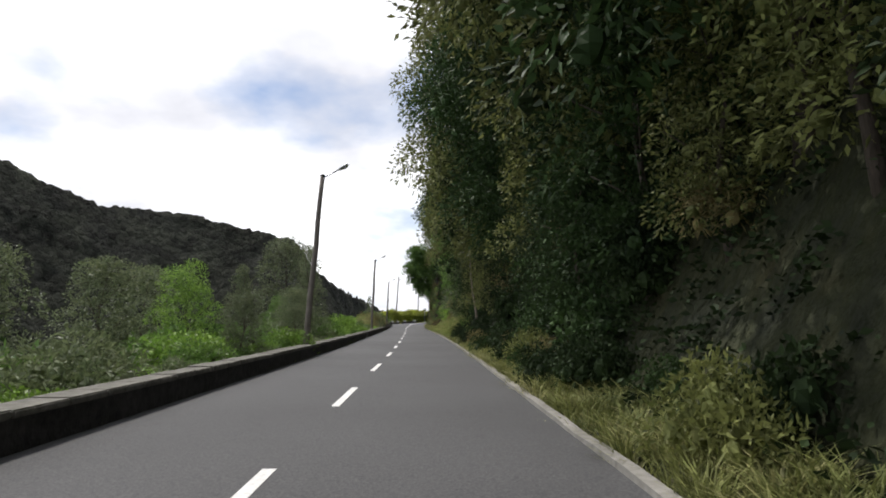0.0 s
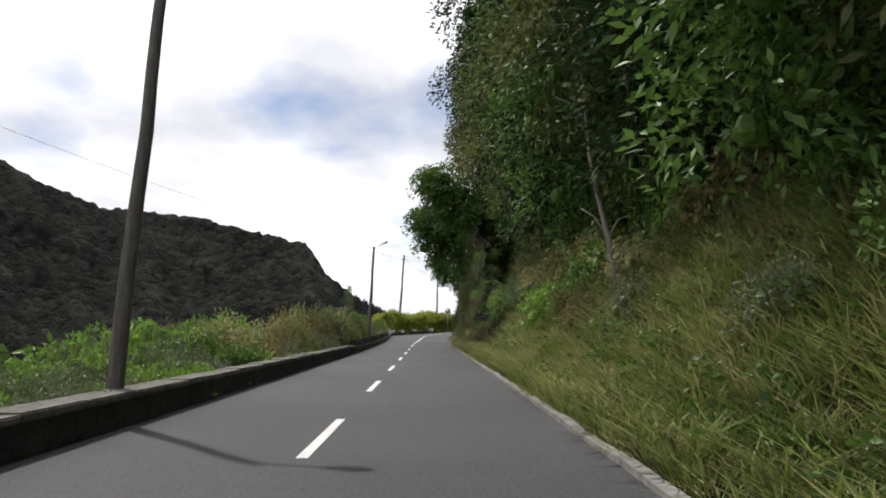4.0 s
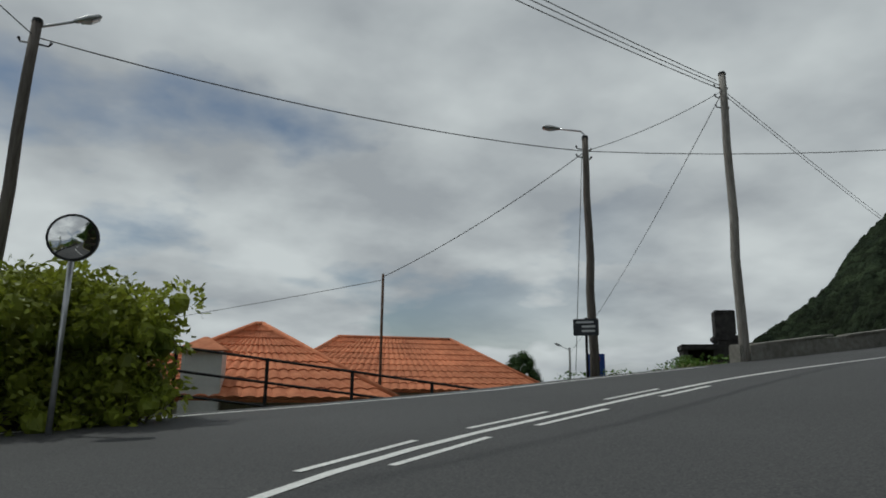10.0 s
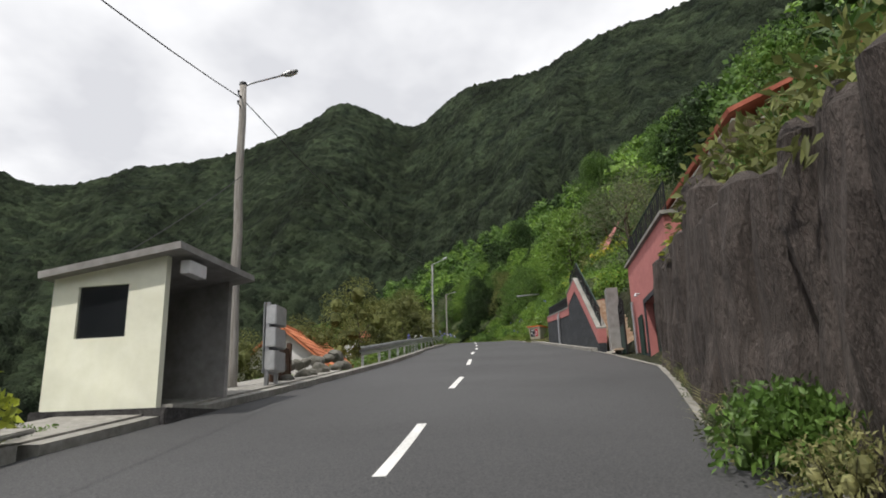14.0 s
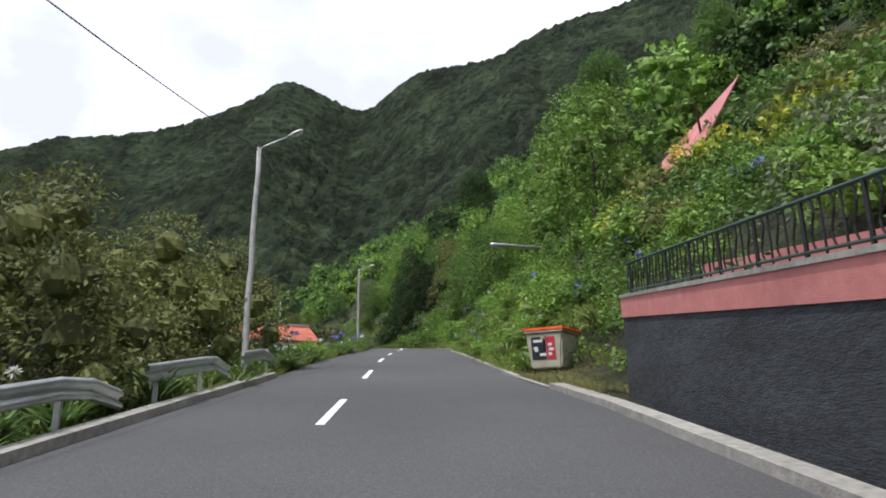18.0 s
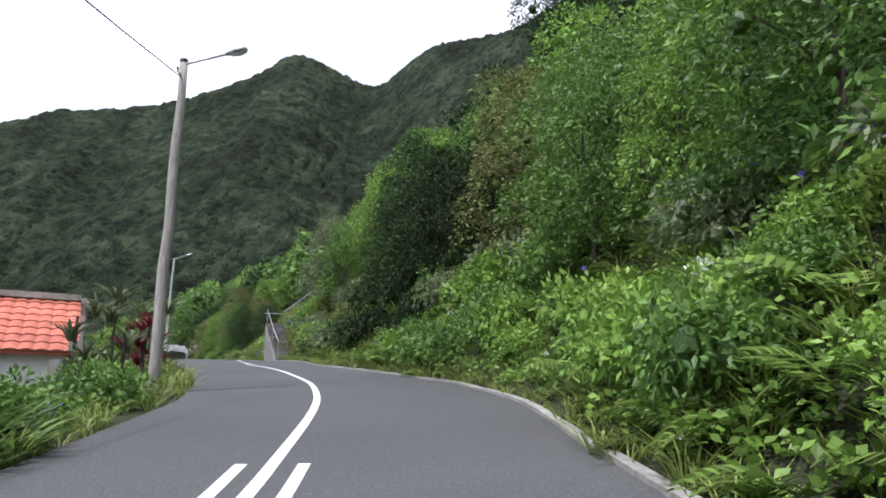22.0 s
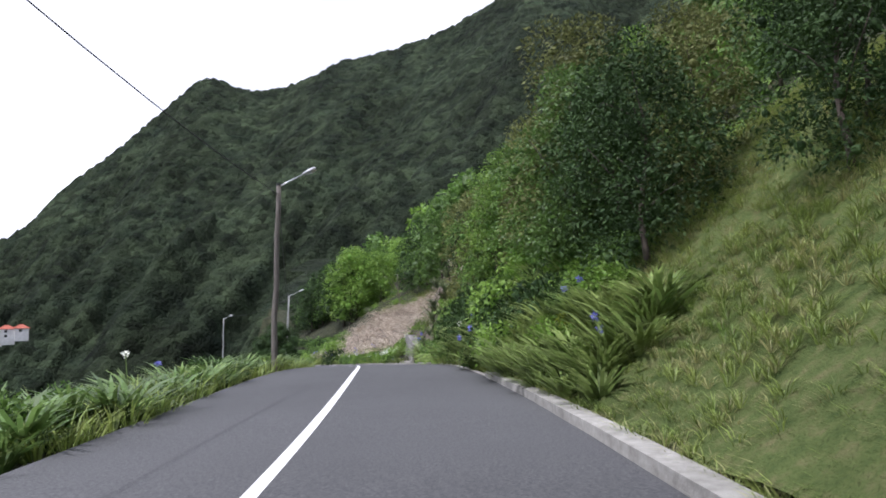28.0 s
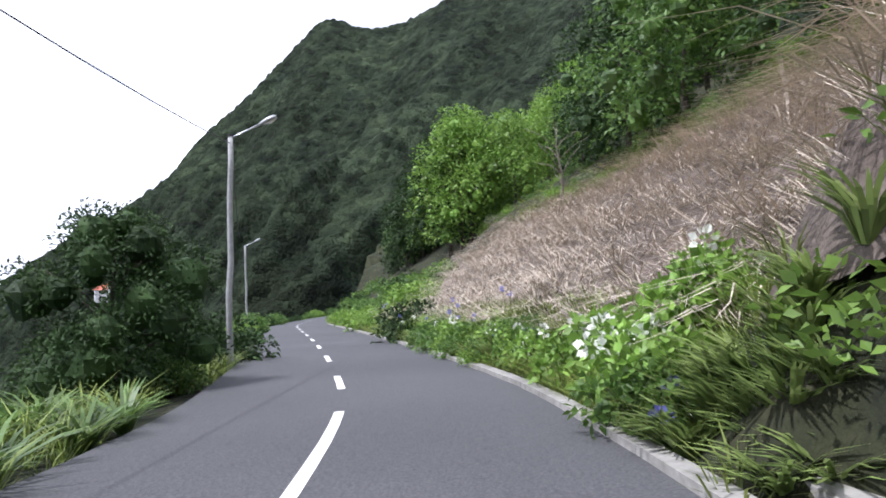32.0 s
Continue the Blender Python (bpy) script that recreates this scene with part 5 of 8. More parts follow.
def stair_wall():
    """Dark roughcast wall with a pink band along its stepped top."""
    tops = [(178.6, 0.95), (183.5, 3.35), (185.75, 2.75), (185.77, 2.05), (190, 1.97), (199.3, 1.86)]
    face = lambda s: -float(np.interp(s, [178.6, 186, 190, 199.5], [3.7, 3.42, 3.42, 3.75]))
    hs, ht = [q[0] for q in tops], [q[1] for q in tops]
    st = sorted(set(list(np.arange(178.6, 199.3, 0.6)) + hs))
    ob = empty("stair_wall", at_route(178.6, -4.0))
    o = Vector(ob.matrix_basis.translation)
    for name, mat, lo, hi, off in (("wall_base", ROUGHCAST, -0.6, -0.5, 0.0), ("pink_band", PINK, -0.5, -0.06, -0.025), ("coping", CONCRETE, -0.06, 0.0, -0.05)):
        V, F = [], []
        for s in st:
            t = float(np.interp(s, hs, ht))
            band = 0.62 if s < 185.76 else 0.42
            z0 = -0.6 if name == "wall_base" else (t - band if name == "pink_band" else t - 0.06)
            z1 = t - band if name == "wall_base" else (t - 0.06 if name == "pink_band" else t)
            l0 = face(s)
            V += [at_route(s, l0 - off, z0) - o, at_route(s, l0 - off, z1) - o, at_route(s, l0 - 0.3 + off, z1) - o, at_route(s, l0 - 0.3 + off, z0) - o]
        n = len(st)
        for i in range(n - 1):
            for k in range(4):
                F.append((i * 4 + k, i * 4 + (k + 1) % 4, i * 4 + 4 + (k + 1) % 4, i * 4 + 4 + k))
        F += [(3, 2, 1, 0), (n * 4 - 4, n * 4 - 3, n * 4 - 2, n * 4 - 1)]
        q = new(name, mesh_np(name, np.array(V), F, [mat]))
        q.parent = ob
    c = at_route(189.8, face(189.8) + 0.1) - o
    part("drain_pipe", tube(bmesh.new(), [c + Vector((0, 0, -0.1)), c + Vector((0, 0, 1.75)), c + Vector((-0.02, -0.1, 1.95))], 0.07, 8), GALVANISED, ob, "grey drain pipe")
    tagged(ob, "dark roughcast retaining wall with pink painted top band", "retaining wall")
    R0 = lambda s, dz=0.0: at_route(s, face(s) - 0.15, float(np.interp(s, hs, ht)) + dz)
    railing(R0(178.7), R0(183.4), 0.75, "green and black iron stair railing on the sloping wall")
    railing(R0(183.6), R0(185.6), 0.75, "green and black iron railing at the head of the stairs")
    railing(R0(186.0), R0(192.4), 0.6, "black iron railing in front of the flower bed")
    railing(R0(192.4), R0(199.3), 0.6, "black iron railing in front of the flower bed")
    stp = empty("staircase", at_route(178.8, -5.4))
    o2 = Vector(stp.matrix_basis.translation)
    for k in range(14):
        s = 178.9 + k * 0.31
        a = at_route(s, -R_at(s) - 0.95) - o2
        b = at_route(s, -R_at(s) - 2.2) - o2
        zz = 0.1 + (k + 1) * 0.19
        bm = bmesh.new()
        e = at_route(s + 0.34, -R_at(s) - 0.95) - o2
        f = at_route(s + 0.34, -R_at(s) - 2.2) - o2
        lo = [bm.verts.new((q.x, q.y, zz - 1.0)) for q in (a, b, f, e)]
        hi = [bm.verts.new((q.x, q.y, zz)) for q in (a, b, f, e)]
        bm.faces.new(hi); bm.faces.new(lo[::-1])
        for i in range(4):
            bm.faces.new((lo[i], lo[(i + 1) % 4], hi[(i + 1) % 4], hi[i]))
        bmesh.ops.recalc_face_normals(bm, faces=bm.faces)
        part("step", bm, TILE_STEP, stp)
    tagged(stp, "tiled garden staircase behind an iron railing", "staircase")


TILE_STEP = material("brown_step_tiles", ((0.30, 0.16, 0.09), (0.55, 0.46, 0.36)), 6, 0.6, 0.1, 30)
stair_wall()
gp = at_route(177.4, -R_at(177) - 0.65)
ob = part("gate_pillar", box(bmesh.new(), -0.22, 0.22, -0.22, 0.22, -0.4, 2.4, 0.02), PLASTER_GREY)
ob.matrix_basis = pose(gp.x, gp.y, gp.z, 0, 0, heading(177.4))
tagged(ob, "grey plastered gate pillar at the foot of the stairs", "pillar")
iron_gate(at_route(176.2, -R_at(176) - 0.75), heading(176), 1.05, 1.9, "dark green iron garden gate beside a grey pillar")
ap = empty("front_step", at_route(176.6, -R_at(176.6) - 0.15), heading(177))
for i in range(7):
    for j in range(2):
        part("tile", box(bmesh.new(), i * 0.3, i * 0.3 + 0.29, -0.3 * j - 0.29, -0.3 * j, 0.02 + 0.1 * j, 0.09 + 0.1 * j, 0.005), TILE_STEP if (i + j) % 2 else PLASTER_BEIGE, ap)
tagged(ap, "chequered orange and cream tiled front step", "doorstep")
# terrace walls behind
for (sa, sb, la, zz, hh) in ((186.0, 199.3, -5.2, 1.2, 1.2), (171, 186, -8.2, 2.8, 2.4)):
    V, F = [], []
    st = np.arange(sa, sb + 0.01, 1.0)
    for s in st:
        V += [at_route(s, la, zz - 1.5), at_route(s, la, zz + hh), at_route(s, la - 0.25, zz + hh), at_route(s, la - 0.25, zz - 1.5)]
    for i in range(len(st) - 1):
        for k in range(4):
            F.append((i * 4 + k, i * 4 + (k + 1) % 4, i * 4 + 4 + (k + 1) % 4, i * 4 + 4 + k))
    F += [(3, 2, 1, 0), (len(V) - 4, len(V) - 3, len(V) - 2, len(V) - 1)]
    ob = new("terrace_wall", mesh_np("terrace_wall", np.array(V), F, [PINK]))
    tagged(ob, "pink painted terrace wall above the road", "wall", kind="structure")
# the pink house above
pm = plan(at_route(172.5, -9.0, 3.6), heading(176))
ph = empty("house")
ph.matrix_basis = pm
part("wall", box(bmesh.new(), 0, 13, -8, 0, -3, 3.9), PINK, ph)
part("base", box(bmesh.new(), -0.03, 13.03, -8, 0.03, -3, 0.2), ROUGHCAST, ph)
slab(((-0.9, 1.6, 3.7), (13.9, 1.6, 3.7), (13.9, -4, 6.2), (-0.9, -4, 6.2)), 0.14, "roof", TILE_RED, ph, "wide red roof with pale soffit")
slab(((13.9, -9.4, 3.7), (-0.9, -9.4, 3.7), (-0.9, -4, 6.2), (13.9, -4, 6.2)), 0.14, "roof", TILE_RED, ph)
part("soffit", box(bmesh.new(), -0.85, 13.85, 0.02, 1.55, 3.45, 3.5), PLASTER_BEIGE, ph)
part("balcony", box(bmesh.new(), 0.0, 13.0, 0.0, 1.5, -0.15, 0.05), PLASTER_BEIGE, ph)
for x in (1.5, 4.4, 7.3, 10.2):
    window(ph, x, x + 1.3, 0.9, 2.5, 0.0, face=1, mat=PLASTER_WHITE, bars=1)
tagged(ph, "pink house with wide overhanging roof and balcony on the bank", "house")
railing(pm @ Vector((0, 1.45, 0.05)), pm @ Vector((13, 1.45, 0.05)), 0.95, "dark iron balcony railing of the pink house", 0.22)

# wheeled waste container
wb = empty("waste_container", (74.5, 114.75, 18.0), heading(204) - 34)
bm = bmesh.new()
lo = [(-0.55, -0.42), (0.55, -0.42), (0.55, 0.42), (-0.55, 0.42)]
hi = [(-0.66, -0.52), (0.66, -0.52), (0.66, 0.52), (-0.66, 0.52)]
v0 = [bm.verts.new((x, y, 0.18)) for x, y in lo]
v1 = [bm.verts.new((x, y, 1.12)) for x, y in hi]
bm.faces.new(v0[::-1])
bm.faces.new(v1)
for k in range(4):
    bm.faces.new((v0[k], v0[(k + 1) % 4], v1[(k + 1) % 4], v1[k]))
bmesh.ops.bevel(bm, geom=bm.edges[:], offset=0.04, segments=2, affect="EDGES")
part("body", bm, BIN_BEIGE, wb)
part("rim", box(bmesh.new(), -0.7, 0.7, -0.56, 0.56, 1.1, 1.16, 0.02), BIN_BEIGE, wb)
lid = part("lid", box(bmesh.new(), -0.71, 0.71, -0.58, 0.58, 1.163, 1.215, 0.02), BIN_ORANGE, wb, "orange plastic lid")
for k in range(5):
    part("lid_rib", box(bmesh.new(), -0.68 + 0.28 * k, -0.45 + 0.28 * k, -0.55, 0.48, 1.216, 1.245, 0.012), BIN_ORANGE, lid)
part("hinge", box(bmesh.new(), -0.71, 0.71, 0.5, 0.62, 1.217, 1.27, 0.02), BIN_ORANGE, lid)
for x in (-0.45, 0.45):
    for y in (-0.32, 0.32):
        w = part("wheel", tube(bmesh.new(), [(x - 0.03, y, 0.09), (x + 0.03, y, 0.09)], 0.09, 12), RUBBER, wb)
part("lift_pin", tube(bmesh.new(), [(-0.78, 0, 0.95), (0.78, 0, 0.95)], 0.035, 8), BIN_BEIGE, wb)
for (sx, a0, a1, mt, nm) in ((-1, -0.36, 0.04, SIGN_DARK, "dark_label"), (-1, 0.05, 0.3, SIGN_RED, "red_label")):
    bm = bmesh.new()
    q = [bm.verts.new((-0.655 + (1.05 - z) * 0.115 - 0.006, y, z)) for y, z in ((-a0, 0.42), (-a1, 0.42), (-a1, 1.0), (-a0, 1.0))]
    bm.faces.new(q)
    part(nm, bm, mt, wb, "printed notice panel")
for k, (y, z, w_) in enumerate(((0.30, 0.9, 0.26), (0.3, 0.72, 0.12), (0.28, 0.66, 0.1), (0.14, 0.55, 0.18), (-0.1, 0.8, 0.12), (-0.12, 0.68, 0.14), (-0.1, 0.56, 0.1))):
    bm = bmesh.new()
    q = [bm.verts.new((-0.655 + (1.05 - zz) * 0.115 - 0.012, yy, zz)) for yy, zz in ((y, z - 0.04), (y - w_, z - 0.04), (y - w_, z + 0.03), (y, z + 0.03))]
    bm.faces.new(q)
    part("print_bar", bm, SIGN_PALE, wb)
tagged(wb, "beige wheeled waste container with orange lid on the verge", "waste container")

# red sheet-roofed shed and loose pipe on the bank
sd = empty("shed", (79.6, 104.6, 0))
part("wall", box(bmesh.new(), -2.4, 2.4, -1.5, -0.1, 24.0, 28.3, 0.03), STONE_DARK, sd)
slab(((3.2, 0.0, 28.3), (1.6, 1.3, 26.7), (-1.7, 1.7, 27.0), (-3.3, 1.1, 29.1)), 0.05, "roof", RED_SHEET, sd, "faded red sheet metal roof")
part("roof_pole", tube(bmesh.new(), [(-0.9, 1.0, 27.2), (-1.5, 1.7, 28.8)], 0.05, 6), IRON_RUST, sd)
tagged(sd, "small shed with faded red sheet roof on the hillside", "shed")
ob = part("loose_pipe", tube(bmesh.new(), [(76.6, 115.6, 22.1), (79.6, 112.6, 22.9)], 0.07, 8), GALVANISED, smooth=True)
tagged(ob, "grey pipe sticking out of the ferny bank", "pipe")

# house below the road at the second bend
hm = Matrix.Translation((119.2, 125.6, 0)) @ Matrix.Rotation(radians(-75), 4, "Z")
hh_ = hip_house("house", hm, 9.7, 6.0, 24.1, 25.75, 18.0, 0.5, PLASTER_WHITE, TILE_RED, "white house with long red tiled roof below the road",
                ((1.6, 2.7, 22.4, 23.6), (4.6, 5.7, 22.4, 23.6), (7.2, 8.3, 22.4, 23.6)), 0.3, 8, gables=True)
part("ridge_beam", box(bmesh.new(), -0.3, 10.0, 2.7, 3.3, 25.72, 25.92, 0.02), CONCRETE, hh_)
part("aerial", tube(bmesh.new(), [(0.3, 3.0, 25.8), (0.3, 3.0, 27.6)], 0.02, 6), GALVANISED, hh_)
part("verge", box(bmesh.new(), 9.75, 10.15, -0.4, 3.0, 24.0, 24.25, 0.02), CONCRETE, hh_)
pst = at_route(265.8, 5.7)
for q, hgt in ((pst, 2.2), (at_route(258.0, 7.6), 2.4)):
    gp = empty("gate_pillar", (q.x, q.y, q.z - 0.3), heading(265))
    part("shaft", box(bmesh.new(), -0.24, 0.24, -0.24, 0.24, 0, hgt, 0.02), CONCRETE, gp)
    part("capital", box(bmesh.new(), -0.36, 0.36, -0.36, 0.36, hgt, hgt + 0.2, 0.03), CONCRETE, gp)
    tagged(gp, "grey square stone gate pillar with flat cap", "pillar", "gate pillars")
q0, q1 = at_route(248.5, 6.3), at_route(265.4, 6.0)
ob = part("yard_wall", box(bmesh.new(), 0, (q1 - q0).length, -0.12, 0.12, -1.4, 0.55, 0.02), PLASTER_GREY)
ob.matrix_basis = pose(q0.x, q0.y, q0.z, 0, -1.5, math.degrees(math.atan2(q1.y - q0.y, q1.x - q0.x)))
tagged(ob, "low grey yard wall beside the red-leaved plants", "wall")

# concrete stairs up the bank
st_ = empty("staircase", at_route(281.2, -2.2), heading(284))
for k in range(17):
    part("step", box(bmesh.new(), k * 0.33, k * 0.33 + 0.34, -1.4, 0.004 * (k % 2), -0.4, 0.02 + (k + 1) * 0.19, 0.012), STAINED, st_)
    part("nosing", box(bmesh.new(), k * 0.33 - 0.03, k * 0.33 + 0.06, -1.38, 0.012, 0.022 + (k + 1) * 0.19, 0.05 + (k + 1) * 0.19, 0.008), CONCRETE, st_, "pale worn step edge")
for x, top_ in ((0.0, 1.45), (2.5, 1.0), (5.5, 1.0)):
    z0 = 0.02 if x == 0 else 0.2 + x * 0.576
    part("rail_post", tube(bmesh.new(), [(x, -0.08, z0), (x, -0.08, z0 + top_)], 0.025, 6), GALVANISED, st_)
part("handrail", tube(bmesh.new(), [(-0.02, -0.08, 1.45), (2.5, -0.08, 2.66), (5.6, -0.08, 4.4)], 0.03, 8), GALVANISED, st_)
part("cross_rail", tube(bmesh.new(), [(5.5, 0.15, 4.1), (5.5, -1.4, 4.1)], 0.025, 8), GALVANISED, st_)
part("upper_rail", tube(bmesh.new(), [(5.4, -1.4, 4.3), (6.2, -4.0, 6.4)], 0.025, 8), GALVANISED, st_)
tagged(st_, "steep concrete steps with galvanised handrail climbing the bank", "staircase")

# concrete retaining wall near the end
q0, q1 = at_route(340.2, -2.35), at_route(344.2, -2.6)
cw2 = empty("retaining_wall", q0, math.degrees(math.atan2(q1.y - q0.y, q1.x - q0.x)))
RWL = (q1 - q0).to_2d().length
drop_ = (q1.z - q0.z) / RWL
for k in range(3):
    x0, x1 = RWL * k / 3, RWL * (k + 1) / 3 - 0.012
    bm = bmesh.new()
    ring = []
    for x, y in ((x0, -0.5), (x1, -0.5), (x1, 0.0), (x0, 0.0)):
        top_ = 1.15 + 0.28 * x + drop_ * x if x < 2.4 else 1.82 + drop_ * x + 0.03 * k
        ring.append((bm.verts.new((x, y, -0.7)), bm.verts.new((x, y, top_ + 0.02 * math.sin(9 * x)))))
    bm.faces.new([r[0] for r in ring][::-1]); bm.faces.new([r[1] for r in ring])
    for i in range(4):
        bm.faces.new((ring[i][0], ring[(i + 1) % 4][0], ring[(i + 1) % 4][1], ring[i][1]))
    part("wall_panel", bm, STAINED, cw2)
bm = bmesh.new()
for k in range(6):
    x = -0.9 + k * 0.95
    box(bm, x, x + 0.93, 0.003, 0.34 + 0.05 * math.sin(k * 2.1), -0.5 + drop_ * x, 0.17 + drop_ * x + 0.02 * math.sin(k * 3.3), 0.04)
part("footing", bm, CONCRETE, cw2, "pale crumbling concrete footing")
tagged(cw2, "grey stained concrete retaining wall below the cut slope", "retaining wall")

# hut on the slope and the far village
hip_house("hut", plan((273, 142, gz(273, 142)), 35), 3.4, 3.0, 2.3, 3.0, -2.5, 0.8, BARK_PALE, STONE_CAP, "small weathered wooden hut on the terraced slope", ((0.7, 1.5, 0.9, 1.7),), 0.25, 4, gables=True, tiles=False)
VX, VY, VZ = 500, 430, 24
for dx, dy, w_, d_, zz, hgt in ((0, 0, 9, 6.5, 0, 6.5), (-6, 3, 8, 5.5, -3, 4), (6, -5, 7.5, 6, 1, 5.5), (-9, 10, 8, 5.5, -5, 3.6), (10, -11, 7, 5.5, 3, 3.8), (-2, 8, 7, 5, -5.5, 3.6)):
    nwin = [(2 + 3.6 * k, 3.6 + 3.6 * k, z0, z0 + 1.6) for k in range(int((w_ - 3) / 3.6) + 1) for z0 in ((hgt - 2.4,) if hgt < 5 else (hgt - 2.4, hgt - 5.2)) if 3.6 + 3.6 * k < w_ - 0.5]
    hip_house("house", plan((VX + dx, VY + dy, VZ + zz), -38), w_, d_, hgt, hgt + 1.9, -4, d_ / 2, PLASTER_WHITE, TILE_RED, "distant white village house with red hipped roof", nwin, 0.6, 5, tiles=False)

# ---------------------------------------------------------------- plants


def unit(rng, n):
    v = rng.normal(size=(n, 3))
    return v / np.linalg.norm(v, axis=1)[:, None]


def leaf_quads(rng, C, D, length, width, droop=0.15):
    """Pointed leaves at C, growing along D."""
    n = len(C)
    L = length * rng.uniform(0.7, 1.3, (n, 1))
    W = width * rng.uniform(0.7, 1.3, (n, 1))
    S = np.cross(D, unit(rng, n))
    S /= np.linalg.norm(S, axis=1)[:, None] + 1e-6
    V = np.stack([C, C + D * L * 0.45 + S * W / 2, C + D * L - np.array([0, 0, 1]) * L * droop, C + D * L * 0.45 - S * W / 2], 1).reshape(-1, 3)
    return V, np.arange(4 * n).reshape(n, 4)


def lump(rng, c, r, seg=8, ring=5):
    """An uneven clump of inner foliage."""
    V, F = [], []
    ph = rng.uniform(0, 9)
    for j in range(ring + 1):
        th = math.pi * j / ring
        for i in range(seg):
            a = 2 * math.pi * i / seg
            d = np.array([math.sin(th) * math.cos(a), math.sin(th) * math.sin(a), math.cos(th)])
            V.append(c + d * r * (0.8 + 0.35 * noise.noise(Vector(d * 2.3) + Vector((ph, ph, 0)))))
    for j in range(ring):
        for i in range(seg):
            F.append((j * seg + i, (j + 1) * seg + i, (j + 1) * seg + (i + 1) % seg, j * seg + (i + 1) % seg))
    return np.array(V), np.array(F)


def join(parts_):
    Vs, Fs, Ms, n = [], [], [], 0
    for V, F, m in parts_:
        Vs.append(V); Fs.append(np.asarray(F) + n); Ms.append(np.full(len(F), m)); n += len(V)
    return np.vstack(Vs), np.vstack(Fs), np.concatenate(Ms)


def foliage(seed, centres, radii, leaves, size, aspect=0.45, mat=None, core=0.55, flat=1.0, tilt=0.5, extra=()):
    """Clumps of leaves about centres, each on an uneven inner lump."""
    rng = np.random.default_rng(seed)
    out = []
    for c, r in zip(centres, radii):
        c = np.asarray(c, float)
        if core:
            V, F = lump(rng, c, r * core)
            out.append((V, F, 0))
        n = int(leaves * r * r)
        d = unit(rng, n)
        d[:, 2] = np.where(d[:, 2] < -0.5, -d[:, 2], d[:, 2])
        P = c + d * r * rng.uniform(0.5, 1.12, (n, 1)) ** 0.8 * np.array([1, 1, flat])
        D = d * 0.75 + unit(rng, n) * 0.7 + np.array([0, 0, 0.15 - tilt * 0.5])
        D /= np.linalg.norm(D, axis=1)[:, None]
        V, F = leaf_quads(rng, P, D, size, size * aspect)
        out.append((V, F, 0))
    out += list(extra)
    V, F, M = join(out)
    return V, F, M


def crown_points(rng, n, radius, z0, z1, shape="oval", lean=(0, 0)):
    """Clump centres filling a crown between two heights."""
    C, R = [], []
    for k in range(n):
        t = (k + 0.5) / n
        z = z0 + (z1 - z0) * t
        if shape == "cone":
            w = radius * (1 - 0.88 * t) * (0.75 + 0.25 * math.sin(k * 2.4))
        elif shape == "column":
            w = radius * (0.75 + 0.3 * math.sin(t * 9 + 1))
        else:
            w = radius * math.sin(math.pi * min(0.97, 0.18 + 0.78 * t)) ** 0.7
        a = k * 2.39996 + rng.uniform(-0.4, 0.4)
        q = w * rng.uniform(0.35, 0.95)
        C.append((q * math.cos(a) + lean[0] * t, q * math.sin(a) + lean[1] * t, z + rng.uniform(-0.3, 0.3)))
        R.append(max(0.28, radius * rng.uniform(0.26, 0.42) * (1 - 0.45 * t if shape == "cone" else 1)))
    return C, R


def trunk_mesh(rng, height, r, limbs, spread, lean=(0, 0), bark=BARK):
    bm = bmesh.new()
    n = 7
    pts = [Vector((lean[0] * (k / n) ** 1.3 + 0.12 * math.sin(k * 1.1), lean[1] * (k / n) ** 1.3 + 0.12 * math.cos(k * 1.3) - 0.12, height * k / n - (0.5 if k == 0 else 0))) for k in range(n + 1)]
    tube(bm, pts, [r * (1.25 if k == 0 else 1 - 0.85 * k / n) for k in range(n + 1)], 8)
    for k in range(limbs):
        t = 0.3 + 0.6 * k / max(1, limbs)
        b = pts[int(t * n)]
        a = k * 2.4 + rng.uniform(-0.3, 0.3)
        d = Vector((math.cos(a), math.sin(a), rng.uniform(0.5, 1.1))) * spread * rng.uniform(0.6, 1.0)
        tube(bm, [b, b + d * 0.5 + Vector((0, 0, 0.15)), b + d], [r * 0.42 * (1 - t * 0.5), r * 0.25 * (1 - t * 0.5), 0.015], 6)
    me = bpy.data.meshes.new("trunk")
    bm.to_mesh(me)
    bm.free()
    me.materials.append(bark)
    for p in me.polygons:
        p.use_smooth = True
    return me


def make_tree(seed, height, radius, clumps, leaves, size, leaf, shape="oval", low=0.25, limbs=6, lean=(0, 0), bark=BARK, aspect=0.4, core=0.55, r=0.16):
    """Meshes of a trunk with limbs and of a leafy crown."""
    rng = random.Random(seed)
    C, R = crown_points(rng, clumps, radius, height * low, height * 0.95, shape, lean)
    V, F, M = foliage(seed, C, R, leaves, size, aspect, core=core)
    return trunk_mesh(rng, height * 0.9, r, limbs, radius * 0.8, lean, bark), mesh_np("crown", V, F, [leaf])


def plant_tree(meshes, place, scale=1.0, turn=0.0, label="", group="", name="tree", tall=1.0):
    ob = empty(name, place, turn)
    for nm, me in zip(("trunk", "crown"), meshes):
        o = new(nm, me)
        o.parent = ob
        o.scale = (scale, scale, scale * tall)
    return tagged(ob, label, "tree", group)


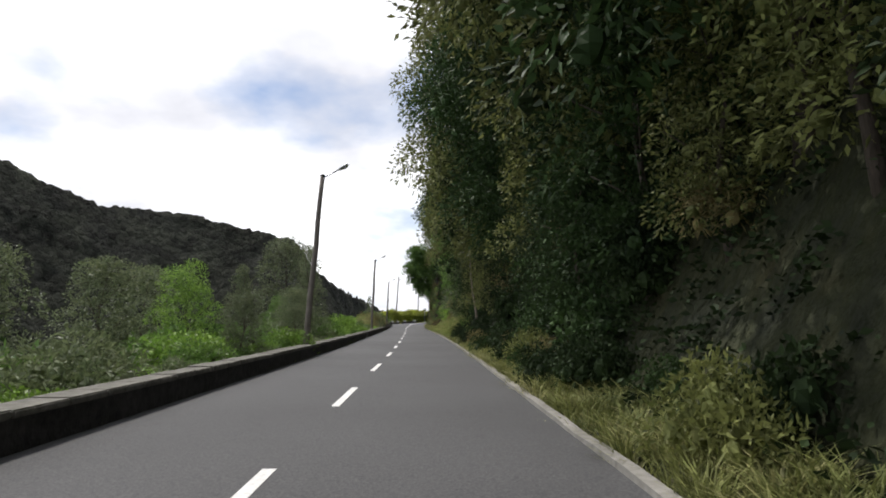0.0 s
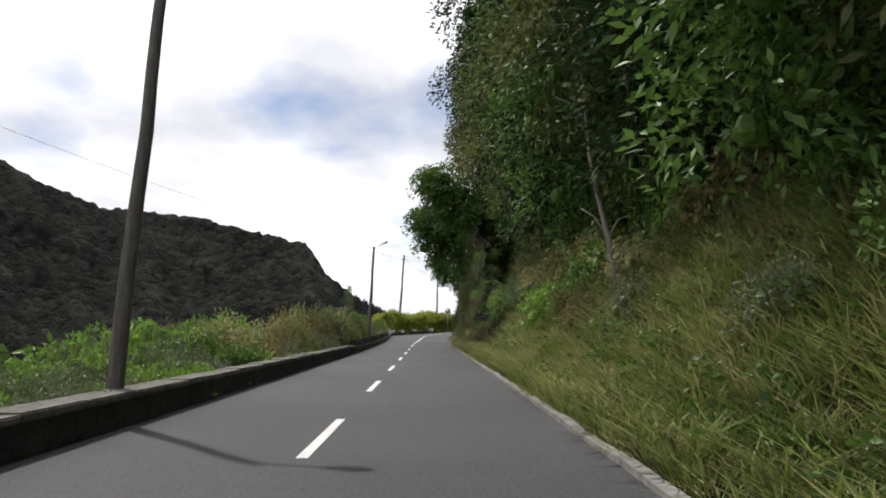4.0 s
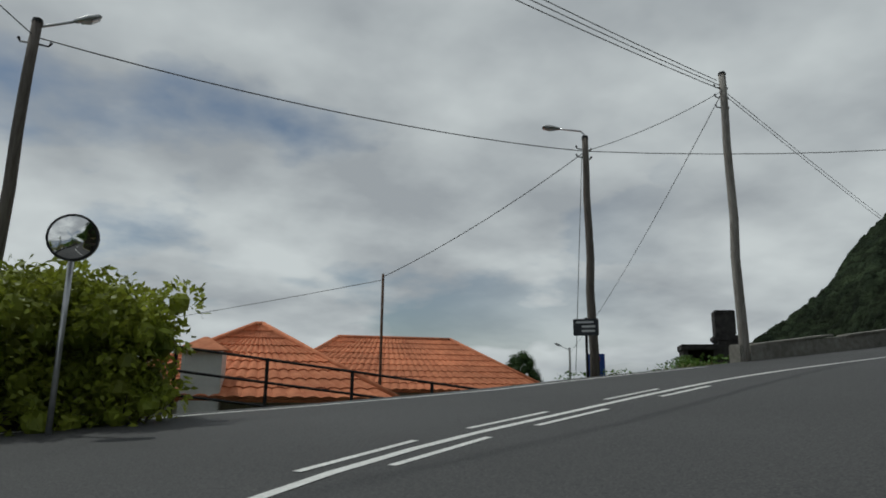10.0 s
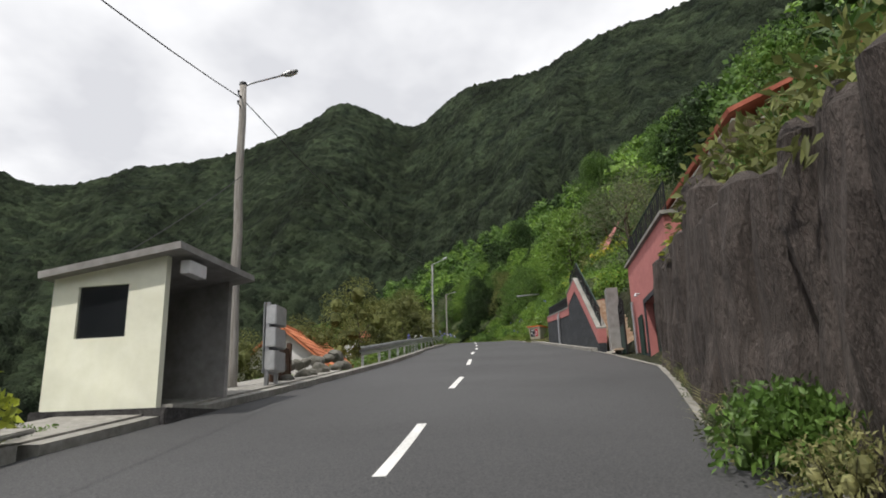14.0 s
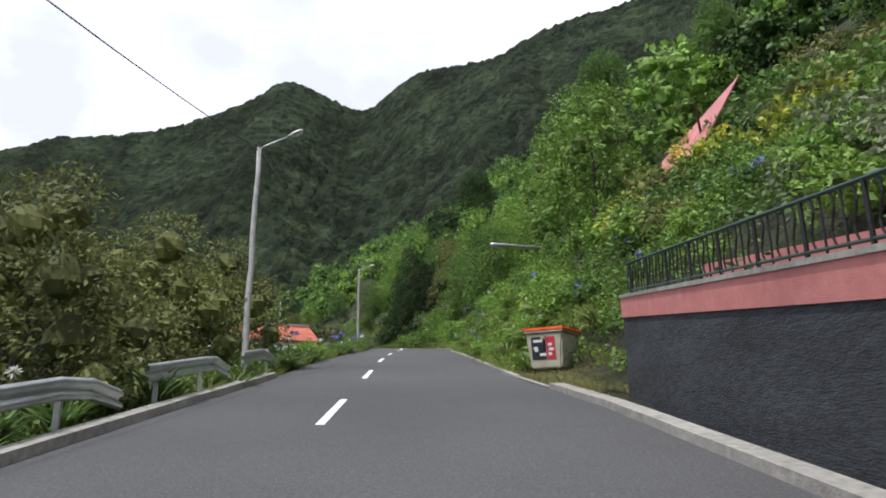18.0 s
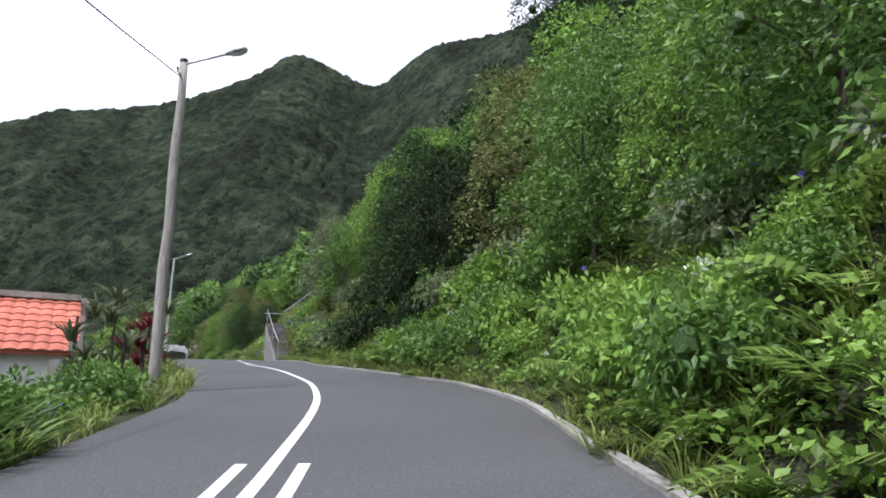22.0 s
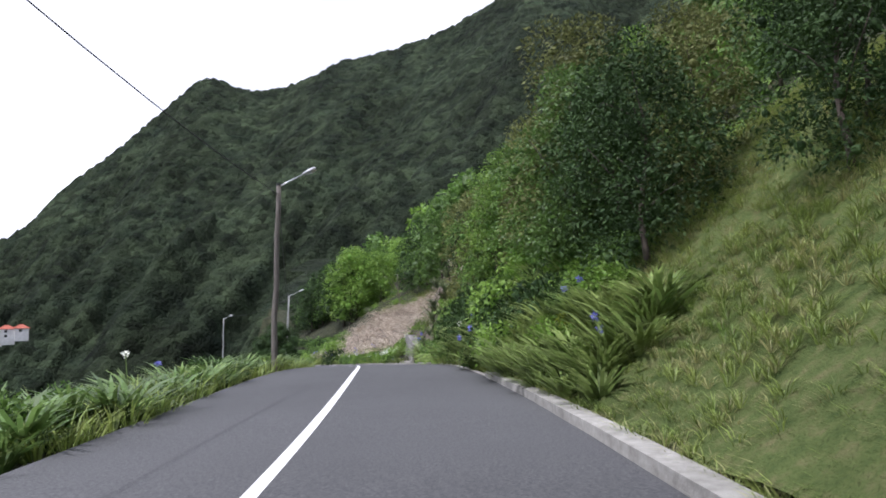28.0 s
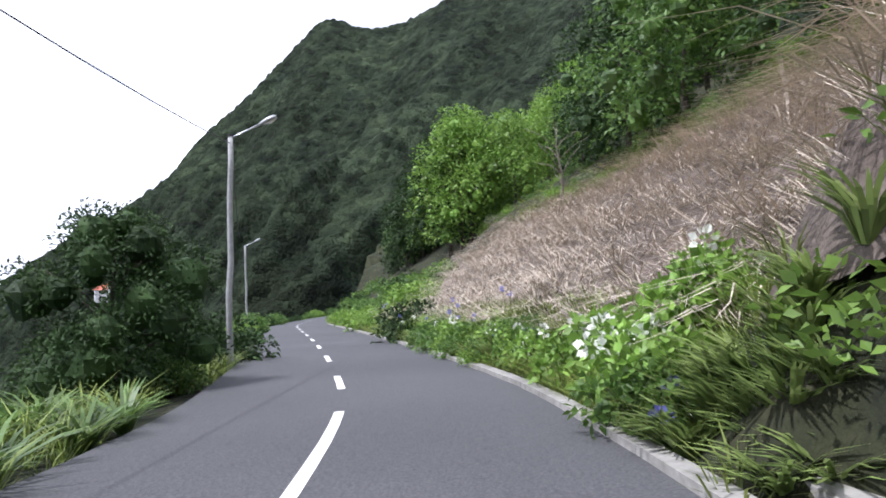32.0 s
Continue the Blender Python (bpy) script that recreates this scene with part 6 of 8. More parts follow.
def make_shrub(seed, radius, clumps, leaves, size, leaf, flat=0.8, aspect=0.45, petals=None, petal_n=0, core=0.36, petal_r=0.11):
    rng = random.Random(seed)
    nr = np.random.default_rng(seed + 50)
    C, R = [], []
    for k in range(clumps):
        a, q = k * 2.39996, radius * 0.8 * math.sqrt((k + 0.3) / clumps)
        C.append((q * math.cos(a), q * math.sin(a), radius * flat * (0.35 + 0.75 * rng.random() * (1 - 0.5 * q / radius))))
        R.append(radius * rng.uniform(0.34, 0.5))
    extra = []
    if petals:
        for k in range(petal_n):
            j = rng.randrange(clumps)
            d = unit(nr, 1)[0]
            d[2] = abs(d[2])
            c = np.array(C[j]) + d * R[j] * 1.05
            dd = unit(nr, 26)
            V, F = leaf_quads(nr, c + dd * petal_r * 0.6, dd, petal_r * 0.7, petal_r * 0.6, 0.0)
            extra.append((V, F, 1))
    V, F, M = foliage(seed, C, R, leaves, size, aspect, core=core, extra=extra)
    return mesh_np("shrub", V, F, [leaf] + ([petals] if petals else []), M)


def make_hedge(seed):
    """A bushy upright length of hedge, leafy down to the ground."""
    C, R = crown_points(random.Random(seed), 26, 0.85, 0.3, 2.3, "column")
    V, F, M = foliage(seed, C, [q * 1.25 for q in R], 620, 0.16, 0.5, core=0.6)
    return mesh_np("hedge", V, F, [LEAF_YELLOW], M)


def blades(rng, n, length, width, spread, bend=0.5, fine=False):
    """A tuft of arching blades about the origin."""
    out_v, out_f = [], []
    a = rng.uniform(0, 2 * math.pi, n)
    out = rng.uniform(0.1, 1.0, n) * spread
    L = length * rng.uniform(0.6, 1.2, n)
    d = np.stack([np.cos(a), np.sin(a), np.zeros(n)], 1)
    sdir = np.stack([-np.sin(a), np.cos(a), np.zeros(n)], 1) * (width / 2)
    up = np.array([0, 0, 1.0])
    b0 = d * out[:, None] * 0.25
    rows = []
    for t, w in ((0, 0.7), (0.4, 1.0), (0.75, 0.8), (1.0, 0.08)) if fine else ((0, 0.7), (0.55, 1.0), (1.0, 0.08)):
        p = b0 + d * (out * 0.9 * t)[:, None] + d * (L * bend * t * t)[:, None] + up * (L * (t - bend * 0.75 * t * t))[:, None]
        rows.append((p - sdir * w, p + sdir * w))
    V = np.stack([q for r in rows for q in r], 1)
    base = np.arange(n)[:, None] * (2 * len(rows))
    F = np.concatenate([base + np.array([k, k + 1, k + 3, k + 2]) for k in range(0, 2 * len(rows) - 2, 2)], 0)
    return V.reshape(-1, 3), F


def fern_arrays(seed, fronds=11, length=0.9):
    rng = np.random.default_rng(seed)
    out = []
    for k in range(fronds):
        a = k * 2.39996 + rng.uniform(-0.3, 0.3)
        L = length * rng.uniform(0.75, 1.15)
        d, sd = np.array([math.cos(a), math.sin(a), 0]), np.array([-math.sin(a), math.cos(a), 0])
        n = 13
        t = np.linspace(0.12, 1, n)
        P = d * (L * 0.85 * t)[:, None] + np.array([0, 0, 1]) * (L * (1.0 * t - 0.85 * t * t))[:, None]
        for s in (-1, 1):
            w = (0.24 * L * np.sin(np.pi * np.clip(t * 0.9 + 0.08, 0, 1)))[:, None]
            tip = P + sd * s * w + d * w * 0.35 - np.array([0, 0, 0.25]) * w
            q = d * L * 0.03
            V = np.stack([P - q, P + q, tip + q * 0.4, tip - q * 0.4], 1).reshape(-1, 3)
            out.append((V, np.arange(4 * n).reshape(n, 4), 0))
    return join(out)


def strap_clump(seed, n=60, length=0.85, width=0.05, flowers=0, petal=None, leaf=LILY, stalk=0.95, name="lily"):
    """Arching strap leaves with round flower heads on stalks."""
    rng = np.random.default_rng(seed)
    V, F = blades(rng, n, length, width, 0.3, 0.55, True)
    out = [(V, F, 0)]
    for k in range(flowers):
        a, q = rng.uniform(0, 6.28), rng.uniform(0, 0.3)
        top = np.array([q * math.cos(a) * 1.5, q * math.sin(a) * 1.5, stalk * rng.uniform(0.85, 1.15)])
        foot = np.array([q * math.cos(a) * 0.4, q * math.sin(a) * 0.4, 0])
        w = np.array([0.008, 0, 0])
        out.append((np.array([foot - w, foot + w, top + w, top - w]), np.array([[0, 1, 2, 3]]), 0))
        d = unit(rng, 40)
        Vp, Fp = leaf_quads(rng, top + d * 0.02, d, 0.06, 0.024, 0.0)
        out.append((Vp, Fp, 1))
    V, F, M = join(out)
    return mesh_np(name, V, F, [leaf] + ([petal] if petal else []), M)


def scatter(name, proto, places, mats, label, category):
    """Many small plants joined into one sheet of stuff; places: rows of x, y, z, scale, turn."""
    V, F, M = proto
    P = np.asarray(places, float)
    c, s = np.cos(P[:, 4]), np.sin(P[:, 4])
    X = V[None, :, 0] * c[:, None] - V[None, :, 1] * s[:, None]
    Y = V[None, :, 0] * s[:, None] + V[None, :, 1] * c[:, None]
    W = np.stack([X, Y, np.repeat(V[None, :, 2], len(P), 0)], -1) * P[:, 3][:, None, None] + P[:, None, :3]
    FF = (F[None] + (np.arange(len(P)) * len(V))[:, None, None]).reshape(-1, 4)
    ob = new(name, mesh_np(name, W.reshape(-1, 3), FF, mats, np.tile(M, len(P))))
    return tagged(ob, label, category, kind="stuff")


def roadside(rng, n, s0, s1, d0, d1, left, power=1.0):
    """Places beside the asphalt between two stations and two distances from its edge."""
    rows = []
    for _ in range(n):
        s = rng.uniform(s0, s1)
        d = d0 + (d1 - d0) * rng.random() ** power
        if not left and 200.0 < s < 205.5 and d < 1.9:
            continue
        if not left and 279.6 < s < 287.4 and d < 1.9:
            continue
        l = L_at(s) + d if left else -R_at(s) - d
        p = at_route(s, l)
        rows.append((p.x, p.y))
    A = np.array(rows)
    z = ground_z(A[:, 0], A[:, 1])[0]
    return [(x, y, zz) for (x, y), zz in zip(rows, z)]


def tufts(rng, pts, s0=0.7, s1=1.3, sink=0.05):
    return [(x, y, z - sink, rng.uniform(s0, s1), rng.uniform(0, 6.28)) for x, y, z in pts]


G = random.Random(21)
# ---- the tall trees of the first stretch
# LEAF_SHADE crowns have the shade of the bank coloured into their leaves
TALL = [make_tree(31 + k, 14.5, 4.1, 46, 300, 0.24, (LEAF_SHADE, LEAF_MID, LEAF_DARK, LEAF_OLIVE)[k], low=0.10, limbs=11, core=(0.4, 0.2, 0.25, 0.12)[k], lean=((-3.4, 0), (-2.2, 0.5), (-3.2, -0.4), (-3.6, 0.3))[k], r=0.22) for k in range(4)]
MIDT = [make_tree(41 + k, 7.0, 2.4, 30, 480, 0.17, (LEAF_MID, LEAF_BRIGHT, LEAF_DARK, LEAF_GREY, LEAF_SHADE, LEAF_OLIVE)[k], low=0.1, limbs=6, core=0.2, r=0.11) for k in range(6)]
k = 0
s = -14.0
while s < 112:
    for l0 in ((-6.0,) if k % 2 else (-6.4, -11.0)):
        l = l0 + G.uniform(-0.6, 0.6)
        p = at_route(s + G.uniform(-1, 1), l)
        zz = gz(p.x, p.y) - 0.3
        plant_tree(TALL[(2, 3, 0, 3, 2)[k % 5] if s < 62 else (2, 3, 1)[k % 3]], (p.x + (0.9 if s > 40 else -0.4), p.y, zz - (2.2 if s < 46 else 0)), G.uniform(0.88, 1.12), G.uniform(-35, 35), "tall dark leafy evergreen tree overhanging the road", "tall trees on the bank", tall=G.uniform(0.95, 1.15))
    k += 1
    s += 4.6
# before s = 50 mesh 4 brings leaves pre-darkened as canopy shade
for k in range(34):
    s = -8 + k * 3.4 + G.uniform(-1, 1)
    if s > 106:
        break
    p = at_route(s, -R_at(s) - (2.3 if s < 56 else 4.6) - G.uniform(0, 0.9))
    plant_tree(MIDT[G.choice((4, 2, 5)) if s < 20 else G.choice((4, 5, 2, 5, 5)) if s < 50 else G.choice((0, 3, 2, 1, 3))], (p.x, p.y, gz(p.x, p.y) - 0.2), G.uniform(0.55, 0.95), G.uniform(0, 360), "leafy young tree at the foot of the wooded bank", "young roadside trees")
# pale leaning trunk seen against the dark wood
for sx, l0 in ((42.5, -3.6), (30.0, -4.2), (71.0, -4.4)):
    p = at_route(sx, l0)
    me = trunk_mesh(random.Random(int(sx)), 7.5, 0.09, 5, 0.9, (-0.9, 0.4), BARK_PALE)
    ob = new("bare_sapling", me)
    ob.matrix_basis = pose(p.x, p.y, gz(p.x, p.y) - 0.1, 0, 0, G.uniform(0, 360))
    tagged(ob, "thin pale leaning sapling with bare twigs", "sapling")
# broad-leaved tree over the cliff, and growth on the cliff
BROAD = make_tree(61, 7.5, 3.4, 34, 420, 0.2, LEAF_MID, low=0.25, limbs=8, lean=(-6.2, 0.6), aspect=0.7, core=0.5, r=0.16)
for sx, l0, dz, sc in ((121.6, -3.3, 3.3, 0.6), (113.5, -6.2, 6.5, 0.7), (107.0, -4.8, 6.2, 0.9), (102, -5.4, 5.8, 0.9)):
    p = at_route(sx, l0)
    plant_tree(BROAD, (p.x, p.y, p.z + dz if sx > 120 else min(gz(p.x, p.y), p.z + dz) - 0.2), sc, G.uniform(-20, 20), "broad-leaved green tree leaning out over the road from the cliff top", "cliff top trees")
SHRUBS = {
    "dark": [make_shrub(70 + k, 1.0, 11, 900, 0.13, LEAF_DARK) for k in range(2)],
    "mid": [make_shrub(80 + k, 1.0, 11, 900, 0.13, LEAF_MID) for k in range(3)],
    "bright": [make_shrub(90 + k, 1.0, 11, 900, 0.13, LEAF_BRIGHT) for k in range(3)],
    "yellow": [make_shrub(100 + k, 1.0, 11, 850, 0.15, LEAF_YELLOW, aspect=0.5) for k in range(2)],
    "grey": [make_shrub(110 + k, 1.0, 11, 900, 0.13, LEAF_GREY, aspect=0.3) for k in range(2)],
    "hydrangea": [make_shrub(120 + k, 0.8, 9, 900, 0.13, LEAF_BRIGHT, aspect=0.65, petals=PETAL_WHITE, petal_n=6, petal_r=0.12) for k in range(2)],
    "bluehyd": [make_shrub(125, 0.8, 9, 900, 0.13, LEAF_MID, aspect=0.65, petals=PETAL_BLUE, petal_n=5)],
    "rose": [make_shrub(127, 0.8, 8, 500, 0.13, LEAF_MID, petals=PETAL_RED, petal_n=7, petal_r=0.08)],
    "olive": [make_shrub(55 + k, 1.0, 11, 900, 0.13, LEAF_OLIVE, aspect=0.35) for k in range(2)],
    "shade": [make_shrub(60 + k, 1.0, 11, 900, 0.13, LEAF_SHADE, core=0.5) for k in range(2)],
    "brown": [make_shrub(65 + k, 0.95, 11, 800, 0.12, LEAF_BROWN, aspect=0.3) for k in range(2)],
    "dry": [make_shrub(129, 0.9, 10, 620, 0.11, GRASS_DRY, aspect=0.35)],
    "hedge": [make_hedge(130 + k) for k in range(3)],
    "broom": [make_shrub(128, 0.9, 8, 500, 0.13, LEAF_YELLOW, petals=PETAL_YELLOW, petal_n=14, petal_r=0.1)],
}
WORDS = {"dark": "dense dark green shrub on the bank", "mid": "leafy green roadside shrub", "bright": "fresh bright green leafy bush", "yellow": "yellow-green leafy bush in full sun",
         "grey": "dusty grey-green bush with narrow leaves", "hydrangea": "green hydrangea bush with white flower heads", "bluehyd": "hydrangea bush with violet-blue flower heads",
         "rose": "garden bush with red flowers behind the railing", "broom": "bush covered in yellow blossom", "hedge": "clipped yellow-green hedge bush", "dry": "half-dry brownish weed bush at the roadside",
         "olive": "olive-green bush growing over the carved wall", "shade": "leafy shrub with shade darkened into its leaf colour", "brown": "brown half-dry bush hanging on the bank"}


bm = bmesh.new()
for k in range(9):
    a = k * 2.4
    tube(bm, [(0.05 * math.cos(a), 0.05 * math.sin(a), -0.2), (0.25 * math.cos(a), 0.25 * math.sin(a), 0.35), (0.5 * math.cos(a + 0.3), 0.5 * math.sin(a + 0.3), 0.75)], [0.022, 0.016, 0.006], 5)
STEMS = bpy.data.meshes.new("woody_stem")
bm.to_mesh(STEMS)
bm.free()
STEMS.materials.append(BARK)


def shrub(kind, p, sc, tall=1.0, sink=0.15):
    ob = new("shrub")
    ob.empty_display_size = 0.2
    for nm, me in (("foliage", G.choice(SHRUBS[kind])), ("woody_stem", STEMS)):
        o_ = new(nm, me)
        o_.parent = ob
    ob.matrix_basis = pose(p[0], p[1], p[2] - sink * sc, G.uniform(-6, 6), G.uniform(-6, 6), G.uniform(0, 360)) @ Matrix.Diagonal((sc, sc, sc * tall, 1))
    return tagged(ob, WORDS[kind], "bush", "roadside bushes")


FAR_SHRUBS = {}
for kind_, (lf_, pt_) in {"dark": (LEAF_DARK, None), "mid": (LEAF_MID, None), "bright": (LEAF_BRIGHT, None), "yellow": (LEAF_YELLOW, None), "grey": (LEAF_GREY, None), "dry": (GRASS_DRY, None),
                          "shade": (LEAF_SHADE, None), "brown": (LEAF_BROWN, None), "olive": (LEAF_OLIVE, None), "hydrangea": (LEAF_BRIGHT, PETAL_WHITE), "bluehyd": (LEAF_MID, PETAL_BLUE), "rose": (LEAF_MID, PETAL_RED), "broom": (LEAF_YELLOW, PETAL_YELLOW)}.items():
    FAR_SHRUBS[kind_] = [make_shrub(200 + k, 1.0, 10, 420, 0.18, lf_, aspect=0.42, petals=pt_, petal_n=5) for k in range(2)]
MASS = {}                                   # bushes and trees too many to count, joined by kind at the end


def amass(key, me, m):
    MASS.setdefault(key, []).append((me, m))


def shrubs(n, s0, s1, d0, d1, left, kinds, a, b, tall=1.0, power=1.0):
    """Bushes beside the road: those at its edge single, those behind them in the joined mass."""
    for p in roadside(G, n, s0, s1, d0, d1, left, power):
        kind, sc = G.choice(kinds), G.uniform(a, b)
        s, l, _ = nearest(np.array([p[0]]), np.array([p[1]]))
        d = l[0] - L_at(s[0]) if left else -l[0] - R_at(s[0])
        if d < 0.95:
            shrub(kind, p, sc, tall)
        else:
            amass("bushes", G.choice((SHRUBS if d < 3.6 else FAR_SHRUBS)[kind]), pose(p[0], p[1], p[2] - 0.15 * sc, G.uniform(-6, 6), G.uniform(-6, 6), G.uniform(0, 360)) @ Matrix.Diagonal((sc, sc, sc * tall, 1)))


# right bank of the first stretch; the shade kinds carry tree shade in their leaf colour
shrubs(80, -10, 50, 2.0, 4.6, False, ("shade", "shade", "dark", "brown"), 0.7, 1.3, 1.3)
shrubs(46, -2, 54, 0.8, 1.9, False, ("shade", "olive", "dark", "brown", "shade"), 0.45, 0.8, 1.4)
shrubs(60, 54, 92, 2.2, 6.5, False, ("dry", "mid", "grey", "brown", "bright"), 0.7, 1.3, 1.3)
shrubs(40, 54, 96, 5.0, 8.5, False, ("mid", "dark", "mid", "grey"), 0.9, 1.6, 1.4)
# ---- rock face on the inside of the bend
def rock_depth(s, zz):
    p = Vector((s * 0.5, zz * 0.6, 2.0))
    d = 1.15 + 0.09 * zz + 0.6 * noise.noise(p) + 0.4 * noise.noise(p * 2.7) + 0.28 * noise.noise(p * 6.1) + 0.14 * noise.noise(p * 13.0) + (0.7 if s < 92 or s > 134 else 0) - 0.75 * math.exp(-((s - 123.0) / 3.5) ** 2) * (1 - 0.75 * math.exp(-zz * 0.9))
    return max(d - 0.3 * math.exp(-zz * 1.5), 0.42)


def rock_face():
    st, hs = np.arange(88, 137, 0.22), np.arange(-0.4, 9.6, 0.22)
    V = []
    for s in st:
        top = np.interp(s, [88, 94, 100, 126, 133, 137], [1.5, 4.5, 9.0, 9.0, 5.0, 1.5])
        for q in hs:
            zz = q * top / 9.2
            V.append(at_route(s + 0.2 * noise.noise(Vector((s * 1.5, zz * 1.8, 4))), -R_at(s) - rock_depth(s, zz), zz))
    n = len(hs)
    idx = np.arange(len(st) * n).reshape(len(st), n)
    F = np.stack([idx[:-1, :-1], idx[:-1, 1:], idx[1:, 1:], idx[1:, :-1]], -1).reshape(-1, 4)
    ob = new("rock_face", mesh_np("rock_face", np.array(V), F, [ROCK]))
    tagged(ob, "dark uneven volcanic rock face beside the bend", "cliff", kind="structure")


rock_face()
for k in range(230):
    s = G.uniform(89, 130)
    hgt = min(0.2 + 8.3 * G.random() ** 0.75, 0.85 * float(np.interp(s, [88, 94, 100, 126, 133, 137], [1.5, 4.5, 9.0, 9.0, 5.0, 1.5])))
    p = at_route(s, -R_at(s) - rock_depth(s, hgt) - 0.25, hgt)
    if 118 < s < 131 and G.random() < 0.35:
        continue
    # from s = 117 on, blackish kinds imitate the shaded side of the rock
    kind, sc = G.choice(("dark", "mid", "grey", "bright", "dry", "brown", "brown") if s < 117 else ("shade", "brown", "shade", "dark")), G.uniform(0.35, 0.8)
    if hgt < 2.2:
        shrub(kind, p, sc, G.uniform(0.9, 1.3), 0.4)
    else:
        amass("bushes", G.choice(SHRUBS[kind]), pose(p.x, p.y, p.z - 0.4 * sc, 0, 0, G.uniform(0, 360)) @ Matrix.Diagonal((sc, sc, sc * 1.2, 1)))


def veil(name, n, s0, s1, z1, mats, weights, size, label, seed, gap=0.05):
    """Small hanging leaves and dry twigs over the rock, in patches with gaps between them."""
    rng = np.random.default_rng(seed)
    C, O = [], []
    while len(C) < n:
        s, zz = rng.uniform(s0, s1), z1 * rng.random()
        if noise.noise(Vector((s * 0.55, zz * 0.7, seed))) + 0.5 * noise.noise(Vector((s * 1.7, zz * 1.9, seed))) < gap:
            continue
        if zz > float(np.interp(s, [88, 94, 100, 126, 133, 137], [1.5, 4.5, 9.0, 9.0, 5.0, 1.5])):
            continue
        out = 0.05 + 0.45 * rng.random() ** 1.5
        C.append(at_route(s, -R_at(s) - rock_depth(s, zz) + out, zz))
        O.append(at_route(s, 1.0) - at_route(s, 0.0))
    C, O = np.array(C), np.array(O)
    D = O * 0.35 + unit(rng, n) * 0.65 + np.array([0, 0, -0.45])
    D /= np.linalg.norm(D, axis=1)[:, None]
    V, F = leaf_quads(rng, C, D, size, size * 0.32, 0.2)
    patch = np.array([noise.noise(Vector((c[0] * 0.8, c[1] * 0.8, c[2] * 0.8))) for c in C]) + rng.uniform(-0.25, 0.25, n)
    cut = np.quantile(patch, np.cumsum(weights)[:-1])
    ob = new(name, mesh_np(name, V, F, mats, np.searchsorted(cut, patch)))
    tagged(ob, label, "hanging growth", kind="stuff")


veil("hanging_growth", 64000, 87, 119, 9.0, [LEAF_BROWN, LEAF_MID, LEAF_GREY], (0.5, 0.25, 0.25), 0.12, "brown and green creepers hanging over the rock face", 3, -0.12)
# LEAF_SHADE share: rock shade painted as leaf colour; the brown is dry growth
veil("hanging_growth", 26000, 116, 134, 9.0, [LEAF_SHADE, LEAF_BROWN, LEAF_DARK], (0.66, 0.14, 0.2), 0.085, "half-dry creepers on the rock with shade put into their colour", 5, 0.0)
shrubs(30, 134, 152, 1.6, 5.0, False, ("dark", "mid", "bright"), 0.7, 1.3, 1.2)
for k in range(10):
    s = 118 + k * 2.2
    p = at_route(s, -R_at(s) - 2.6 - G.uniform(0, 1.2))
    plant_tree(MIDT[G.choice((0, 2, 3))], (p.x, p.y, gz(p.x, p.y) - 0.3), G.uniform(0.6, 0.9), G.uniform(0, 360), "slender tree hanging over the cliff edge at the bend", "cliff top trees")
# valley side of the first stretch
for k in range(46):
    s = -6 + 2.6 * k + G.uniform(-1, 1)
    if s > 112:
        break
    d = G.uniform(1.6, 6.5)
    p = at_route(s, L_at(s) + d)
    if s < 54 and k % 2:
        plant_tree(MIDT[G.choice((0, 3, 3, 1))], (p.x, p.y, gz(p.x, p.y) - 0.2), G.uniform(0.36, 0.62), G.uniform(0, 360), "small bushy tree on the valley side of the wall", "valley side trees")
    shrub(G.choice(("bright", "mid", "grey")), at_route(s + 1.2, L_at(s) + 0.9 + G.uniform(0, 1.5), -0.1), G.uniform(0.4, 0.75))
shrubs(60, -5, 115, 0.8, 4.0, True, ("bright", "mid", "grey", "bright"), 0.4, 0.9)
shrubs(40, 0, 112, 4.0, 11.0, True, ("mid", "bright", "dark"), 0.9, 1.7)
shrubs(120, 74, 124, 1.2, 5.5, True, ("dry", "grey", "brown", "mid", "grey", "dry", "bright"), 0.8, 1.45, 1.5)
shrubs(44, 84, 114, 1.0, 2.8, True, ("dry", "grey", "brown", "grey", "mid"), 0.85, 1.25, 2.2)
shrubs(90, 24, 80, 0.7, 4.5, True, ("bright", "mid", "bright", "grey", "grey"), 0.5, 1.0, 1.2)
shrubs(40, 44, 76, 2.0, 6.5, True, ("grey", "mid", "olive", "grey", "bright"), 0.9, 1.6, 1.3)
shrubs(40, -6, 40, 1.6, 7.0, True, ("grey", "mid", "mid", "bright"), 0.8, 1.5, 1.1)
CONIFER = make_tree(66, 7.0, 1.7, 52, 620, 0.16, LEAF_GREY, "cone", low=0.08, limbs=8, aspect=0.22, core=0.2, r=0.1)
for sx, l0, sc in ((40.5, 7.0, 0.95), (13.0, 11.0, 0.65), (8.0, 9.5, 0.7), (33.0, 9.0, 0.7)):
    p = at_route(sx, l0)
    plant_tree(CONIFER, (p.x, p.y, gz(p.x, p.y) - 0.2), sc, G.uniform(0, 360), "slim grey-green conifer standing above the bushes", "conifers")
p = at_route(121.5, 9.6)
plant_tree(CONIFER, (p.x, p.y, gz(p.x, p.y) - 0.2), 0.8, 40, "thin dark conifer beside the hedge", "conifers", tall=1.3)
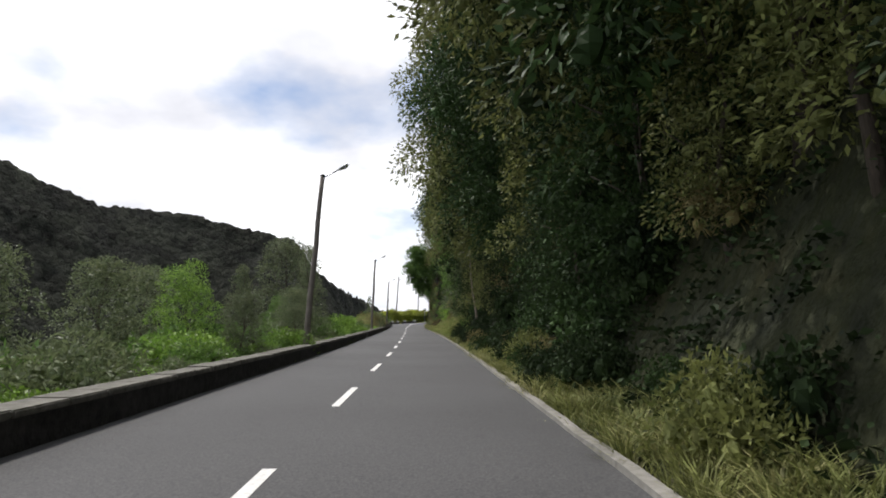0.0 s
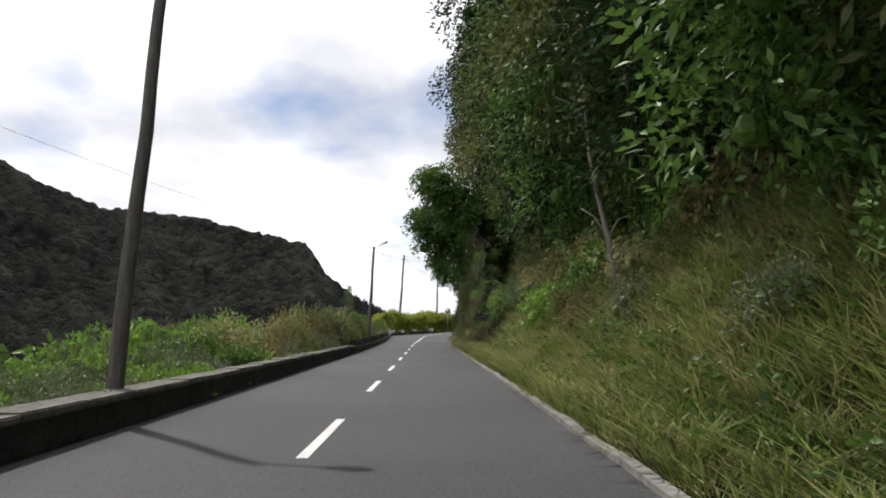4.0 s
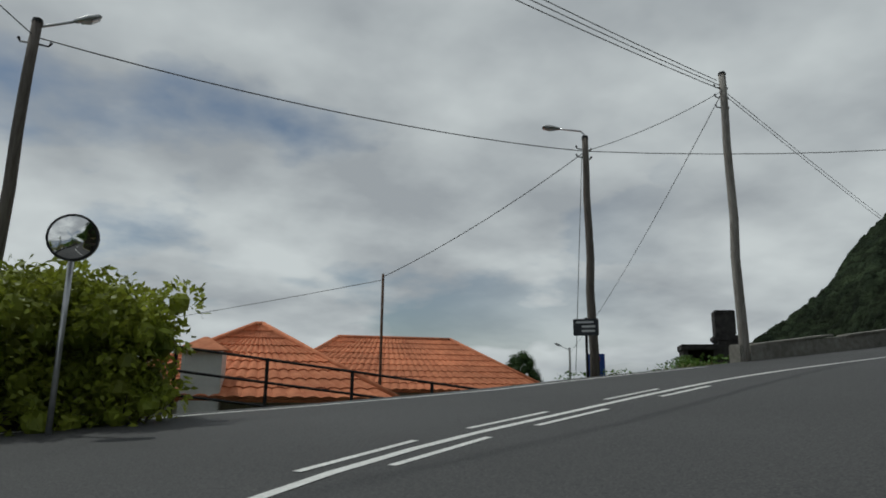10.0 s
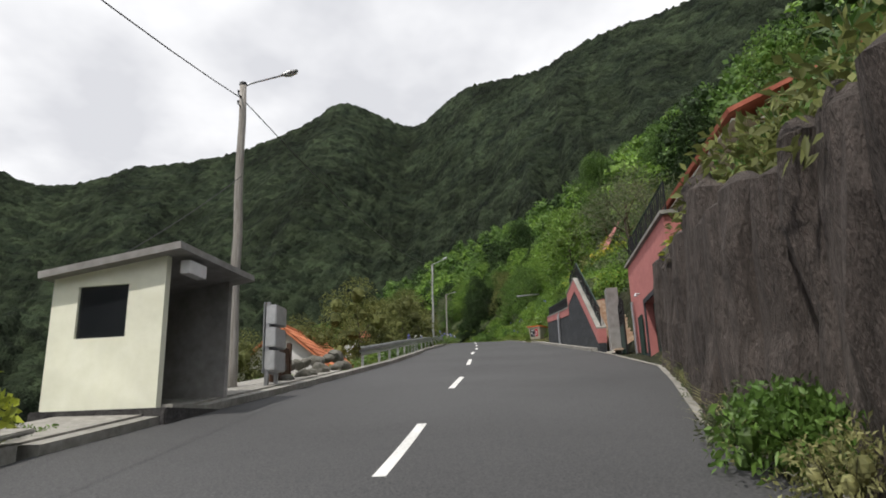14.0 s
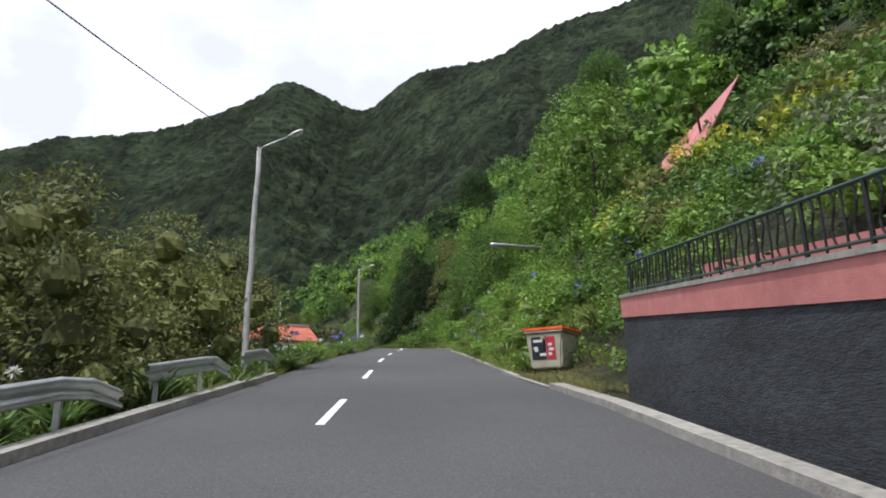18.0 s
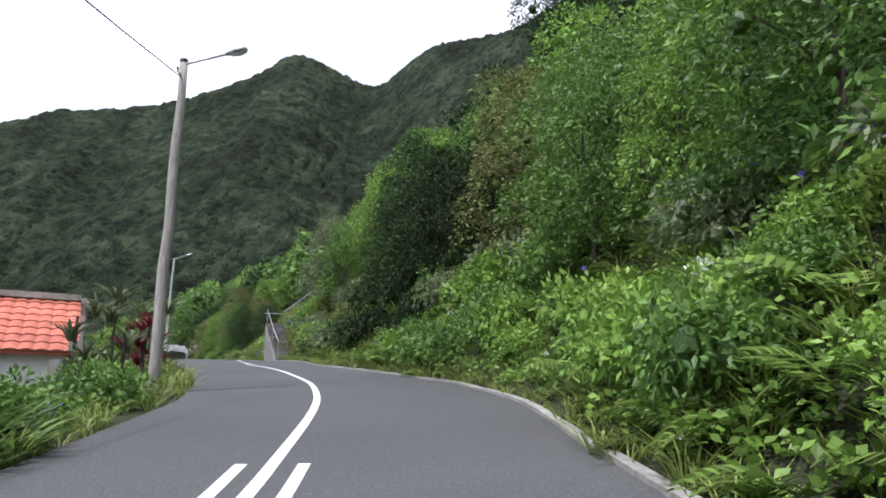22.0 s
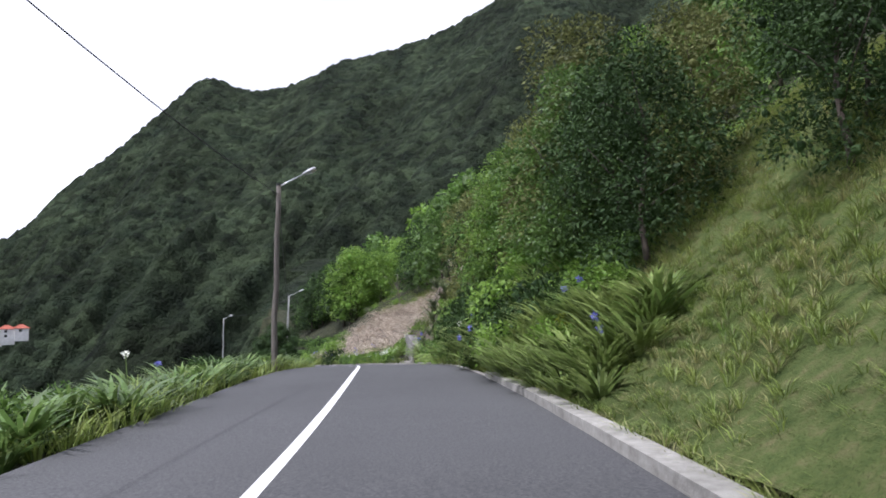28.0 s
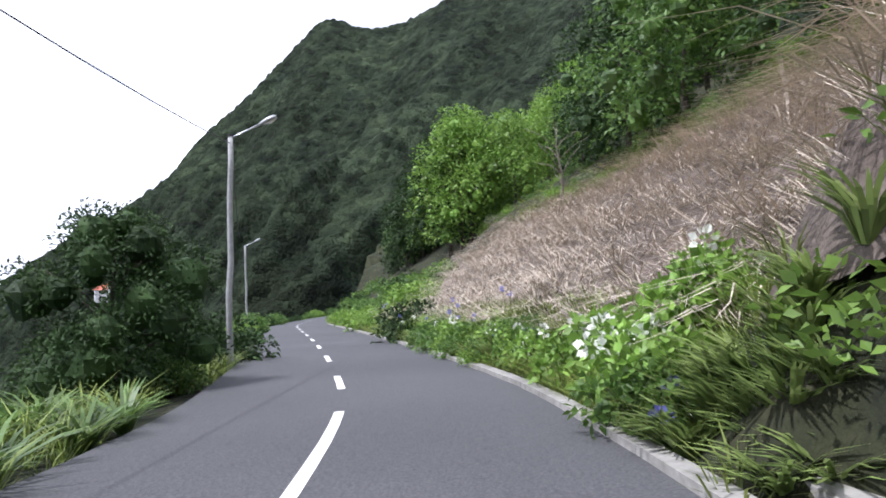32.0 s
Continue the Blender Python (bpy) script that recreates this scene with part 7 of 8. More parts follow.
for sx, l0, sc in ((52.0, 10.5, 0.75), (20.0, 13.5, 0.55), (30.0, 12.5, 0.5)):
    p = at_route(sx, l0)
    plant_tree(MIDT[3], (p.x, p.y, gz(p.x, p.y) - 0.2), sc * 1.6, G.uniform(0, 360), "grey-green leafy tree on the valley slope", "valley side trees")
scatter("fern_bed", fern_arrays(145, 9, 0.8), tufts(G, roadside(G, 420, -6, 90, 0.7, 3.2, True), 0.6, 1.2), [FERN], "pale green ferns growing along the roadside wall", "ferns")
# hedge round the outside of the bend
for k in range(45):
    s = 127.5 + 6.1 * (k % 15 + 0.33 * (k // 15)) / 14.7
    p = at_route(s, L_at(s) + 0.95 + 0.8 * (k // 15))
    ob = shrub("hedge", (p.x, p.y, p.z - 0.2), G.uniform(0.92, 1.08), G.uniform(0.92, 1.1), 0.0)
    ob["label"] = "clipped yellow-green hedge bush behind the parapet"
    ob["group"] = "hedge bushes round the bend"
for x, y in ((0.5, 138.3), (1.5, 138.5), (2.3, 138.2), (0.9, 139.2)):
    ob = shrub("hedge", (x, y, 7.9), G.uniform(0.92, 1.0), 1.0, 0.0)
    ob["label"] = "clipped yellow-green hedge bush behind the parapet"
    ob["group"] = "hedge bushes round the bend"
# reeds and tall grass on the valley side before the bend
REED = join([(*blades(np.random.default_rng(5), 44, 1.7, 0.02, 0.5, 0.4, True), 0)])
TUFT = join([(*blades(np.random.default_rng(6), 22, 0.55, 0.018, 0.28, 0.6), 0)])
TALLG = join([(*blades(np.random.default_rng(7), 22, 0.95, 0.022, 0.4, 0.5), 0)])
CARPET = join([(*leaf_quads(np.random.default_rng(8), np.c_[np.random.default_rng(9).uniform(-0.45, 0.45, (64, 2)), np.random.default_rng(10).uniform(0.0, 0.32, 64)],
                            unit(np.random.default_rng(11), 64) * [1, 1, 0.5] + [0, 0, 0.35], 0.125, 0.065), 0)])
scatter("reeds", REED, tufts(G, roadside(G, 300, 80, 124, 0.9, 4.5, True), 0.7, 1.2), [LEAF_GREY], "tall pale reeds and canes behind the parapet", "reeds")
# the shaded part gets a duller blade colour in place of tree shade
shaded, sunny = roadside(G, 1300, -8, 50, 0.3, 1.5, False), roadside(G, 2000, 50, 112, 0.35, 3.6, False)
scatter("grass", TALLG, tufts(G, shaded, 0.35, 0.8), [LEAF_OLIVE], "olive grass under the trees, dulled in colour for their shade", "grass")
scatter("grass", TALLG, tufts(G, sunny, 0.6, 1.2), [GRASS], "long green grass on the roadside verge", "grass")
scatter("grass", TUFT, tufts(G, roadside(G, 1300, -8, 130, 0.25, 1.6, False), 0.6, 1.3), [GRASS_DRY], "yellowing dry grass along the road edge", "grass")
scatter("grass", TALLG, tufts(G, roadside(G, 700, 88, 116, 0.3, 1.1, False), 0.5, 1.1, -0.15), [GRASS_DRY], "dry straw-coloured grass at the foot of the rock face", "grass")
scatter("grass", TUFT, tufts(G, roadside(G, 1300, -8, 118, 0.5, 4.0, True), 0.6, 1.4), [GRASS], "low green grass behind the roadside wall", "grass")
scatter("ground_cover", CARPET, tufts(G, roadside(G, 1500, 50, 130, 1.3, 6.0, False), 0.8, 1.3), [LEAF_MID], "leafy undergrowth covering the bank", "undergrowth")
# under the trees the cover is darkened by leaf colour to imitate shade
scatter("ground_cover", CARPET, tufts(G, roadside(G, 1500, -10, 51, 1.5, 5.0, False), 0.8, 1.3), [LEAF_SHADE], "leafy undergrowth coloured dark for the shade of the trees", "undergrowth")
scatter("ground_cover", CARPET, tufts(G, roadside(G, 2200, -8, 118, 0.6, 7.0, True), 0.8, 1.3), [LEAF_BRIGHT], "leafy green growth beyond the wall", "undergrowth")

# ---- second stretch, uphill side
scatter("grass", TALLG, tufts(G, roadside(G, 500, 132, 170, 0.4, 1.2, False), 0.4, 0.9), [GRASS_DRY], "dry weeds along the foot of the walls", "grass")
shrubs(10, 152, 166, 0.5, 0.95, False, ("grey", "mid", "dark"), 0.3, 0.5, 1.2)
shrubs(7, 156.3, 160.2, 0.15, 0.7, False, ("grey", "dry", "mid", "dry"), 0.45, 0.7, 1.3)
shrubs(5, 143, 150, 0.4, 0.8, False, ("grey", "dry", "mid"), 0.4, 0.6, 1.2)
shrubs(34, 150, 172, 2.0, 7.0, False, ("bright", "mid", "dark", "yellow"), 0.8, 1.7, 1.3)
for sx, d, dz, kd, sc in ((168.6, 1.9, 3.3, "yellow", 1.3), (167.2, 2.6, 3.7, "bright", 1.5), (165.4, 2.0, 3.3, "olive", 1.5), (163.6, 2.5, 3.6, "brown", 1.5), (161.8, 2.1, 3.4, "olive", 1.6), (160.0, 2.8, 3.8, "mid", 1.5),
                          (158.0, 2.2, 3.6, "olive", 1.5), (156.2, 2.4, 3.9, "brown", 1.4), (166.0, 3.8, 4.6, "olive", 1.9), (162.6, 4.0, 4.8, "mid", 1.9), (159.2, 4.2, 5.0, "olive", 1.9), (169.6, 3.4, 4.2, "mid", 1.4), (155.0, 3.4, 4.4, "mid", 1.7)):
    p = at_route(sx, -R_at(sx) - d, dz - 1.2)
    shrub(kd, p, sc, 1.25)
shrubs(26, 186.2, 199, 1.35, 2.2, False, ("rose", "mid", "grey", "bluehyd", "bright"), 0.35, 0.6)
shrubs(110, 186, 214, 6.0, 24.0, False, ("bright", "mid", "grey", "broom", "olive", "mid"), 1.0, 1.8)
shrubs(30, 184, 200, 2.8, 8.0, False, ("bright", "mid", "grey", "broom", "bright"), 0.7, 1.3)
OLIVE = make_tree(63, 5.5, 2.9, 24, 240, 0.16, LEAF_GREY, low=0.35, limbs=10, aspect=0.25, core=0.0, r=0.14)
for sx, l0, sc in ((187, -7.0, 1.0), (192, -9.5, 1.0)):
    p = at_route(sx, l0)
    plant_tree(OLIVE, (p.x, p.y, gz(p.x, p.y) - 0.2), sc, G.uniform(0, 360), "spreading grey-green garden tree above the terrace", "garden trees")
FERNS = []
for k in range(3):
    V, F, M = fern_arrays(140 + k)
    FERNS.append(mesh_np("fern", V, F, [FERN], M))


def ferns(n, s0, s1, d0, d1, left, a=0.8, b=1.5):
    for p in roadside(G, n, s0, s1, d0, d1, left):
        ob = new("fern", G.choice(FERNS))
        sc = G.uniform(a, b)
        ob.matrix_basis = pose(p[0], p[1], p[2] - 0.03, G.uniform(-20, 20), G.uniform(-20, 20), G.uniform(0, 360)) @ Matrix.Diagonal((sc, sc, sc, 1))
        tagged(ob, "arching green fern on the damp bank", "fern", "ferns on the bank")


ferns(150, 207, 262, 0.5, 4.5, False)
ferns(50, 262, 300, 0.5, 4.5, False)
ferns(24, 318, 334, 0.6, 3.5, False)
shrubs(54, 207, 257, 0.7, 3.0, False, ("bright", "bright", "mid", "hydrangea"), 0.4, 0.8)
shrubs(90, 203, 262, 3.0, 10.0, False, ("bright", "mid", "bright", "bright", "bluehyd"), 0.7, 1.4)
shrubs(30, 236, 258, 0.9, 4.0, False, ("mid", "bright", "bright", "bright", "grey"), 0.8, 1.4, 1.3)
# dark growth whose deep shadow is also put into the shade leaves
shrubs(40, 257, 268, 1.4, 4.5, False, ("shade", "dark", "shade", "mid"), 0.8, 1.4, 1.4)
shrubs(26, 268, 282, 0.9, 4.0, False, ("olive", "bright", "mid", "bright", "grey"), 0.8, 1.4, 1.3)
shrubs(50, 282, 300, 1.8, 7.0, False, ("mid", "bright", "grey"), 0.6, 1.2)
shrubs(46, 314, 335, 0.8, 6.0, False, ("mid", "dark", "bright", "dark"), 0.7, 1.5, 1.2)
shrubs(16, 346, 364, 0.5, 1.2, False, ("hydrangea", "bright", "hydrangea", "bluehyd"), 0.6, 1.0)
shrubs(20, 352, 362, 0.4, 1.3, False, ("bright", "mid", "hydrangea"), 0.5, 0.8)
shrubs(40, 362, 460, 0.6, 5.0, False, ("mid", "bright", "dark"), 0.8, 1.6)
for k in range(22):
    s = 240 + k * 2.0
    if s > 281:
        break
    p = at_route(s, -R_at(s) - 3.2 - G.uniform(0, 2.5))
    # between 255 and 269 mesh 4 adds shadow by leaf colour to dark trees
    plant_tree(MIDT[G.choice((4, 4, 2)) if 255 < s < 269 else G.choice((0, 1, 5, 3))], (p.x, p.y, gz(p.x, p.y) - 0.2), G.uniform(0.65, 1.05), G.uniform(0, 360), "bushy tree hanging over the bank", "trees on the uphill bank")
for k in range(12):
    s = 314 + k * 1.7
    p = at_route(s, -R_at(s) - 3.0 - G.uniform(0, 2.6))
    plant_tree(MIDT[G.choice((0, 5, 2, 1, 5))], (p.x, p.y, gz(p.x, p.y) - 0.2), G.uniform(0.7, 1.1), G.uniform(0, 360), "dense green tree beside the road", "trees on the uphill bank")
for sx, d, sc in ((309.2, 4.4, 0.56), (310.4, 5.6, 0.5), (305.6, 8.6, 0.5)):
    p = at_route(sx, -R_at(sx) - d)
    plant_tree(MIDT[2], (p.x, p.y, gz(p.x, p.y) - 0.1), sc, G.uniform(0, 360), "dark bushy tree standing on the grassy slope", "slope trees")
for x, y, sc in ((129.4, 95.5, 1.0), (133, 93, 0.9), (104, 92, 1.15), (98, 88, 0.9)):
    plant_tree(TALL[2 if x > 120 else 1], (x, y, gz(x, y) - 0.3), sc * 0.75, G.uniform(0, 360), "broad green tree high on the slope", "slope trees")
ROSETTE = strap_clump(158, 44, 0.7, 0.06, name="rosette_plant")
LILIES = [strap_clump(150, flowers=0), strap_clump(151, flowers=2, petal=PETAL_BLUE), strap_clump(152, flowers=1, petal=PETAL_WHITE)]


PALE_LILIES = [strap_clump(153, 70, 1.0, 0.055, leaf=LILY_PALE), strap_clump(154, flowers=2, petal=PETAL_BLUE, leaf=LILY_PALE), strap_clump(155, flowers=1, petal=PETAL_WHITE, leaf=LILY_PALE)]


def lilies(n, s0, s1, d0, d1, left, a=0.8, b=1.4, wts=(20, 1, 1)):
    for p in roadside(G, n, s0, s1, d0, d1, left):
        me = G.choices(LILIES if left else PALE_LILIES, wts)[0]
        sc = G.uniform(a, b)
        m = pose(p[0], p[1], p[2] - 0.02, G.uniform(-8, 8), G.uniform(-8, 8), G.uniform(0, 360)) @ Matrix.Diagonal((sc, sc, sc, 1))
        s, l, _ = nearest(np.array([p[0]]), np.array([p[1]]))
        if (l[0] - L_at(s[0]) if left else -l[0] - R_at(s[0])) > 1.05:
            amass("lilies", me, m)
            continue
        ob = new("lily")
        ob.empty_display_size = 0.2
        lv = tagged(new("leaves", me), kind="stuff")
        lv.parent = ob
        ob.matrix_basis = m
        tagged(ob, "clump of arching strap-leaved lilies at the roadside", "lily", "roadside lilies")


for sx, hgt, sc in ((101.5, 2.6, 1.1), (103.6, 3.2, 1.3), (104.4, 2.1, 0.9), (106.6, 3.9, 1.2), (99.0, 3.6, 1.0), (108.8, 2.8, 1.0), (97.2, 1.9, 0.9), (110.6, 4.4, 1.1), (95.6, 2.6, 0.8)):
    p = at_route(sx, -R_at(sx) - rock_depth(sx, hgt) + 0.15, hgt)
    ob = new("rosette_plant", ROSETTE)
    ob.matrix_basis = pose(p.x, p.y, p.z, 0, -35, heading(sx) + 90) @ Matrix.Diagonal((sc, sc, sc, 1))
    tagged(ob, "green strap-leaved rosette plant rooted in the rock face", "rosette plant", "rosettes on the rock", "stuff")
lilies(190, 200, 241, 0.35, 2.2, True)
lilies(40, 181, 203, 0.7, 2.2, True)
lilies(60, 205, 262, 0.5, 4.0, False, 0.7, 1.2, (4, 2, 1))
lilies(70, 282, 300, 0.5, 3.5, False, 0.9, 1.5, (8, 1, 1))
lilies(120, 318, 338.5, 0.6, 3.4, False, 1.0, 1.7, (30, 1, 1))
lilies(18, 345.0, 347.6, 0.7, 1.3, False, 0.6, 0.9, (1, 0, 0))
for sx, d, sc in ((347.8, 0.95, 1.15), (348.9, 1.1, 1.25), (350.2, 0.9, 1.0), (348.2, 1.9, 1.2), (353.5, 0.9, 0.8)):
    p = at_route(sx, -R_at(sx) - d)
    shrub("hydrangea", (p.x, p.y, gz(p.x, p.y)), sc, 1.1)
lilies(260, 296, 350, 0.45, 3.2, True, 0.8, 1.4, (60, 1, 1))
lilies(40, 352, 380, 0.3, 2.0, False, 0.8, 1.2, (5, 2, 1))
# grassy slope
V, F = [], []
dd = np.arange(0.45, 11.6, 0.8)
for s in np.arange(296.0, 319.5, 0.9):
    for d in dd:
        p = at_route(s, -R_at(s) - d)
        V.append((p.x, p.y, 0))
V = np.array(V)
V[:, 2] = ground_z(V[:, 0], V[:, 1])[0] + 0.16 + np.array([0.25 * noise.noise(Vector((x * 0.35, y * 0.35, 0))) + 0.1 * noise.noise(Vector((x, y, 3))) for x, y, _ in V])
for i in range(len(V) // len(dd) - 1):
    for j in range(len(dd) - 1):
        F.append((i * len(dd) + j, i * len(dd) + j + 1, (i + 1) * len(dd) + j + 1, (i + 1) * len(dd) + j))
ob = new("grass_bank", mesh_np("grass_bank", V, F, [TURF], smooth=True))
tagged(ob, "smooth steep bank of pale green mown grass", "grass bank", kind="structure")
scatter("grass", TUFT, tufts(G, roadside(G, 5200, 296, 319, 0.3, 11.0, False), 0.3, 0.6, -0.12), [GRASS], "short soft grass covering the steep bank", "grass")
scatter("grass", TALLG, tufts(G, roadside(G, 1500, 296, 319, 0.3, 11.0, False), 0.25, 0.45, -0.1), [GRASS], "soft pale green grass covering the steep bank", "grass")
scatter("grass", TUFT, tufts(G, roadside(G, 3200, 294, 319, 0.3, 11.0, False), 0.3, 0.6, -0.1), [GRASS_DRY], "yellowing grass on the steep bank", "grass")
scatter("grass", TALLG, tufts(G, roadside(G, 2200, 203, 300, 0.2, 3.5, False), 0.4, 1.0), [GRASS], "fresh grass between ferns on the bank", "grass")
scatter("grass", TALLG, tufts(G, roadside(G, 700, 314, 470, 0.2, 2.5, False), 0.5, 1.1), [GRASS], "grass at the foot of the bank", "grass")
scatter("ground_cover", CARPET, tufts(G, roadside(G, 3000, 200, 296, 0.9, 14.0, False, 1.5) + roadside(G, 900, 319, 345, 0.9, 12.0, False, 1.5), 0.8, 1.4), [LEAF_BRIGHT], "bright leafy undergrowth on the uphill bank", "undergrowth")
scatter("ground_cover", CARPET, tufts(G, roadside(G, 1500, 132, 214, 2.6, 24.0, False), 1.0, 1.8), [LEAF_MID], "leafy undergrowth on the slope above the walls", "undergrowth")
scatter("grass", TALLG, tufts(G, roadside(G, 2600, 55, 96, 0.5, 5.0, False), 0.6, 1.2), [GRASS_DRY], "long yellowing grass on the sunny bank", "grass")
rows = []
for k in range(420):
    sx, d = G.uniform(199.8, 206.5), 0.3 + 2.0 * G.random()
    p = at_route(sx, -R_at(sx) - d)
    rows.append((p.x, p.y, gz(p.x, p.y)))
scatter("grass", TUFT, tufts(G, [q for q in rows if math.hypot(q[0] - 74.5, q[1] - 114.75) > 0.75], 0.35, 0.8), [GRASS_DRY], "short dry weeds round the waste container", "grass")
# cut slope with straw
STRAWP = join([(*blades(np.random.default_rng(12), 9, 0.9, 0.02, 0.9, 1.1), 0)])
scatter("straw", STRAWP, tufts(G, roadside(G, 3600, 337, 376, 1.5, 9.0, False), 0.5, 1.3, -0.2), [STRAW], "dry cut canes and straw lying on bare earth", "straw")
V, F = [], []
for i, s in enumerate(np.arange(335.5, 378, 1.0)):
    for j, d in enumerate(np.arange(1.2, 9.6, 0.7)):
        p = at_route(s, -R_at(s) - d)
        V.append((p.x, p.y, 0))
V = np.array(V)
V[:, 2] = ground_z(V[:, 0], V[:, 1])[0] + 0.22 + np.array([0.3 * noise.noise(Vector((x * 0.7, y * 0.7, 0))) for x, y, _ in V])
nj = len(np.arange(1.2, 9.6, 0.7))
for i in range(len(V) // nj - 1):
    for j in range(nj - 1):
        F.append((i * nj + j, i * nj + j + 1, (i + 1) * nj + j + 1, (i + 1) * nj + j))
ob = new("cut_bank", mesh_np("cut_bank", V, F, [EARTH], smooth=True))
tagged(ob, "bare brown earth of the freshly cut bank", "earth", kind="structure")
lst = [(*blades(np.random.default_rng(20 + k), 12, 1.8, 0.05, 0.5, 0.5), 0) for k in range(1)]
for sx, d in ((349, 5.5), (352, 6.0), (346.5, 5.0)):
    p = at_route(sx, -R_at(sx) - d)
    ob = new("cane_heap", mesh_np("cane_heap", *join(lst)[:2], [STRAW]))
    ob.matrix_basis = pose(p.x, p.y, gz(p.x, p.y) + 0.2, 40, 10, G.uniform(0, 360))
    tagged(ob, "heap of dry pale canes on the cut bank", "cane heap", kind="stuff")
DEAD = trunk_mesh(random.Random(9), 4.2, 0.07, 14, 1.5, (0.2, 0.1), BARK_PALE)
ob = new("bare_tree", DEAD)
ob.matrix_basis = pose(238, 130.5, gz(238, 130.5) - 0.1, 0, 0, 30)
tagged(ob, "leafless grey sapling on the cut bank", "tree")
shrubs(60, 342, 380, 9.2, 13.5, False, ("bright", "mid", "grey", "mid"), 0.5, 0.9)
scatter("grass", TALLG, tufts(G, roadside(G, 1200, 342, 380, 8.2, 13.5, False), 0.5, 1.0), [GRASS], "green grass above the cut bank", "grass")
scatter("grass", TALLG, tufts(G, roadside(G, 900, 346, 378, 0.3, 2.2, False), 0.5, 1.0), [GRASS], "grass and weeds below the cut bank", "grass")
# dracaena and hanging growth beside the concrete wall
CORD = []
for k, (lf, ln) in enumerate(((LEAF_GREY, 0.75), (LEAF_RED, 0.6), (LILY, 0.65))):
    rng = np.random.default_rng(170 + k)
    bits = []
    for hgt in (0.45, 0.95, 1.5):
        off = np.array([0.25 * math.cos(hgt * 7), 0.25 * math.sin(hgt * 7), hgt])
        V, F = blades(rng, 34, ln, 0.055, 0.25, 0.6, True)
        bits.append((V + off, F, 0))
    CORD.append([mesh_np("leaf_rosette", V, F, [lf]) for V, F, _ in bits])


def cordyline(kind, x, y, z, sc, label):
    ob = empty("cordyline", (x, y, z), G.uniform(0, 360))
    part("stem", tube(bmesh.new(), [(0, 0, -0.2), (0.1 * sc, 0.05, 0.7 * sc), (0.05, 0.1, 1.5 * sc)], [0.06, 0.05, 0.03], 6), BARK, ob)
    for hgt, ros in zip((0.45, 0.95, 1.5), CORD[kind]):
        o_ = new("leaf_rosette", ros)
        o_.parent = ob
        o_.scale = (sc, sc, sc)
    tagged(ob, label, "cordyline", "garden cordylines")


for sx, l0, kd, sc in ((249.5, 5.2, 0, 1.0), (251, 4.8, 1, 0.95), (252.4, 5.3, 1, 0.9), (253.8, 4.9, 0, 1.25), (255.2, 5.4, 1, 0.9), (256.8, 4.9, 2, 1.0), (258.2, 5.2, 1, 1.1), (259.3, 5.6, 2, 1.2), (250.2, 6.2, 0, 1.1), (261.0, 5.6, 1, 1.1), (262.3, 5.9, 0, 1.35), (263.4, 6.0, 1, 1.0), (264.3, 6.3, 2, 1.1), (256.0, 6.2, 0, 1.5)):
    p = at_route(sx, l0)
    cordyline(kd, p.x, p.y, p.z - 0.1, sc, ("grey-green spiky garden plant beside the road", "dark red-leaved cordyline beside the road", "green and yellow spiky garden plant beside the road")[kd])
for sx, d, sc in ((334.5, 4.6, 0.95), (336.2, 5.2, 1.0), (338.0, 5.6, 0.85), (333.0, 3.6, 0.8)):
    p = at_route(sx, -R_at(sx) - d)
    plant_tree(MIDT[G.choice((2, 4, 4))], (p.x, p.y, gz(p.x, p.y) - 0.2), sc, G.uniform(0, 360), "dark dense tree above the cut bank", "trees on the uphill bank")
for sx, d, zz in ((337.6, 0.9, 0.0), (337.9, 1.5, 1.4), (338.6, 1.9, 1.6), (338.4, 2.6, 1.8), (337.2, 2.2, 1.2)):
    p = at_route(sx, -R_at(sx) - d)
    cordyline(0, p.x, p.y, gz(p.x, p.y), 0.95 + 0.25 * zz, "tall leafy dracaena beside the concrete wall")
# downhill side of the second stretch
for k in range(8):
    s = 156.0 + 0.62 * k
    p = at_route(s, L_at(s) + 1.2 + 0.5 * (k % 3))
    ob = shrub("yellow", (p.x, p.y, p.z - 0.25), G.uniform(0.75, 1.0), 1.65)
    ob["label"] = "sunlit yellow-leaved bush behind the concrete parapet"
shrubs(6, 159, 162, 0.6, 1.0, True, ("grey", "mid"), 0.3, 0.45)
shrubs(12, 143, 156, 1.4, 3.5, True, ("mid", "grey"), 0.3, 0.5)
BUSHY = make_tree(64, 4.6, 2.2, 28, 520, 0.15, LEAF_OLIVE, low=0.08, limbs=6, core=0.55, r=0.1)
for sx, l0, sc in ((186.5, 7.6, 1.0), (193, 8.0, 0.9), (198.5, 6.6, 0.95), (201.5, 7.8, 0.9), (206.5, 7.5, 1.15), (210, 6.6, 1.0), (181, 9.0, 0.8), (214, 8.2, 1.0), (176, 10, 0.8)):
    p = at_route(sx, l0)
    plant_tree(BUSHY, (p.x, p.y, gz(p.x, p.y) - 0.2), sc, G.uniform(0, 360), "rounded bushy tree just below the road edge", "trees below the road")
shrubs(40, 176, 206, 1.2, 4.0, True, ("mid", "bright", "hydrangea", "grey"), 0.5, 0.9)
shrubs(34, 218, 247, 1.4, 3.2, True, ("grey", "mid", "bright"), 0.7, 1.0)
shrubs(50, 206, 246, 1.2, 5.0, True, ("bright", "mid", "hydrangea", "bluehyd", "grey"), 0.5, 1.0)
shrubs(24, 268, 296, 1.4, 4.5, True, ("grey", "mid", "yellow"), 0.5, 0.9)
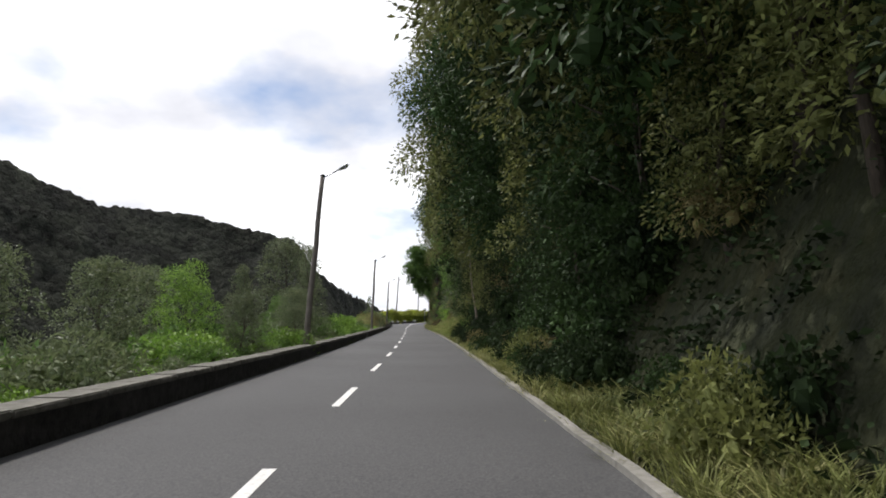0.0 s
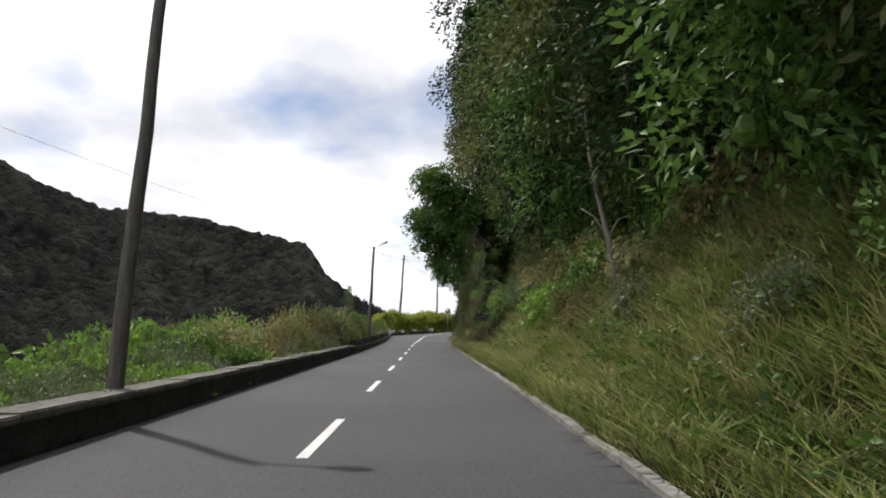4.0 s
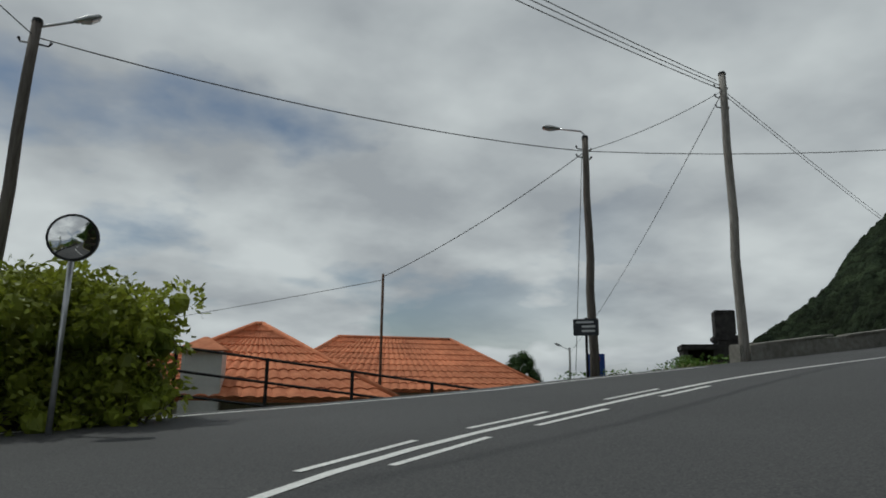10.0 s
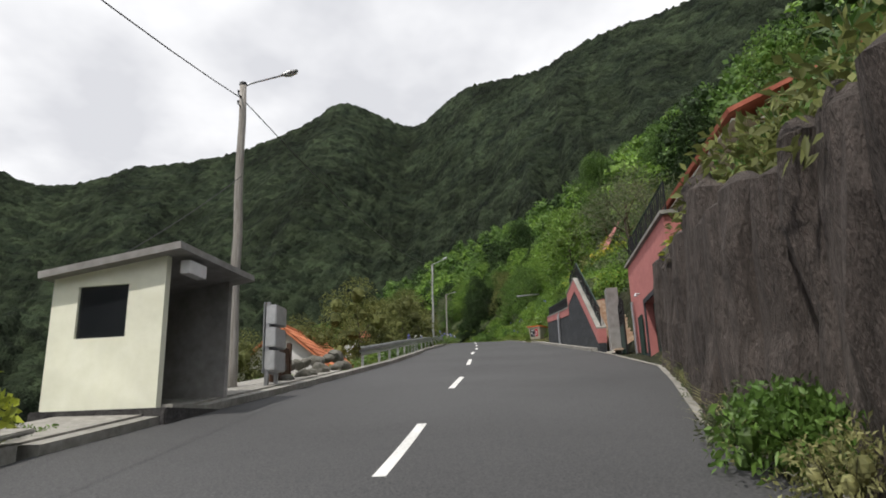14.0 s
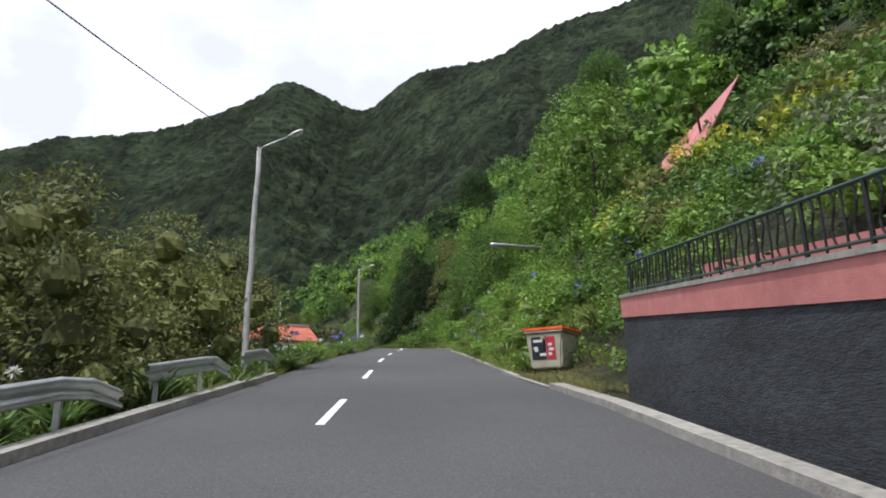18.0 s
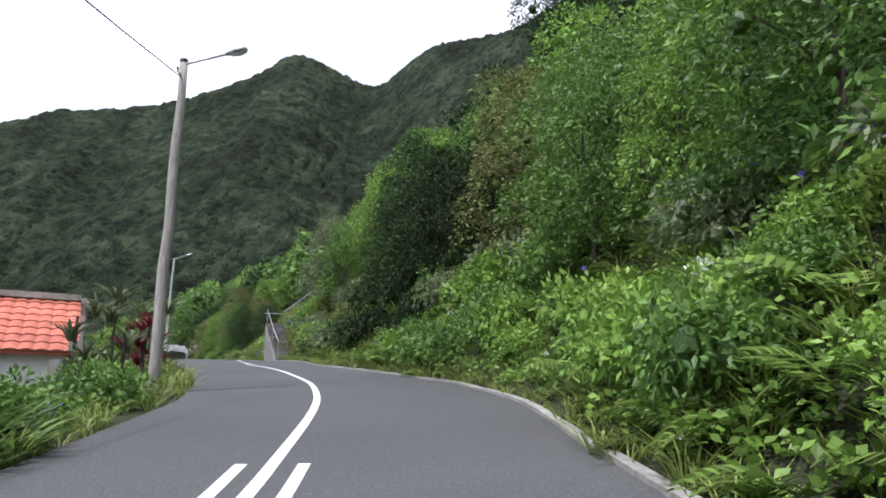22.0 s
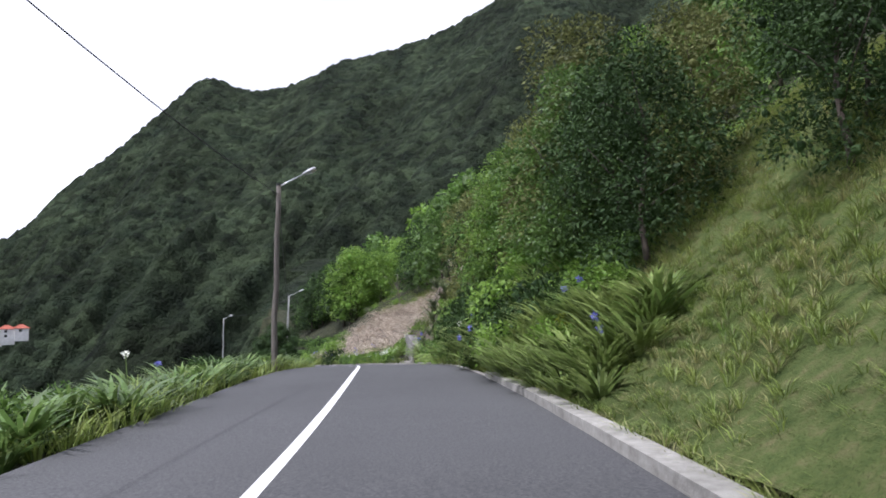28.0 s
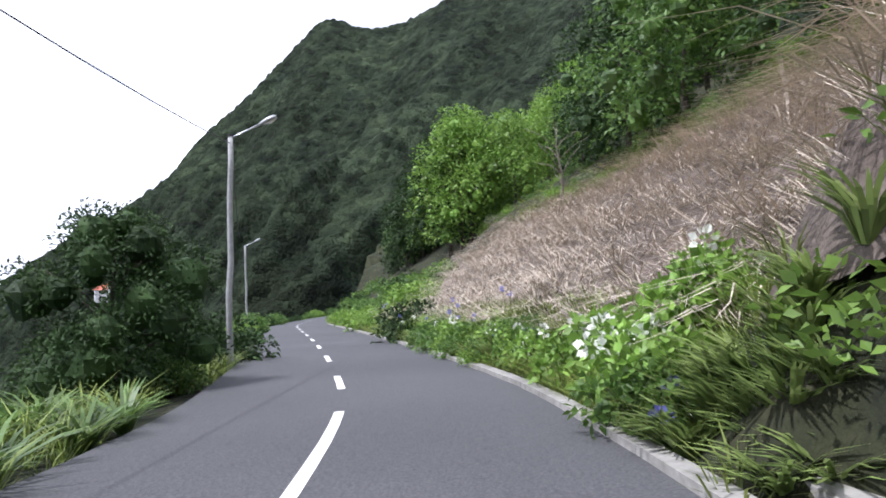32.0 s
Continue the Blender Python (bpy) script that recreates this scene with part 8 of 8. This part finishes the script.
shrubs(110, 293, 352, 1.4, 4.5, True, ("mid", "grey", "dark", "mid"), 0.5, 0.85)
shrubs(30, 293, 352, 0.75, 1.3, True, ("mid", "grey", "dark"), 0.35, 0.55)
shrubs(50, 350, 460, 0.5, 4.0, True, ("mid", "dark", "bright"), 0.7, 1.5)
scatter("grass", TALLG, tufts(G, roadside(G, 1500, 200, 360, 0.15, 3.0, True), 0.5, 1.1), [GRASS], "long grass on the downhill verge", "grass")
scatter("grass", TUFT, tufts(G, roadside(G, 700, 140, 300, 0.4, 3.5, True), 0.5, 1.1), [GRASS_DRY], "dry weeds on the downhill verge", "grass")
scatter("ground_cover", CARPET, tufts(G, roadside(G, 2600, 140, 360, 1.0, 10.0, True), 0.8, 1.4), [LEAF_MID], "leafy growth on the slope below the road", "undergrowth")
ROUND = make_tree(65, 6.0, 2.6, 30, 520, 0.17, LEAF_DARK, low=0.05, limbs=6, core=0.75, r=0.14)
for x, y, sc in ((217.8, 135.4, 0.64), (221.0, 137.7, 0.55)):
    plant_tree(ROUND, (x, y, gz(x, y) - 0.3), sc, G.uniform(0, 360), "dark round evergreen tree beside the road", "trees below the road")
for x, y, sc in ((24.5, 181, 1.2), (22, 176, 0.6), (30, 172, 0.6)):
    plant_tree(ROUND, (x, y, 11.5 - 6.0 * sc), sc, 20, "dark round tree behind the tiled houses", "trees below the road")
# ---- woods on the slopes
WOOD = [make_tree(180 + k, 8.0, 3.1, 13, 34, 0.6, (LEAF_MID, LEAF_DARK, LEAF_BRIGHT, LEAF_BRIGHT)[k], low=0.12, limbs=3, core=0.7, aspect=0.6, r=0.15) for k in range(4)]


NEARW = [make_tree(190 + k, 8.0, 3.1, 26, 190, 0.24, (LEAF_MID, LEAF_DARK, LEAF_BRIGHT, LEAF_BRIGHT)[k], low=0.1, limbs=7, core=0.4, aspect=0.5, r=0.15) for k in range(4)]


def wood(k, single, place, sc, turn, label, group):
    if single:
        plant_tree(NEARW[k], place, sc, turn, label, group)
    else:
        amass("woods", WOOD[k][1], pose(*place, 0, 0, turn) @ Matrix.Diagonal((sc, sc, sc, 1)))


W = random.Random(77)
plant_tree(NEARW[2], (84.7, 107.2, gz(84.7, 107.2) - 0.3), (32.3 - gz(84.7, 107.2)) / 7.9, 30, "bright green round tree high on the bank", "slope trees")
pts = []
while len(pts) < 1500:
    s, d = W.uniform(120, 430), 8 + 230 * W.random() ** 1.35
    if 296 < s < 319 and d < 15:
        continue
    if 338 < s < 380 and d < 10.5:
        continue
    if 168 < s < 202 and d < 22:
        continue
    p = at_route(s, -R_at(s) - d)
    pts.append((p.x, p.y))
z = ground_z(np.array(pts)[:, 0], np.array(pts)[:, 1])
for (x, y), zz, ll in zip(pts, z[0], z[2]):
    if ll > -7 or (math.hypot(x - 84, y - 103) < 10) or (68 < x < 86 and 100 < y < 113):
        continue
    wood(W.choices((0, 1, 2, 3), (5, 4, 3, 1))[0], ll > -19, (x, y, zz - 0.4), W.uniform(0.55, 1.2), W.uniform(0, 360), "leafy tree in the woods covering the hillside", "hillside woods")
pts = []
while len(pts) < 150:
    s, d = W.uniform(135, 440), 9 + 70 * W.random() ** 1.3
    p = at_route(s, L_at(s) + d)
    pts.append((p.x, p.y))
z = ground_z(np.array(pts)[:, 0], np.array(pts)[:, 1])
for (x, y), zz, ll in zip(pts, z[0], z[2]):
    if ll < 8 or (x > 195 and ll < 45) or (115 < x < 130 and 112 < y < 130) or (-5 < x < 30 and 140 < y < 170) or (48 < x < 60 and 128 < y < 138):
        continue
    wood(W.choices((0, 1, 2, 3), (5, 5, 2, 1))[0], ll < 17, (x, y, zz - 0.4), W.uniform(0.4, 0.8), W.uniform(0, 360), "leafy tree on the slope below the road", "downhill woods")


def settle_mass(key, name, label, category):
    """Join all the bushes or trees of one kind of mass into one object."""
    groups = {}
    for me, m in MASS[key]:
        groups.setdefault(me.name, (me, []))[1].append(m)
    mats, Vs, Fs, Is, n = [], [], [], [], 0
    for me, ms in groups.values():
        V = np.empty(len(me.vertices) * 3, np.float32)
        me.vertices.foreach_get("co", V)
        V = V.reshape(-1, 3)
        F = np.empty(len(me.loops), np.int32)
        me.loops.foreach_get("vertex_index", F)
        F = F.reshape(-1, 4)
        I = np.empty(len(me.polygons), np.int32)
        me.polygons.foreach_get("material_index", I)
        slots = []
        for mt in me.materials:
            if mt not in mats:
                mats.append(mt)
            slots.append(mats.index(mt))
        I = np.array(slots)[I]
        for m in ms:
            A = np.array(m)
            Vs.append(V @ A[:3, :3].T + A[:3, 3])
            Fs.append(F + n)
            Is.append(I)
            n += len(V)
    ob = new(name, mesh_np(name, np.vstack(Vs), np.vstack(Fs), mats, np.concatenate(Is)))
    return tagged(ob, label, category, kind="stuff")


# pale lilies and fresh bushes at the foot of the last banks
lilies(20, 344.5, 347.0, 0.35, 1.0, False, 0.5, 0.75, (1, 0, 0))
lilies(70, 309.5, 319.0, 0.35, 2.2, False, 0.9, 1.4, (20, 1, 1))
shrubs(16, 313, 322, 1.2, 3.6, False, ("bright", "bright", "yellow"), 0.5, 0.9)
settle_mass("bushes", "bushes", "dense mixed green bushes covering the banks", "bushes")
settle_mass("lilies", "lilies", "dense strap-leaved lilies growing along the verges", "lilies")
settle_mass("woods", "woods", "leafy green woods covering the hillsides", "woods")
